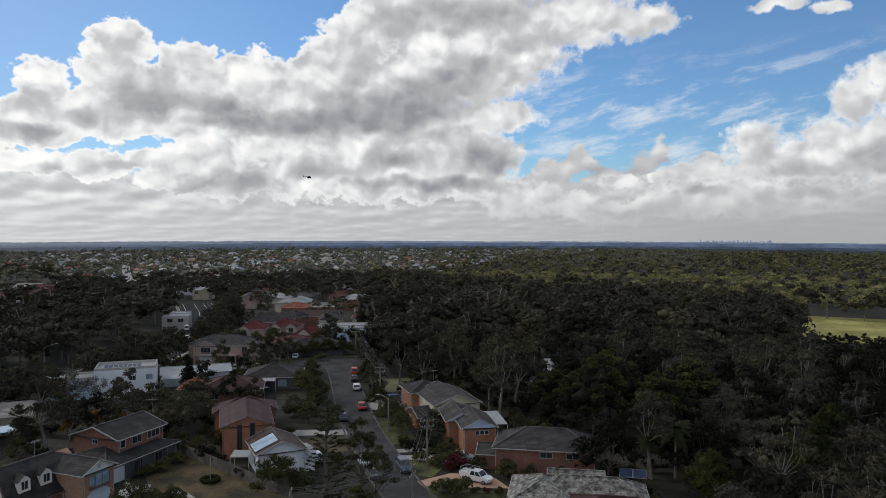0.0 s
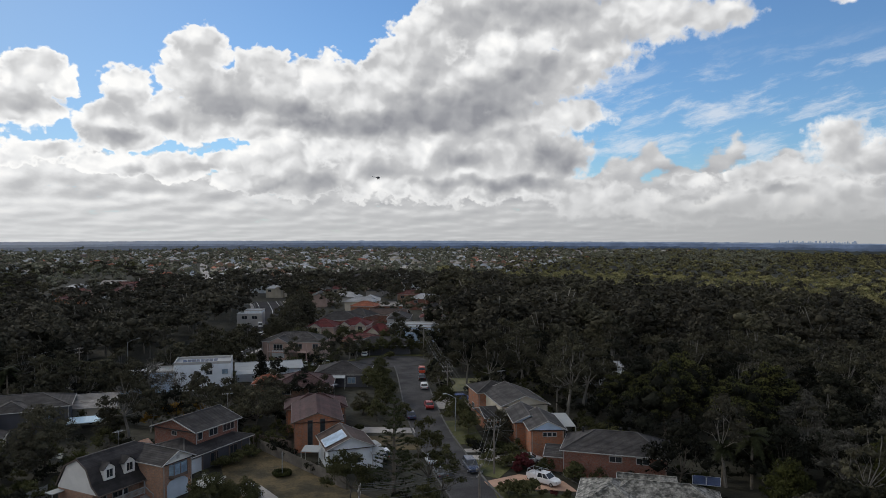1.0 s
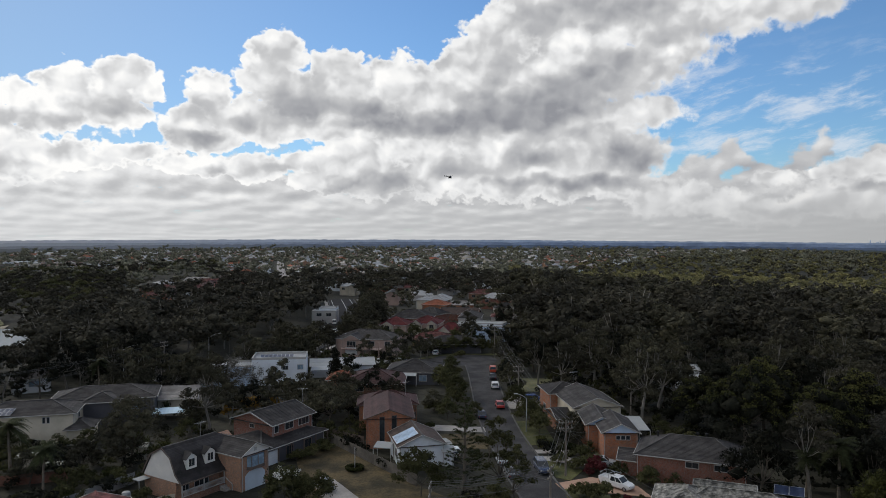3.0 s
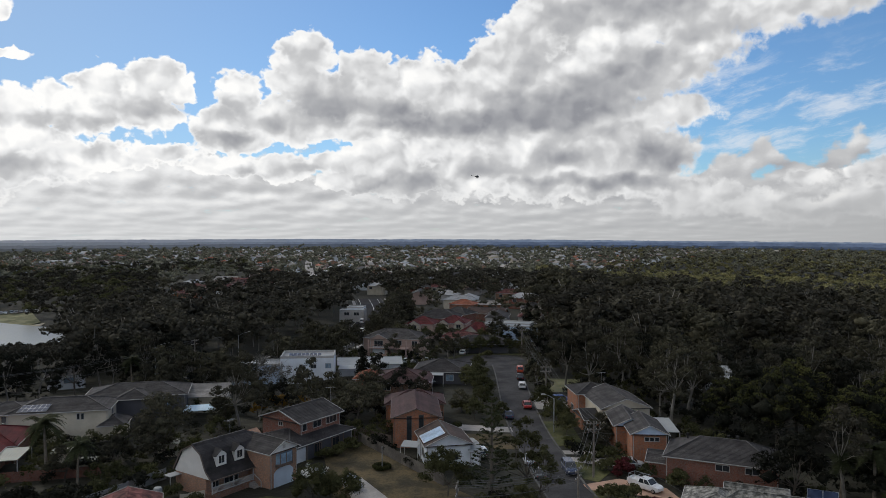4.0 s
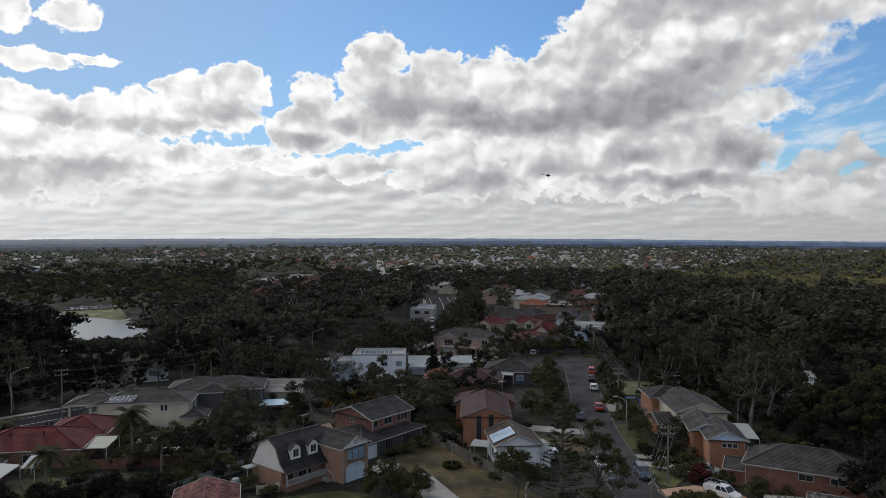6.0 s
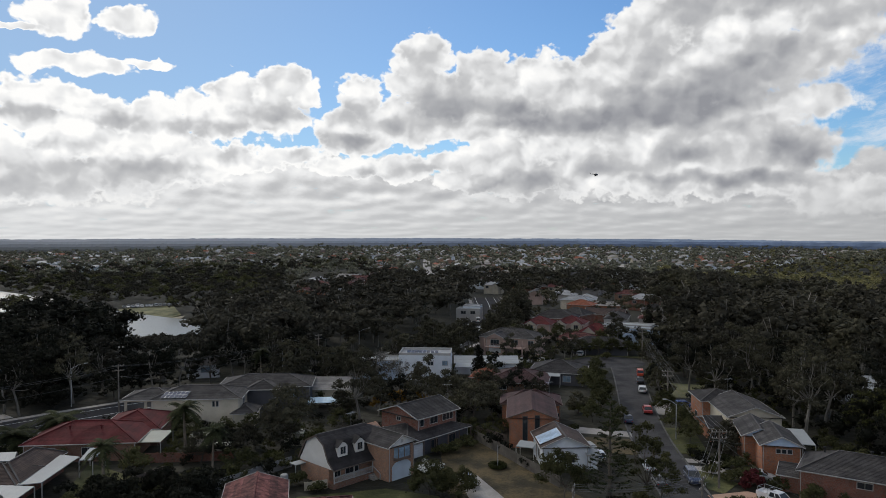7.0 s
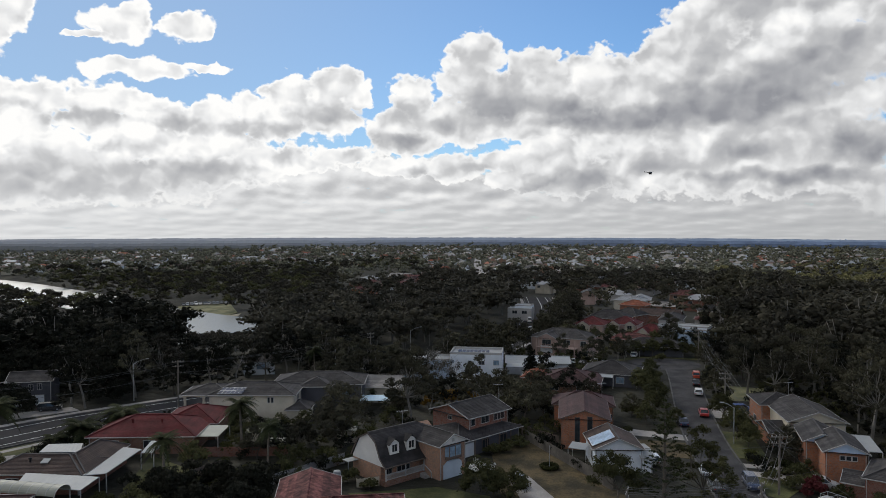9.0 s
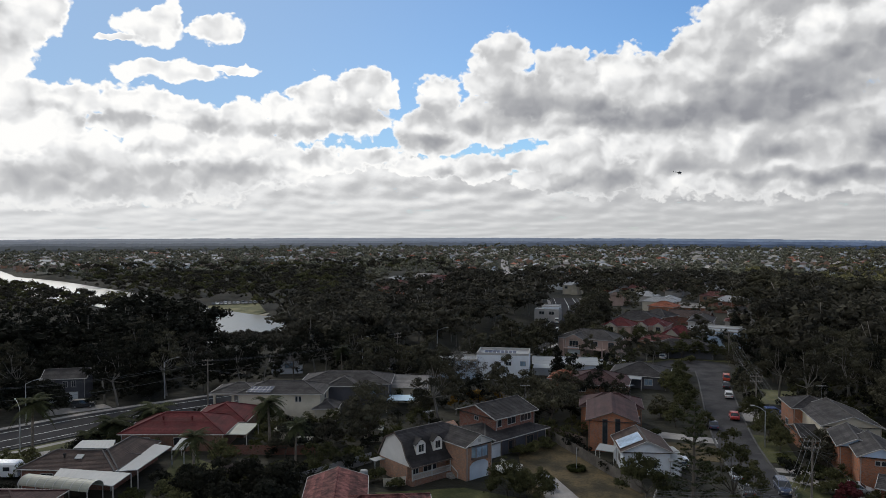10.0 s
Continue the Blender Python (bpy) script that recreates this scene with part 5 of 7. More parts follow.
house("dim rendered house among trees by the main road", -121.5, 131.5, 27, [(0, 8.5, 0, 7, 5.2, 6.8, "gx")], "render_dark", "tile_dark",
      [(0, "S", 2, 4.0, 0.8, 1.2), (0, "S", 4.5, 4.0, 0.8, 1.2), (0, "S", 6.2, 4.0, 0.8, 1.2), (0, "S", 5.8, 0.0, 2.4, 2.2, 0, "garage"), (0, "S", 2.6, 0, 2.4, 2.2, 0, "garage")])
# east side of the street
house("two-storey brick house with dark tiled hip and rendered gable", 33.4, 133.0, 3, [
    (0, 9.0, 0, 13, 4.8, 6.6, "gy"), (-1.6, 6, 11.5, 19.5, 4.9, 6.4, "hx", -0.4, "brick_orange", "tile_dark"), (-3, 0.5, 0.5, 8, 2.6, 3.8, "gx", -0.4, "brick_orange", "tile_dark")], "render_cream", "tile_grey",
      [(1, "W", 4, 1.4, 1.6, 1.2)])
r = house("brick house with twin tiled gables and pale blue gable boards", 32.8, 115.6, -6, [
    (1.1, 6.6, 0, 9, 5.0, 6.5, "gy"), (-0.6, 4.4, 6, 15, 4.7, 6.1, "gy")], "brick_orange", "tile_grey",
    [(0, "S", 2.3, 4.2, 0.6, 0.6, 0), (0, "S", 3.1, 4.2, 0.6, 0.6, 0), (0, "S", 3.9, 4.2, 0.6, 0.6, 0)])
for x0, x1, y, e, p in ((1.1, 6.6, 0, 5.0, 6.3), (-0.6, 4.4, 6, 4.7, 5.9)):
    g = Geo()
    m = (x0 + x1) / 2
    g.loft([[(x0, yy, e), (x1, yy, e), (x1, yy, e + 0.2), (m, yy, p), (x0, yy, e + 0.2)] for yy in (y - 0.07, y - 0.01)])
    part("gable_board", g, M["render_blue"], r, "pale blue boarded gable")
pergola("white metal roof behind the gabled house", [(40.4, 118.5), (42.6, 118.2), (43.6, 126.6), (40.8, 127.0)], h=4.4, slope=0.2)
r = house("long brick house with dark grey hipped tile roof", 36.6, 107.4, -26, [
    (0, 15.5, 0, 9, 4.0, 6.3, "hx"), (-2.8, 0.4, 1.5, 6, 2.4, 3.6, "gx")], "brick_red", "tile_grey", [(0, "S", 8, 3.2, 1.8, 0.8), (0, "S", 12, 3.2, 1.8, 0.8)])
vent(r, 8.5, 5.6, 6.0), vent(r, 9.8, 5.8, 6.0), vent(r, 2.6, 5.2, 5.8)
r = house("low house with mottled mossy tiled hip roof", 34.4, 93.2, -25, [
    (0, 8, -6, 4, 2.9, 4.8, "hy"), (3, 17.5, -3.5, 3.5, 2.9, 4.9, "hx"), (5, 12, 0, 6, 3.0, 4.7, "gx")], "brick_tan", "tile_moss", [(0, "W", 3, 1.5, 1.6, 1.2)])
house("maroon tiled roof of a neighbouring house", 38, 83, -25, [(0, 11, -3, 5, 3.0, 4.8, "hx")], "brick_red", "tile_maroon")
solar_panel(r, (14.5, 5.2, 3.2), (18.2, 5.0, 3.2), (18.4, 7.4, 3.7), (14.7, 7.6, 3.7), 2, 1)
house("white-roofed house hidden in the bush", 64, 170, -10, [(0, 11, 0, 4, 2.8, 3.5, "gx"), (2, 10, 6, 11, 3.4, 4.3, "gx")], "render_white", "metal_white", metal=True)
house("pale blue-white house among trees beyond the main road", -88, 172, 25, [(0, 8, 0, 6, 3.4, 4.8, "gx")], "render_white", "tile_dark", [(0, "S", 1.6, 2.1, 1.4, 1.2), (0, "S", 4.6, 2.1, 2.2, 1.2, 1, "pane_blue")])
house("weathered white house half hidden by trees", -102, 166, 30, [(0, 9, 0, 7, 3.0, 4.6, "hx")], "render_cream", "tile_grey", [(0, "S", 2, 1.6, 1.4, 1.2), (0, "S", 6, 1.6, 1.4, 1.2)])

# ---- suburb in the middle distance ----
HOUSES_AT = [o.matrix_basis.translation.copy() for o in scene.collection.objects if o.name.startswith(("house", "patio"))]


def clear_of(x, y, gap, lines=((STREET, 7), (MAIN, 12), (FAR_ROAD, 9), (SIDE, 6))):
    for line, w in lines:
        if np.min(np.hypot(line[:, 0] - x, line[:, 1] - y)) < w + gap * 0.5:
            return False
    return all((p.x - x) ** 2 + (p.y - y) ** 2 > gap * gap for p in HOUSES_AT)


rng = random.Random(11)
ROOFS = ["tile_grey", "tile_dark", "tile_brown", "tile_maroon", "tile_pale", "tile_brown", "tile_grey", "metal_grey", "tile_rust", "metal_grey", "tile_maroon", "tile_dark"]
WALLS = ["brick_orange", "brick_red", "brick_tan", "render_white", "render_cream", "render_grey", "render_pink"]
made = 0
for k in range(900):
    if made >= 66:
        break
    a, d = radians(rng.uniform(-18, 9)), rng.uniform(235, 540)
    x, y = d * math.sin(a), d * math.cos(a)
    if (d < 370 and x < -44) or not clear_of(x, y, 21):
        continue
    w, l = rng.uniform(7, 10), rng.uniform(10, 17)
    two = rng.random() < 0.4
    e = 5.3 if two else 3.0
    roof = rng.choice(ROOFS)
    wings = [(-l / 2, l / 2, -w / 2, w / 2, e, e + w * 0.24, rng.choice(["hx", "hx", "gx"]))]
    if rng.random() < 0.6:
        wings.append((l * 0.05, l * 0.4, -w * 0.85, 0, e, e + w * 0.18, "gy"))
    house("suburban house with " + roof.replace("_", " ").replace("tile", "tiled").replace("metal", "metal sheet").split(" ")[1] + " roof among garden trees",
          x, y, rng.choice([-12, 78]) + rng.uniform(-8, 8), wings, rng.choice(WALLS), roof,
          [(0, "S", l * 0.2, e - 1.3, 1.6, 1.2), (0, "S", l * 0.8, e - 1.3, 1.4, 1.2)], metal=roof.startswith("metal"))
    HOUSES_AT.append(Vector((x, y, 0)))
    made += 1

# far suburb: hundreds of houses on the rise
verts, quads, mats = [], [], []
FAR_AT = []
nr = np.random.default_rng(5)
for k in range(9000):
    a, d = radians(nr.uniform(-48, 34)), math.sqrt(nr.uniform(520 ** 2, 1330 ** 2))
    deg = math.degrees(a)
    if deg > 12 and d < 600 + (deg - 12) * 45:
        continue
    if deg < -13 and d < 770:
        continue
    x, y = d * math.sin(a), d * math.cos(a)
    if np.min(np.hypot(FAR_ROAD[:, 0] - x, FAR_ROAD[:, 1] - y)) < 15 or river_edge(x, y) < 15:
        continue
    if any((px - x) ** 2 + (py - y) ** 2 < 20 ** 2 for px, py in FAR_AT):
        continue
    FAR_AT.append((x, y))
    if len(FAR_AT) > 1000:
        break
    z, rot = ground_z(x, y), nr.choice([0.35, 1.92]) + nr.uniform(-0.1, 0.1)
    l, w, e = nr.uniform(5.5, 9), nr.uniform(4, 5.5), nr.choice([3.0, 3.2, 5.6])
    r = e + w * 0.45
    hip = nr.choice([0.0, 0.6]) * w
    o = 0.4
    pts = [(-l, -w, -1), (l, -w, -1), (l, w, -1), (-l, w, -1), (-l, -w, e), (l, -w, e), (l, w, e), (-l, w, e),
           (-l - o, -w - o, e - 0.05), (l + o, -w - o, e - 0.05), (l + o, w + o, e - 0.05), (-l - o, w + o, e - 0.05), (-l - o + hip, 0, r), (l + o - hip, 0, r)]
    c, s = math.cos(rot), math.sin(rot)
    i = len(verts)
    verts.extend((x + c * px - s * py, y + s * px + c * py, z + pz) for px, py, pz in pts)
    wm, rm = int(nr.integers(0, 4)), int(nr.choice([4, 4, 4, 4, 5, 5, 7, 6, 8, 8, 8, 9]))
    for q, m in (((0, 1, 5, 4), wm), ((1, 2, 6, 5), wm), ((2, 3, 7, 6), wm), ((3, 0, 4, 7), wm),
                 ((8, 9, 13, 12), rm), ((10, 11, 12, 13), rm), ((9, 10, 13), rm if hip else wm), ((11, 8, 12), rm if hip else wm)):
        quads.append(tuple(i + t for t in q))
        mats.append(m)
me = bpy.data.meshes.new("far_houses")
me.from_pydata(verts, [], quads)
for m in ("render_cream", "render_white", "brick_tan", "render_pink", "tile_pale", "tile_brown", "tile_orange", "tile_grey", "metal_white", "metal_grey"):
    me.materials.append(M[m])
me.polygons.foreach_set("material_index", mats)
tagged(new("far_houses", me), "hundreds of small pale suburban houses on the far rise", "houses", kind="stuff")

# ---- trees ----
ICO = np.array([(0, 0, 1), (0.894, 0, 0.447), (0.276, 0.851, 0.447), (-0.724, 0.526, 0.447), (-0.724, -0.526, 0.447), (0.276, -0.851, 0.447),
                (0.724, 0.526, -0.447), (-0.276, 0.851, -0.447), (-0.894, 0, -0.447), (-0.276, -0.851, -0.447), (0.724, -0.526, -0.447), (0, 0, -1)])
ICO_F = [(0, 1, 2), (0, 2, 3), (0, 3, 4), (0, 4, 5), (0, 5, 1), (1, 6, 2), (2, 7, 3), (3, 8, 4), (4, 9, 5), (5, 10, 1),
         (6, 7, 2), (7, 8, 3), (8, 9, 4), (9, 10, 5), (10, 6, 1), (11, 7, 6), (11, 8, 7), (11, 9, 8), (11, 10, 9), (11, 6, 10)]
ICO_Q = np.array([(a, b, c, c) for a, b, c in ICO_F])


def leaves(rng, blobs, n, size, up=0.35, inner=0.72, spread=0.75, long=1.0):
    """Leaf sprays over clumps: blobs are rows of centre, radii (x, y, z, rx, ry, rz)."""
    B = np.asarray(blobs, float)
    area = (B[:, 3] * B[:, 4] + B[:, 4] * B[:, 5] + B[:, 3] * B[:, 5])
    pick = rng.choice(len(B), n, p=area / area.sum())
    d = rng.normal(size=(n, 3))
    d[:, 2] += up
    d /= np.linalg.norm(d, axis=1)[:, None]
    c = B[pick, :3] + d * B[pick, 3:] * rng.uniform(inner, 1.08, n)[:, None]
    nrm = d + rng.normal(size=(n, 3)) * spread
    nrm /= np.linalg.norm(nrm, axis=1)[:, None]
    t = np.cross(nrm, rng.normal(size=(n, 3)))
    t /= np.linalg.norm(t, axis=1)[:, None]
    b = np.cross(nrm, t)
    s = size * rng.uniform(0.6, 1.4, n)[:, None]
    k = rng.uniform(0.45, 0.8, n)[:, None]
    v = np.stack([c - t * s * long - b * s * k * 0.5, c + b * s * k * 1.2 + nrm * s * 0.1, c + t * s * long - b * s * k * 0.5], 1).reshape(-1, 3)
    q = np.arange(n * 3).reshape(n, 3)
    return v, np.concatenate([q, q[:, 2:]], 1)


def cores(rng, blobs, k=0.78):
    """Dense dark hearts of the clumps."""
    V, Q = [], []
    for x, y, z, a, b, c in blobs:
        p = ICO * np.array([a, b, c]) * k * rng.uniform(0.8, 1.15, (12, 1)) + np.array([x, y, z])
        Q.append(ICO_Q + 12 * len(V))
        V.append(p)
    return np.concatenate(V), np.concatenate(Q)


def small_cores(rng, blobs, k=1.0):
    """Eight-sided hearts for far trees."""
    o = np.array([(1, 0, 0), (0, 1, 0), (-1, 0, 0), (0, -1, 0), (0, 0, 1), (0, 0, -1)], float)
    f = np.array([(0, 1, 4, 4), (1, 2, 4, 4), (2, 3, 4, 4), (3, 0, 4, 4), (1, 0, 5, 5), (2, 1, 5, 5), (3, 2, 5, 5), (0, 3, 5, 5)])
    V, Q = [], []
    for x, y, z, a, b, c in blobs:
        a0 = rng.uniform(0, 1.5)
        r = np.stack([o[:, 0] * math.cos(a0) - o[:, 1] * math.sin(a0), o[:, 0] * math.sin(a0) + o[:, 1] * math.cos(a0), o[:, 2]], 1)
        Q.append(f + 6 * len(V))
        V.append(r * np.array([a, b, c]) * rng.uniform(0.9, 1.3, (6, 1)) * k + np.array([x, y, z]))
    return np.concatenate(V), np.concatenate(Q)


def join(*pairs):
    V, Q, n = [], [], 0
    for v, q in pairs:
        V.append(v)
        Q.append(q + n)
        n += len(v)
    return np.concatenate(V), np.concatenate(Q)


def quads_mesh(name, v, q, mat):
    """Quads, some of them closed to triangles."""
    me = bpy.data.meshes.new(name)
    tri = q[:, 2] == q[:, 3]
    loops = np.concatenate([q[~tri].ravel(), q[tri][:, :3].ravel()])
    nq, nt = int((~tri).sum()), int(tri.sum())
    me.vertices.add(len(v))
    me.vertices.foreach_set("co", np.asarray(v, np.float32).ravel())
    me.loops.add(len(loops))
    me.loops.foreach_set("vertex_index", loops.astype(np.int32))
    me.polygons.add(nq + nt)
    me.polygons.foreach_set("loop_start", np.concatenate([np.arange(nq) * 4, nq * 4 + np.arange(nt) * 3]).astype(np.int32))
    me.update(calc_edges=True)
    me.materials.append(mat)
    return me


def limbs(rng, blobs, height, r0, lean=0.6, fork=0.35):
    """Trunk and limbs that reach for the clumps."""
    g = Geo()
    top = Vector((rng.normal() * lean, rng.normal() * lean, height * fork))
    g.tube([(0, 0, -0.4), (top.x * 0.4, top.y * 0.4, top.z * 0.5), top], [r0 * 1.25, r0, r0 * 0.85], 5)
    for x, y, z, a, b, c in blobs:
        e = Vector((x, y, z))
        m = top.lerp(e, 0.5) + Vector((rng.normal() * 0.5, rng.normal() * 0.5, -0.1 * (e - top).length))
        g.tube([top - Vector((0, 0, 0.3)), m, e], [r0 * 0.36, r0 * 0.24, r0 * 0.07], 4)
        for k in range(1):
            t = e + Vector(rng.normal(size=3)) * 0.6 * a
            g.tube([m.lerp(e, 0.4), t], [r0 * 0.22, r0 * 0.06], 3)
    return g


def clumps(rng, n, radius, z0, z1, size, flat=0.7, dome=True):
    out = []
    for k in range(n):
        a, u = k * 2.4 + rng.uniform(-0.5, 0.5), math.sqrt((k + 0.5) / n)
        r = radius * u * rng.uniform(0.75, 1.1)
        z = z1 - (z1 - z0) * (u ** 1.6 if dome else rng.uniform(0, 1))
        s = size * rng.uniform(0.7, 1.25)
        out.append((r * math.cos(a), r * math.sin(a), z + rng.uniform(-0.6, 0.6), s, s * rng.uniform(0.85, 1.15), s * flat))
    return out


def shell_clumps(rng, lobes, per, size):
    """Small heads of leaves over the upper sides of the lobes of a crown."""
    out = []
    for x, y, z, a, b, c in lobes:
        for k in range(per):
            d = rng.normal(size=3)
            d[2] = abs(d[2]) * 1.1 - 0.25
            d /= np.linalg.norm(d)
            t = size * rng.uniform(0.65, 1.3)
            out.append((x + d[0] * a * 0.88, y + d[1] * b * 0.88, z + d[2] * c * 0.88, t, t * rng.uniform(0.85, 1.2), t * rng.uniform(0.6, 0.9)))
    return out


def tree(name, label, seed, blobs, n, size, leaf, bark, height, r0, fork=0.35, core=True, per=7, **kw):
    """A tree at the origin: trunk with limbs, and a crown of leaf sprays."""
    rng = np.random.default_rng(seed)
    root = thing(name, label, "tree")
    part("trunk", limbs(rng, blobs, height, r0, fork=fork), M[bark], root)
    mean = sum(b[3] for b in blobs) / len(blobs)
    sprigs = shell_clumps(rng, blobs, per, mean * 0.42)
    v, q = join(leaves(rng, sprigs, n * 2 // 3, size, **kw), leaves(rng, blobs, n // 3, size, up=0.2, inner=0.5, spread=0.8))
    if core:
        v, q = join((v, q), small_cores(rng, blobs, 0.55))
    part("crown", quads_mesh("crown", v, q, M[leaf]), None, root)
    return root


def palm(seed, height, fronds=30, reach=3.6, label="tall palm with drooping green fronds"):
    rng = np.random.default_rng(seed)
    root = thing("palm_tree", label, "palm")
    g = Geo()
    bend = rng.normal(size=2) * 0.3
    n = 8
    pts = [(bend[0] * (k / n) ** 2, bend[1] * (k / n) ** 2, -0.3 + (height + 0.3) * k / n) for k in range(n + 1)]
    g.tube(pts, [0.26 - 0.10 * k / n for k in range(n + 1)], 9)
    for k in range(1, int(height * 2.2)):
        z = k / 2.2
        g.tube([(bend[0] * (z / height) ** 2, bend[1] * (z / height) ** 2, z), (bend[0] * (z / height) ** 2, bend[1] * (z / height) ** 2, z + 0.07)], [0.27 - 0.1 * z / height] * 2, 9)
    part("trunk", g, M["bark_palm"], root)
    V, Q = [], []
    top = np.array(pts[-1])
    for f in range(fronds):
        a = f * 2.399 + rng.uniform(-0.2, 0.2)
        lift = rng.uniform(-0.5, 1.2)
        L = reach * rng.uniform(0.8, 1.15)
        d = np.array([math.cos(a), math.sin(a), 0])
        side = np.array([-d[1], d[0], 0])
        last = None
        for k in range(11):
            u = k / 10
            p = top + d * L * (u * math.cos(lift * 0.6) + 0.0) + np.array([0, 0, L * (u * math.sin(lift) - 0.75 * u * u)])
            if last is not None:
                for s in (-1, 1):
                    for j in range(3):
                        b0, b1 = last + (p - last) * j / 3, last + (p - last) * (j / 3 + 0.36)
                        w = 0.70 * math.sin(math.pi * min(1, u * 0.9 + 0.12)) * L / 2.6
                        tip = (b0 + b1) / 2 + side * s * w + d * 0.18 - np.array([0, 0, 0.32 * w])
                        i = len(V)
                        V.extend([b0, b1, tip])
                        Q.append((i, i + 1, i + 2, i + 2))
            last = p
    part("crown", quads_mesh("crown", np.array(V), np.array(Q), M["leaf_palm"]), None, root)
    return root


def pine(seed, height, reach, label):
    """Layered conifer with drooping whorls."""
    rng = np.random.default_rng(seed)
    root = thing("pine_tree", label, "tree")
    g = Geo()
    g.tube([(0, 0, -0.3), (0, 0, height * 0.5), (0, 0, height)], [0.32, 0.2, 0.03], 8)
    blobs = []
    tiers = int(height / 0.95)
    for k in range(tiers):
        u = (k + 1) / tiers
        z = height * (0.10 + 0.89 * u)
        r = reach * (1 - u) ** 0.75 * rng.uniform(0.75, 1.15) + 0.12
        for j in range(6):
            if rng.random() < 0.14:
                continue
            a = j * math.tau / 6 + k * 0.5 + rng.uniform(-0.25, 0.25)
            e = (r * math.cos(a), r * math.sin(a), z + r * 0.22)
            g.tube([(0, 0, z - 0.1), e], [0.05, 0.015], 4)
            for w in (0.4, 0.6, 0.8, 1.0):
                blobs.append((e[0] * w, e[1] * w, z + r * 0.20 * w * w, 0.14 + 0.10 * r * w, 0.14 + 0.10 * r * w, 0.10))
    part("trunk", g, M["bark"], root)
    v, q = leaves(rng, blobs, 5200, 0.11, up=0.1, inner=0.2, spread=0.9, long=1.5)
    part("crown", quads_mesh("crown", v, q, M["leaf_pine"]), None, root)
    return root


def put_plant(ob, x, y, s=1.0, rot=0.0, label="", sz=None):
    m = pose(x, y, ground_z(x, y), 0, 0, rot) @ Matrix.Diagonal((s, s, sz or s, 1))
    made = copy_thing(ob, m)
    made.matrix_basis = m
    if label:
        made["label"] = label
    return made


rn = np.random.default_rng

def eucalypt(seed, h, spread, leaf="leaf_gum", n=2600, bark="bark_pale", label="tall gum tree with pale limbs and open grey-green crown", nb=11, fork=0.42, leaf_size=0.24):
    r = rn(seed)
    return tree("gum_tree", label, seed, clumps(r, nb, spread, h * 0.40, h * 0.95, spread * 0.34, 0.65), n, leaf_size, leaf, bark, h, h * 0.017, fork, inner=0.45, spread=0.6, up=0.5)


def broadleaf(seed, h, spread, leaf="leaf_bright", n=4200, label="broad dense dark evergreen tree", nb=20, size=0.25, clump=0.40):
    r = rn(seed)
    return tree("broad_tree", label, seed, clumps(r, nb, spread, h * 0.34, h * 0.9, spread * clump, 0.85), n, size, leaf, "bark", h, h * 0.02, 0.28, inner=0.6, spread=0.5, up=0.6)


def evergreen(seed, h, spread, label="huge broad evergreen with its sunlit tops coloured yellow-green"):
    """A dome of rounded heads, coloured dark within, with sunlit tops painted in brighter leaves."""
    r = rn(seed)
    lobes = clumps(r, 26, spread * 0.86, h * 0.30, h * 0.86, spread * 0.27, 0.9)
    root = thing("broad_tree", label, "tree")
    part("trunk", limbs(r, lobes, h, h * 0.022, fork=0.28), M["bark"], root)
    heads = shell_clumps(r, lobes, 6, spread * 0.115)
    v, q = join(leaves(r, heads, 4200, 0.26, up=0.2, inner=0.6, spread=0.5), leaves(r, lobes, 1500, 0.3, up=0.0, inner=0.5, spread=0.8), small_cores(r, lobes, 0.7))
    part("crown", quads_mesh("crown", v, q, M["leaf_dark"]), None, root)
    # brighter leaves over the upper heads stand in for sunlit tops
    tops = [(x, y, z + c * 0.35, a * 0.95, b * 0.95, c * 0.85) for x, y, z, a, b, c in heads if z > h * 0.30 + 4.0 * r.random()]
    part("new_growth", quads_mesh("new_growth", *leaves(r, tops, 7000, 0.17, up=0.9, inner=0.8, spread=0.45), M["leaf_sunlit_tip"]), None, root, "yellow-green upper leaves coloured as sunlit tips")
    return root


def bush(seed, h, spread, leaf="leaf_olive", n=1100, label="rounded olive-green garden shrub", size=0.20):
    r = rn(seed)
    return tree("shrub", label, seed, clumps(r, 7, spread, h * 0.35, h * 0.75, spread * 0.5, 0.85), int(n * 0.8), size * 1.15, leaf, "bark", h, 0.07, 0.2, inner=0.75, spread=0.45, up=0.6)


def cypress(seed, h, w, label="dark green columnar cypress tree"):
    r = rn(seed)
    blobs = [(r.normal() * 0.15, r.normal() * 0.15, h * (0.1 + 0.85 * k / 9), w * (1 - (k / 9.5) ** 2.2) + 0.15, w * (1 - (k / 9.5) ** 2.2) + 0.15, h * 0.09) for k in range(10)]
    return tree("cypress", label, seed, blobs, 2000, 0.24, "leaf_dark", "bark", h, 0.14, 0.1, inner=0.85, spread=0.5)


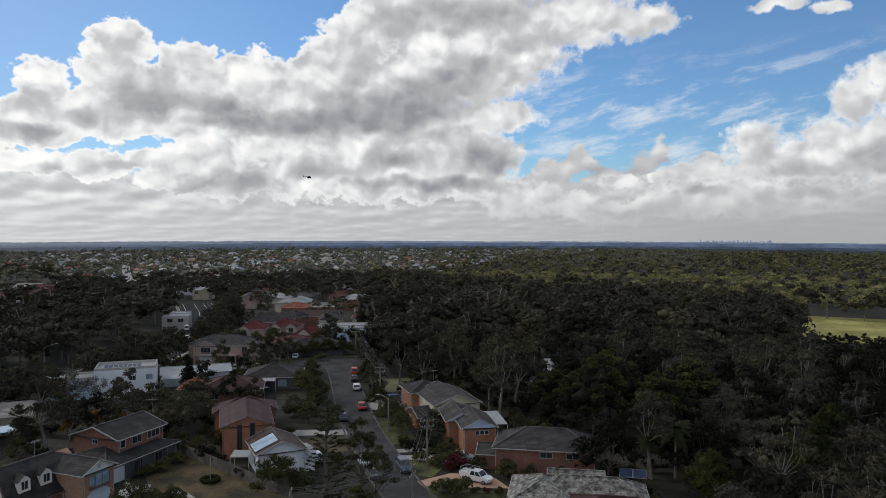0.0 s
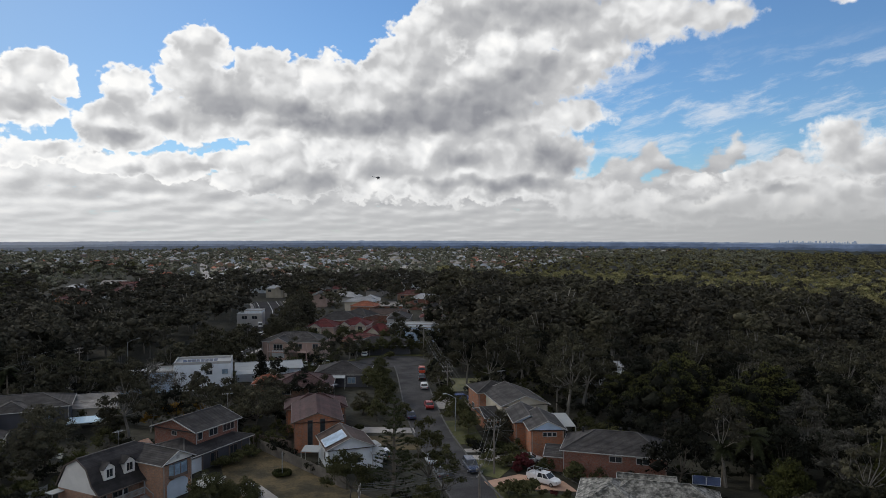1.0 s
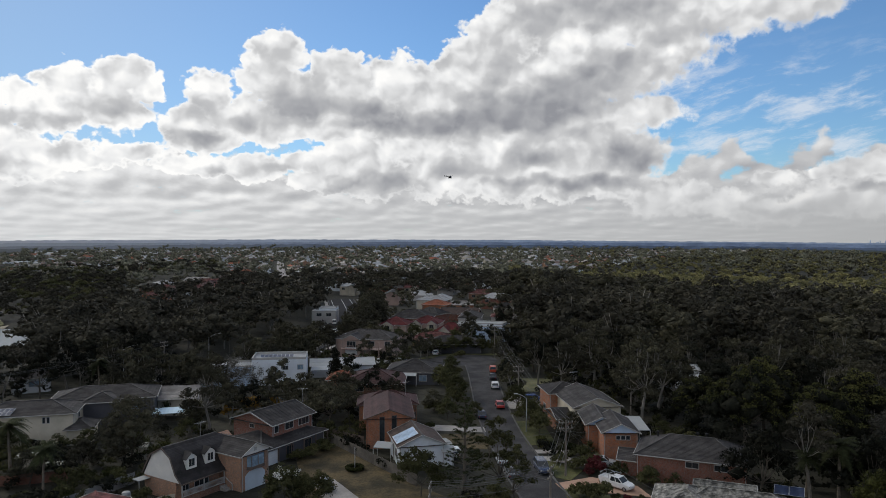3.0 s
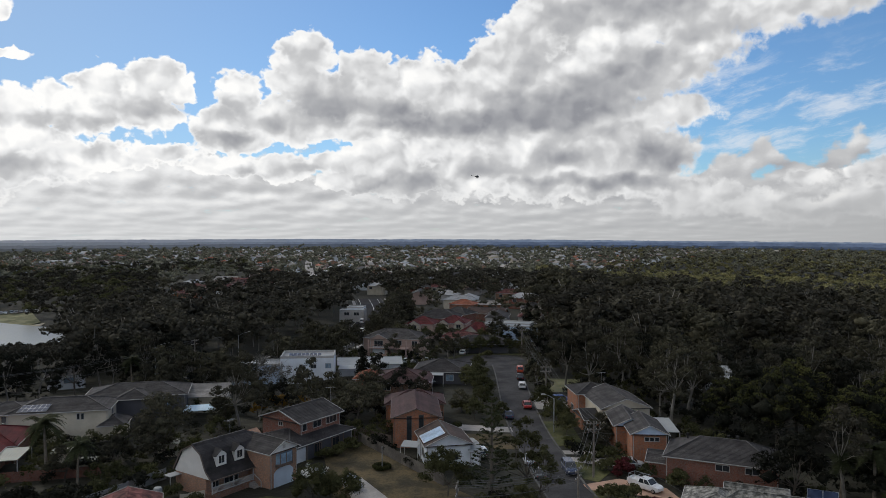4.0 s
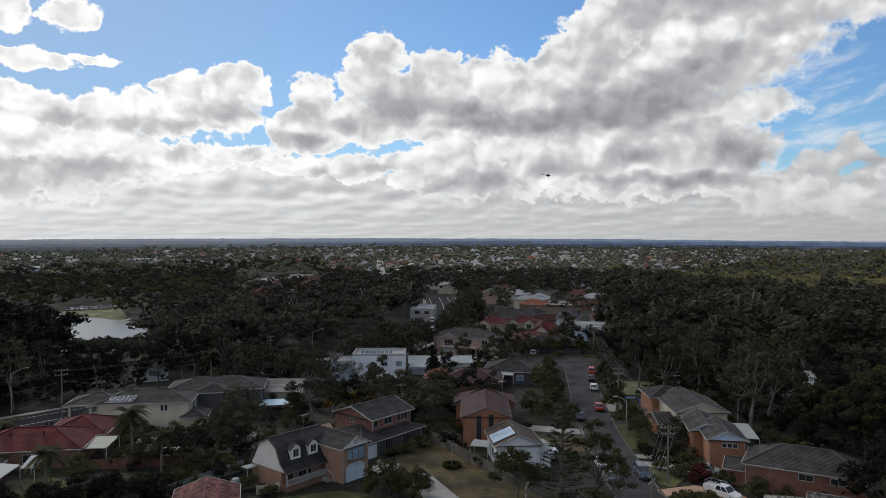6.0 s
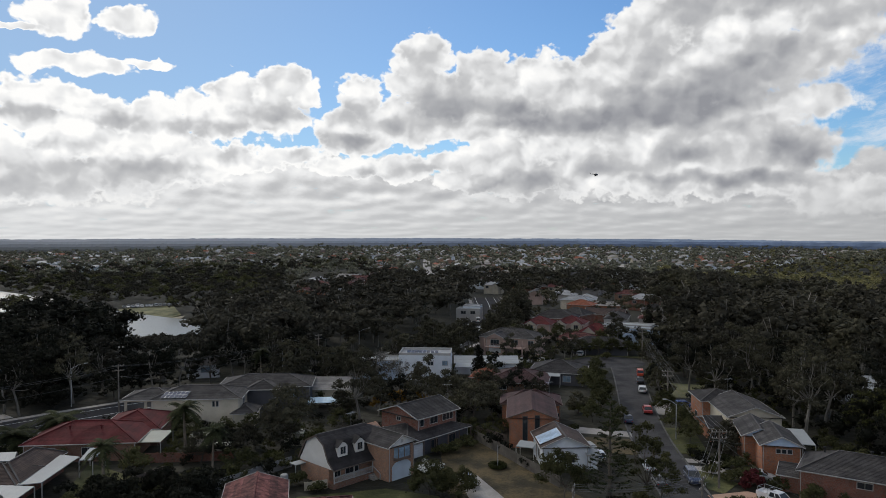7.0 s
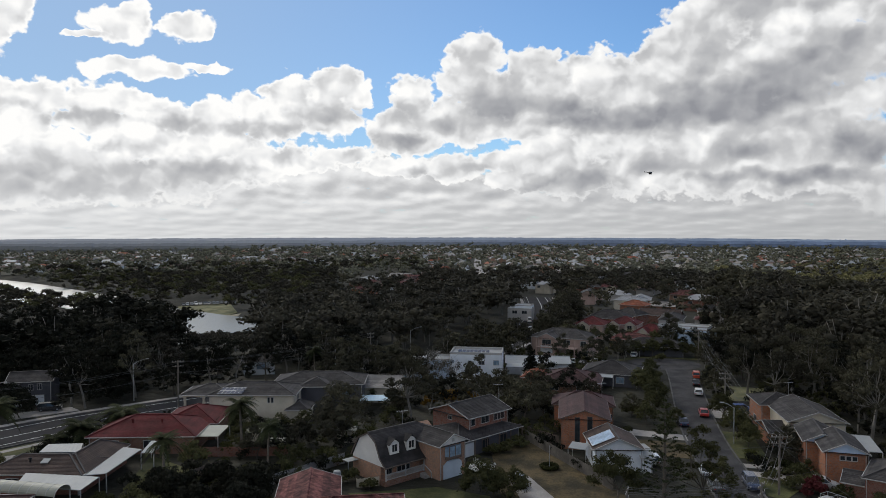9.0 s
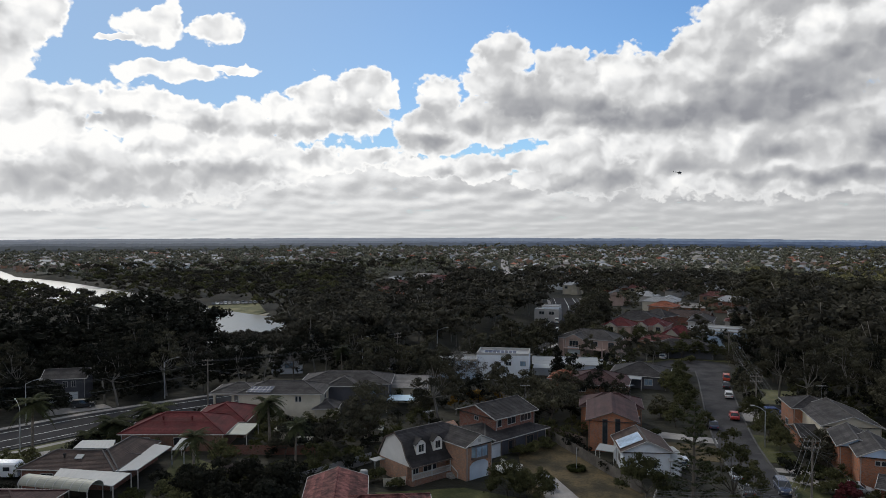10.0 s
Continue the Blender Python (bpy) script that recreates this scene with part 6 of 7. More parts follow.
def bare_tree(seed, h, spread, label="nearly leafless tree with fine grey twigs", leaf="leaf_grey"):
    r = rn(seed)
    blobs = clumps(r, 13, spread, h * 0.5, h * 0.95, spread * 0.3, 0.8)
    root = thing("bare_tree", label, "tree")
    g = limbs(r, blobs, h, h * 0.018, fork=0.3)
    for x, y, z, a, b, c in blobs:
        for k in range(16):
            p = Vector((x, y, z)) + Vector(r.normal(size=3)) * a * 0.35
            g.tube([p, p + Vector(r.normal(size=3)) * a * 0.7 + Vector((0, 0, a * 0.5))], [0.035, 0.01], 4)
    part("trunk", g, M["bark_pale"], root)
    part("crown", quads_mesh("crown", *leaves(r, blobs, 700, 0.22, inner=0.3, spread=1.0), M[leaf]), None, root)
    return root


def set_out(maker, spots):
    """Build a plant once at its first place and copy it to the others: (x, y, size, turn)."""
    first = maker()
    x, y, s, a = spots[0]
    first.matrix_basis = pose(x, y, ground_z(x, y), 0, 0, a) @ Matrix.Diagonal((s, s, s, 1))
    for x, y, s, a in spots[1:]:
        put_plant(first, x, y, s, a)
    return first


# garden trees that stand out
set_out(lambda: pine(1, 15.5, 3.3, "tall layered pine beside the street"), [(9.5, 98.6, 1.0, 0)])
set_out(lambda: eucalypt(24, 10.5, 2.7, "leaf_olive", 3600, "bark", "loose feathery olive tree beside the street", 13, 0.25, 0.13), [(14.3, 101.3, 1.14, 40), (16.6, 97.5, 0.85, 130)])
set_out(lambda: eucalypt(21, 6.8, 3.3, "leaf_olive", 5200, "bark", "feathery olive-green garden tree", 14, 0.25, 0.13), [(3.6, 102.3, 1.0, 0), (13.2, 93.5, 0.7, 80)])
set_out(lambda: eucalypt(22, 15, 4.8, n=6500, label="gum tree with pale forked trunk between the houses", nb=13, fork=0.36, leaf_size=0.15), [(-34.2, 136.5, 1.0, 0)])
set_out(lambda: eucalypt(23, 11.5, 4.8, "leaf_gum", 9000, "bark", label="leafy peppermint tree behind the fence", nb=24, fork=0.3, leaf_size=0.13), [(-42.3, 118.5, 1.0, 0)])
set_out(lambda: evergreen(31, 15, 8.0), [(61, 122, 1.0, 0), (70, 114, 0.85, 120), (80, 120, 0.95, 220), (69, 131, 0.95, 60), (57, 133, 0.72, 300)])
set_out(lambda: broadleaf(32, 9, 4.2, "leaf_gum", 4600, "dense grey-green garden tree", 18, 0.16, 0.33), [
    (-13.0, 141, 0.95, 0), (-9.5, 147, 0.8, 50), (-17, 148, 0.9, 130), (-12, 156, 0.85, 30), (-20, 158, 0.8, 210), (-43.5, 119, 0.72, 70), (-48.5, 115.5, 0.62, 200), (-54, 110, 0.62, 10), (-38, 138, 0.7, 60), (8, 150, 0.55, 0), (32, 124.5, 0.5, 30), (31.5, 128, 0.62, 140)])
set_out(lambda: broadleaf(33, 6.4, 3.0, "leaf_olive", 3400, "rounded olive-green garden tree", 14, 0.145, 0.36), [
    (12.6, 152, 0.85, 0), (13.5, 161, 0.95, 60), (12.0, 170, 0.9, 100), (10.5, 144, 0.7, 160), (16.0, 145.5, 0.55, 200), (14, 183, 0.7, 20), (15, 195, 0.7, 30), (11, 177, 0.8, 240),
    (25.4, 151, 0.9, 20), (26.6, 132.5, 0.72, 90), (25.6, 137.4, 0.95, 0), (9, 217.5, 0.8, 40), (13, 220.5, 0.8, 10), (17.5, 221.5, 0.9, 70), (22, 222, 0.9, 170), (26.5, 221.5, 0.8, 110), (31, 220, 0.8, 20), (-4, 247, 0.9, 0), (1, 246, 0.8, 60), (6.5, 247, 1.0, 200), (-8, 249, 0.9, 120), (12, 244, 0.8, 20), (20, 243, 0.8, 70), (25, 240, 0.9, 20), (34, 240, 0.9, 100),
    (-58, 171, 0.9, 0), (-63, 163, 0.8, 120), (-30, 165, 0.4, 20), (-26, 168, 0.45, 200)])
set_out(lambda: broadleaf(34, 5.2, 3.8, "leaf_olive", 5200, "spreading pale-flowered tree beside the driveway", 14, 0.15), [(-15.3, 101.3, 0.9, 0), (-11.2, 101.0, 0.75, 70)])
set_out(lambda: broadleaf(35, 8.5, 4.0, "leaf_bright", 4200, "lime-green tree at the edge of the bush", 16, 0.22), [(61.0, 87.0, 0.8, 0), (77, 86, 1.1, 70), (92, 98, 1.0, 160), (70, 82, 0.6, 30)])
set_out(lambda: eucalypt(53, 11, 4.2, "leaf_grey", 3400, "bark_pale", "thin grey-leaved tree at the edge of the bush", 12, 0.3, 0.16), [(72, 91, 0.9, 0), (79, 108.5, 1.0, 90), (96, 110, 1.0, 200)])
set_out(lambda: eucalypt(54, 15.5, 4.6, "leaf_gum", 5200, "bark_pale", "tall gum with pale forked limbs behind the houses", 10, 0.36, 0.19), [(38, 161.5, 1.0, 0), (46, 165, 1.05, 80), (53, 158, 0.95, 190), (44, 174, 1.1, 250), (35, 176, 0.9, 120), (50, 178, 1.05, 30), (58, 146, 0.85, 300), (48.5, 146, 0.8, 60)])
set_out(lambda: cypress(41, 9, 1.6), [(-14.8, 179.5, 0.95, 0), (38.5, 262, 1.2, 10), (41.5, 263, 1.1, 40)] + [(66 + 1.9 * k, 293 - 0.5 * k, 1.0 + 0.05 * (k % 3), 40 * k) for k in range(9)])
set_out(lambda: bare_tree(51, 9, 4.2), [(-37, 166, 1.0, 0), (-31.5, 162, 0.9, 80), (-41, 158.5, 0.7, 150)])
set_out(lambda: tree("autumn_shrub", "shrub with golden autumn leaves", 52, clumps(rn(52), 7, 1.8, 1.5, 3.6, 1.0), 1100, 0.2, "leaf_gold", "bark", 4, 0.09), [(-29.5, 150, 1.1, 0), (-26, 152, 1.0, 60), (-33.5, 148, 0.8, 90)])
set_out(lambda: palm(61, 8.5, label="slender palm with drooping fronds in a back garden"), [(-57.9, 112.5, 1.0, 0), (-60.5, 93.8, 0.9, 50), (-50.8, 107.5, 0.75, 120), (62, 97, 0.95, 0), (58.5, 99, 0.72, 70), (65.5, 99.5, 0.7, 10), (-95.5, 101, 1.05, 100), (-68, 171, 0.9, 5), (-61, 177, 0.85, 60)])
set_out(lambda: palm(62, 3.6, 40, 4.8, "squat date palm with dense arching fronds"), [(-86.3, 110.0, 1.05, 0), (-84.5, 118.0, 1.15, 80), (-88.5, 106.5, 0.7, 30)])
set_out(lambda: bush(71, 2.4, 1.6, n=900), [(26.5, 115.6, 0.7, 0), (28.8, 112.5, 0.8, 40), (35.2, 110, 0.9, 80), (37.8, 105, 1.0, 100), (26.2, 100.6, 0.9, 0), (28.5, 99.5, 1.0, 30),
    (31.0, 99.6, 0.35, 30), (34.2, 98.2, 0.4, 90), (30.5, 118, 0.9, 0), (6.3, 137, 0.6, 0), (8, 150.5, 1.0, 0), (14, 139.5, 0.8, 50), (16, 188, 0.8, 70), (19, 214, 0.9, 0), (-31.5, 100, 0.7, 10), (-35.5, 102.5, 0.8, 60),
    (-16.2, 119.5, 0.8, 0), (-14, 121.8, 0.8, 90), (-12, 125, 0.8, 180), (-47, 104, 0.9, 10), (-51, 101, 0.9, 60), (8.6, 121, 0.7, 0), (31.3, 113.6, 0.9, 0)])
set_out(lambda: bush(72, 2.2, 1.4, "leaf_red", label="dark red-leaved garden shrub"), [(31.3, 111.5, 1.0, 0), (29.9, 109.8, 0.5, 40), (32.6, 99.2, 0.35, 80)])
set_out(lambda: bush(73, 7, 4.2, "leaf_dark", 6000, "dense dark cedar-like garden tree", 0.20), [(-112, 124, 0.75, 0), (-118, 128, 0.85, 40), (-101, 140, 0.7, 80), (-124, 126, 0.9, 10), (76, 96, 0.9, 0), (82, 92, 1.0, 60), (72, 101, 0.85, 120), (66, 104, 0.8, 200), (86, 104, 1.0, 90), (-46, 90.5, 0.8, 0), (-51.5, 93.5, 0.7, 90), (-55, 88, 0.8, 180), (-60, 91, 0.6, 30), (-44, 84, 0.8, 10), (-50, 84, 0.7, 70)])

# garden planting between the houses
def in_plot(x, y, pts):
    inside = False
    for (ax, ay), (bx, by) in zip(pts, pts[1:] + pts[:1]):
        if (ay > y) != (by > y) and x < (bx - ax) * (y - ay) / (by - ay) + ax:
            inside = not inside
    return inside


gr = np.random.default_rng(31)
garden = {k: [] for k in range(5)}
spots = []
for k in range(9000):
    x, y = gr.uniform(-104, 56), gr.uniform(80, 236)
    side = np.hypot(MAIN[:, 0] - x, MAIN[:, 1] - y)
    j = int(np.argmin(side))
    if side[j] < 11.5 or x < MAIN[j][0] and side[j] < 60 or np.min(np.hypot(STREET[:, 0] - x, STREET[:, 1] - y)) < 5.2:
        continue
    if 24 < x < 40 and 90 < y < 119 or 2 < x < 19.5 and 96 < y < 208 or -36 < x < -4 and 90 < y < 119:
        continue
    if -46 < x < -12 and 152 < y < 190:
        continue
    if on_building(x, y, 1.3) or any(in_plot(x, y, p) for p in PLOTS) or math.hypot(x - 22, y - 210) < 11:
        continue
    gap = 3.3 if y < 130 else 4.2
    if any((px - x) ** 2 + (py - y) ** 2 < gap * gap for px, py in spots):
        continue
    spots.append((x, y))
    tall = y > 138 and gr.random() < 0.42 and not on_building(x, y, 2.6)
    kind = int(gr.choice([3, 4])) if tall else int(gr.choice([0, 1, 2], p=[0.45, 0.4, 0.15]))
    garden[kind].append((x, y, float(gr.uniform(0.55, 1.15)), float(gr.uniform(0, 360))))
    if len(spots) > 400:
        break
set_out(lambda: bush(81, 2.6, 1.9, "leaf_dark", 520, "dense dark green garden shrub", 0.18), garden[0])
set_out(lambda: bush(82, 3.2, 2.0, "leaf_olive", 520, "loose olive-green garden shrub", 0.18), garden[1])
set_out(lambda: bush(83, 2.0, 1.5, "leaf_bright", 480, "light green garden shrub", 0.16), garden[2])
set_out(lambda: eucalypt(84, 10, 3.4, "leaf_gum", 1500, label="grey-green garden gum tree"), garden[3])
set_out(lambda: broadleaf(85, 7.5, 3.2, "leaf_dark", 1500, "dark leafy garden tree", 10, 0.20, 0.36), garden[4])

# trees that screen the main road and the back of the gardens
row = offset(MAIN, 11.5)
screen = {0: [], 1: []}
for k in range(0, len(MAIN)):
    for o in (10.5, 14.5):
        x, y = MAIN[k] + (row[k] - MAIN[k]) / 11.5 * (o + gr.uniform(-1.2, 1.2))
        y += gr.uniform(-2, 2)
        if 148 < y < 345 and not (224 < y < 246) and not on_building(x, y, 1.8):
            screen[int(gr.integers(0, 2))].append((float(x), float(y), float(gr.uniform(0.7, 1.1)), float(gr.uniform(0, 360))))
set_out(lambda: eucalypt(86, 12.5, 4.0, "leaf_gum", 1800, label="roadside gum tree with pale limbs"), screen[0])
set_out(lambda: broadleaf(87, 9, 3.8, "leaf_gum", 1900, "dense roadside evergreen tree", 12, 0.3), screen[1])

bl = thing("flowers", "heads of white blossom on the driveway tree", "flowers", pose(-15.3, 101.3, 0.05))
fl = np.random.default_rng(6)
for k in range(9):
    a = fl.uniform(0, math.tau)
    c = (2.4 * math.cos(a) * fl.uniform(0.2, 1), 2.4 * math.sin(a) * fl.uniform(0.2, 1), fl.uniform(3.6, 4.5))
    part("blossom", quads_mesh("blossom", *leaves(fl, [(*c, 0.5, 0.5, 0.35)], 60, 0.09), M["petal_white"]), None, bl)

# ---- bushland ----


def gum_crown(rng, heads, wide, z0):
    """A few uneven lobes of foliage at the ends of the limbs."""
    out = []
    tall = rng.uniform(0.75, 1.0)
    for k in range(heads):
        a = k * 2.4 + rng.uniform(-0.6, 0.6)
        r = wide * math.sqrt((k + 0.3) / heads) * rng.uniform(0.7, 1.15)
        z = tall * rng.uniform(0.80, 0.92) - (tall * 0.85 - z0) * (r / wide) ** 1.5 * rng.uniform(0.3, 1.0)
        t = wide * rng.uniform(0.36, 0.60)
        out.append((r * math.cos(a), r * math.sin(a), z, t, t * rng.uniform(0.85, 1.2), t * rng.uniform(0.6, 0.95)))
    return out


def low_tree(rng, heads, per, nleaf, size, z0=0.36, core=0.80, wide=0.25):
    """A lighter tree for the woods, standing on the origin, about 1 high."""
    lobes = gum_crown(rng, heads, wide, z0)
    sprigs = shell_clumps(rng, lobes, per, wide * 0.24)
    hearts = cores(rng, lobes, core) if heads > 5 else small_cores(rng, lobes, core)
    return join(leaves(rng, sprigs, nleaf * 2 // 3, size, up=0.4, inner=0.4, spread=0.7), leaves(rng, lobes, nleaf // 3, size, up=0.3, inner=0.55, spread=0.7), hearts)


def low_limbs(rng, n):
    g = Geo()
    fork = Vector((rng.normal() * 0.02, rng.normal() * 0.02, 0.42))
    g.tube([(0, 0, -0.05), fork], [0.018, 0.013], 5)
    for k in range(n):
        a = rng.uniform(0, math.tau)
        e = Vector((0.2 * math.cos(a), 0.2 * math.sin(a), rng.uniform(0.7, 0.92)))
        m = fork.lerp(e, 0.5) + Vector((0, 0, -0.05))
        g.tube([fork, m, e], [0.010, 0.007, 0.003], 4)
    v = np.array(g.v)
    q = np.array([f if len(f) == 4 else (f[0], f[1], f[2], f[2]) for f in g.f if len(f) in (3, 4)])
    return v, q


def woods(name, label, seed, spots, leaf, templates, trunk=None, kind="stuff"):
    """Many trees in one mesh: spots are rows of x, y, height, width factor."""
    rng = np.random.default_rng(seed)
    V, Q, n = [], [], 0
    for (x, y, h, w), t in zip(spots, rng.integers(0, len(templates), len(spots))):
        v, q = templates[t]
        a = rng.uniform(0, math.tau)
        c, s = math.cos(a), math.sin(a)
        p = np.stack([(v[:, 0] * c - v[:, 1] * s) * h * w + x, (v[:, 0] * s + v[:, 1] * c) * h * w + y, v[:, 2] * h + ground_z(x, y)], 1)
        V.append(p)
        Q.append(q + n)
        n += len(p)
    me = quads_mesh(name, np.concatenate(V), np.concatenate(Q), M[leaf])
    return tagged(new(name, me), label, "trees", kind=kind)


def free(x, y, gap=9.0):
    if x * x + y * y < 55 ** 2:
        return False
    for line, w in ((STREET, 5.5), (MAIN, 11), (FAR_ROAD, 8)):
        if np.min(np.hypot(line[:, 0] - x, line[:, 1] - y)) < w:
            return False
    return not on_building(x, y, gap - 5.0)


def meadow_at(x, y):
    d, a = math.hypot(x, y), math.degrees(math.atan2(x, y))
    return a > 38.0 + 3.0 * sstep(400, 300, d) and 230 < d < 394


nr = np.random.default_rng(77)
groups = {"near_right": [], "near_left": [], "mid": [], "far": [], "far_right": [], "suburb": []}


def crowd(d0, d1, a0, a1, gap, accept):
    """Evenly jittered places in a sector."""
    out = []
    r = d0
    while r < d1:
        n = max(1, int(r * radians(a1 - a0) / gap))
        for k in range(n):
            a = radians(a0 + (a1 - a0) * (k + nr.uniform(0, 1)) / n)
            d = r + nr.uniform(-0.5, 0.5) * gap
            x, y = d * math.sin(a), d * math.cos(a)
            if accept(x, y, d, math.degrees(a)):
                out.append((x, y))
        r += gap
    return out


def is_right_bush(x, y, d, a):
    if meadow_at(x, y):
        return False
    if any((bx - x) ** 2 + (by - y) ** 2 < 81 for bx, by in ((61, 122), (70, 114), (80, 120), (69, 131), (57, 133), (77, 86), (61, 87), (92, 98))):
        return False
    edge = 50 if y < 128 else 46 + (y - 128) * 0.05
    if y > 190:
        edge = 36 + (y - 190) * 0.08
    return x > edge and not (58 < x < 77 and 156 < y < 178) and free(x, y, 7)


def is_left_bush(x, y, d, a):
    if d > 225 and river_edge(x, y) < 2:
        return False
    if -32.6 < a < -28.3 and 388 < d < 456:
        return False
    if -31.5 < a < -25.8 and 288 < d < 402:
        return False
    off = np.min(np.hypot(MAIN[:, 0] - x, MAIN[:, 1] - y))
    k = int(np.argmin(np.hypot(MAIN[:, 0] - x, MAIN[:, 1] - y)))
    side = (MAIN[min(k + 1, len(MAIN) - 1)] - MAIN[max(k - 1, 0)])
    left = side[0] * (y - MAIN[k][1]) - side[1] * (x - MAIN[k][0]) > 0
    if d > 385 and a > -20:
        return False
    return left and off > 9.8 and free(x, y, 9) and not (-121 < x < -104 and 119 < y < 131)


RIGHT = crowd(70, 400, 8, 50, 8.0, is_right_bush)
LEFT = crowd(120, 235, -50, 4, 6.2, is_left_bush) + crowd(238, 400, -50, 4, 7.8, is_left_bush)
RIGHT2 = crowd(404, 640, 8, 50, 9.0, is_right_bush)
LEFT2 = crowd(404, 640, -50, 4, 8.0, is_left_bush) + crowd(642, 790, -50, -13, 10, lambda x, y, d, a: river_edge(x, y) > 4 and nr.random() < 0.8)
KINDS = [lambda: eucalypt(101, 17, 5.0, n=2000), lambda: eucalypt(102, 15, 4.4, "leaf_dark", 2000, nb=9), lambda: eucalypt(103, 14, 4.8, "leaf_wood", 2000, label="grey-green gum tree in the bush"),
         lambda: broadleaf(104, 12, 4.8, "leaf_dark", 2200, "rounded dark green bush tree", 14, 0.26), lambda: bare_tree(105, 14, 4.6, "half-dead gum with bare pale branches")]
share = [0.30, 0.24, 0.16, 0.30, 0.0]
close = sorted([p for p in RIGHT + LEFT if math.hypot(*p) < 235], key=lambda p: math.hypot(*p))[:150]
lots = {k: [] for k in range(5)}
for p in close:
    size = float(nr.uniform(0.65, 1.05))
    if p[0] < 0:
        cap = math.hypot(*p) < 350 and -31.6 < math.degrees(math.atan2(*p)) < -26.4
        size = min(size, max(0.2, (38 - 46.5 * math.hypot(*p) / 345) / 17)) if cap else size
    # the west side leans to dark leaf colour in place of shade
    lots[int(nr.choice(5, p=share if p[0] > 0 else [0.2, 0.34, 0.06, 0.40, 0.0]))].append((p[0], p[1], size, float(nr.uniform(0, 360))))
for k, spots in lots.items():
    if spots:
        set_out(KINDS[k], spots)
taken = set(close)


def sight(x, y, h):
    """Tops stay low where the bank lies open towards the bend of the river."""
    d, a = math.hypot(x, y), math.degrees(math.atan2(x, y))
    if -31.6 < a < -26.4 and d < 350:
        return max(1.5, min(h, 38 - 46.5 * d / 345 - ground_z(x, y)))
    return h


T_mid = [low_tree(np.random.default_rng(200 + k), 7, 7, 480, 0.033, 0.40, 0.55, 0.29) for k in range(9)]
T_far = [low_tree(np.random.default_rng(220 + k), 3, 4, 40, 0.075, 0.26, 0.74, 0.32) for k in range(8)]
T_semi = [low_tree(np.random.default_rng(230 + k), 5, 6, 180, 0.040, 0.32, 0.60, 0.29) for k in range(8)]
T_trunk = [low_limbs(np.random.default_rng(240 + k), 4) for k in range(4)]


def sized(pts, lo, hi):
    out = []
    for x, y in pts:
        u = nr.uniform(0, 1) ** 1.5
        out.append((x, y, lo + (hi - lo) * u, nr.uniform(0.8, 1.1) + 0.35 * u))
    return out


right_rest = [(x, y, min(h, 8.5) if x > 0.7 * y and math.hypot(x, y) > 150 and math.hypot(x, y) < 240 else h, w) for x, y, h, w in sized([p for p in RIGHT if p not in taken], 10, 21)]
left_rest = [(x, y, sight(x, y, h * (0.66 if math.hypot(x, y) > 235 and (x < -0.79 * y or -0.6 * y < x < -0.48 * y) else 1.0)), w) for x, y, h, w in sized([p for p in LEFT if p not in taken], 9, 18)]
split = [s for s in right_rest if nr.random() < 0.35]
chosen = set(s[:2] for s in split)


def away(s, d0, d1):
    return d0 <= math.hypot(s[0], s[1]) < d1


plain_right = [s for s in right_rest if s[:2] not in chosen]
river_side = [s for s in left_rest if s[0] < -0.6 * s[1]]
road_side = [s for s in left_rest if s[0] >= -0.6 * s[1]]
woods("bushland", "dense grey-green eucalypt bushland", 1, [s for s in plain_right if away(s, 0, 290)], "leaf_wood", T_mid)
woods("bushland", "grey-green eucalypt bushland on the slope", 18, [s for s in plain_right if away(s, 290, 999)], "leaf_wood", T_semi)
woods("bushland", "olive-green patches of eucalypt bushland", 2, split, "leaf_gum", T_mid)
# near-black leaves put the river side's shade into the colour
woods("bushland", "eucalypt woodland along the river, coloured dark for deep shade", 3, [s for s in river_side if away(s, 0, 290)], "leaf_dark", T_mid)
woods("bushland", "eucalypt woodland beyond the river bank, coloured dark for shade", 19, [s for s in river_side if away(s, 290, 999)], "leaf_dark", T_semi)
woods("bushland", "grey-green eucalypt woodland beside the main road", 13, [s for s in road_side if away(s, 0, 290)], "leaf_wood", T_mid)
woods("bushland", "grey-green eucalypt woodland in the valley", 20, [s for s in road_side if away(s, 290, 999)], "leaf_wood", T_semi)
r2 = sized(RIGHT2, 7, 13)


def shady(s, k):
    """Trees short of the cloud shadow's edge, and every fifth beyond; the rest take the sunlit colour."""
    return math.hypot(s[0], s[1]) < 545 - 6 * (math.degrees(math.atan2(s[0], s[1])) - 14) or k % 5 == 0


woods("bushland", "olive bushland further off, coloured as if sunlit", 11, [s for k, s in enumerate(r2) if not shady(s, k)], "leaf_sunlit_far", T_semi)
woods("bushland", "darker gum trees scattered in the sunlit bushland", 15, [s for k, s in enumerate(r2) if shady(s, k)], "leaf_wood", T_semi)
l2 = sized(LEFT2, 7, 14)
woods("bushland", "river woodland further off", 12, [s for k, s in enumerate(l2) if k % 3], "leaf_wood", T_semi)
woods("bushland", "olive-green river woodland further off", 16, [s for k, s in enumerate(l2) if k % 3 == 0], "leaf_olive", T_semi)
pale = [s for s in right_rest + left_rest if nr.random() < 0.28 and math.hypot(s[0], s[1]) < 480]
woods("bare_limbs", "pale gum trunks and limbs showing through the bushland", 4, pale, "bark_pale", T_trunk)


T_under = [low_tree(np.random.default_rng(260 + k), 4, 4, 80, 0.075, 0.22, 0.6, 0.36) for k in range(5)]
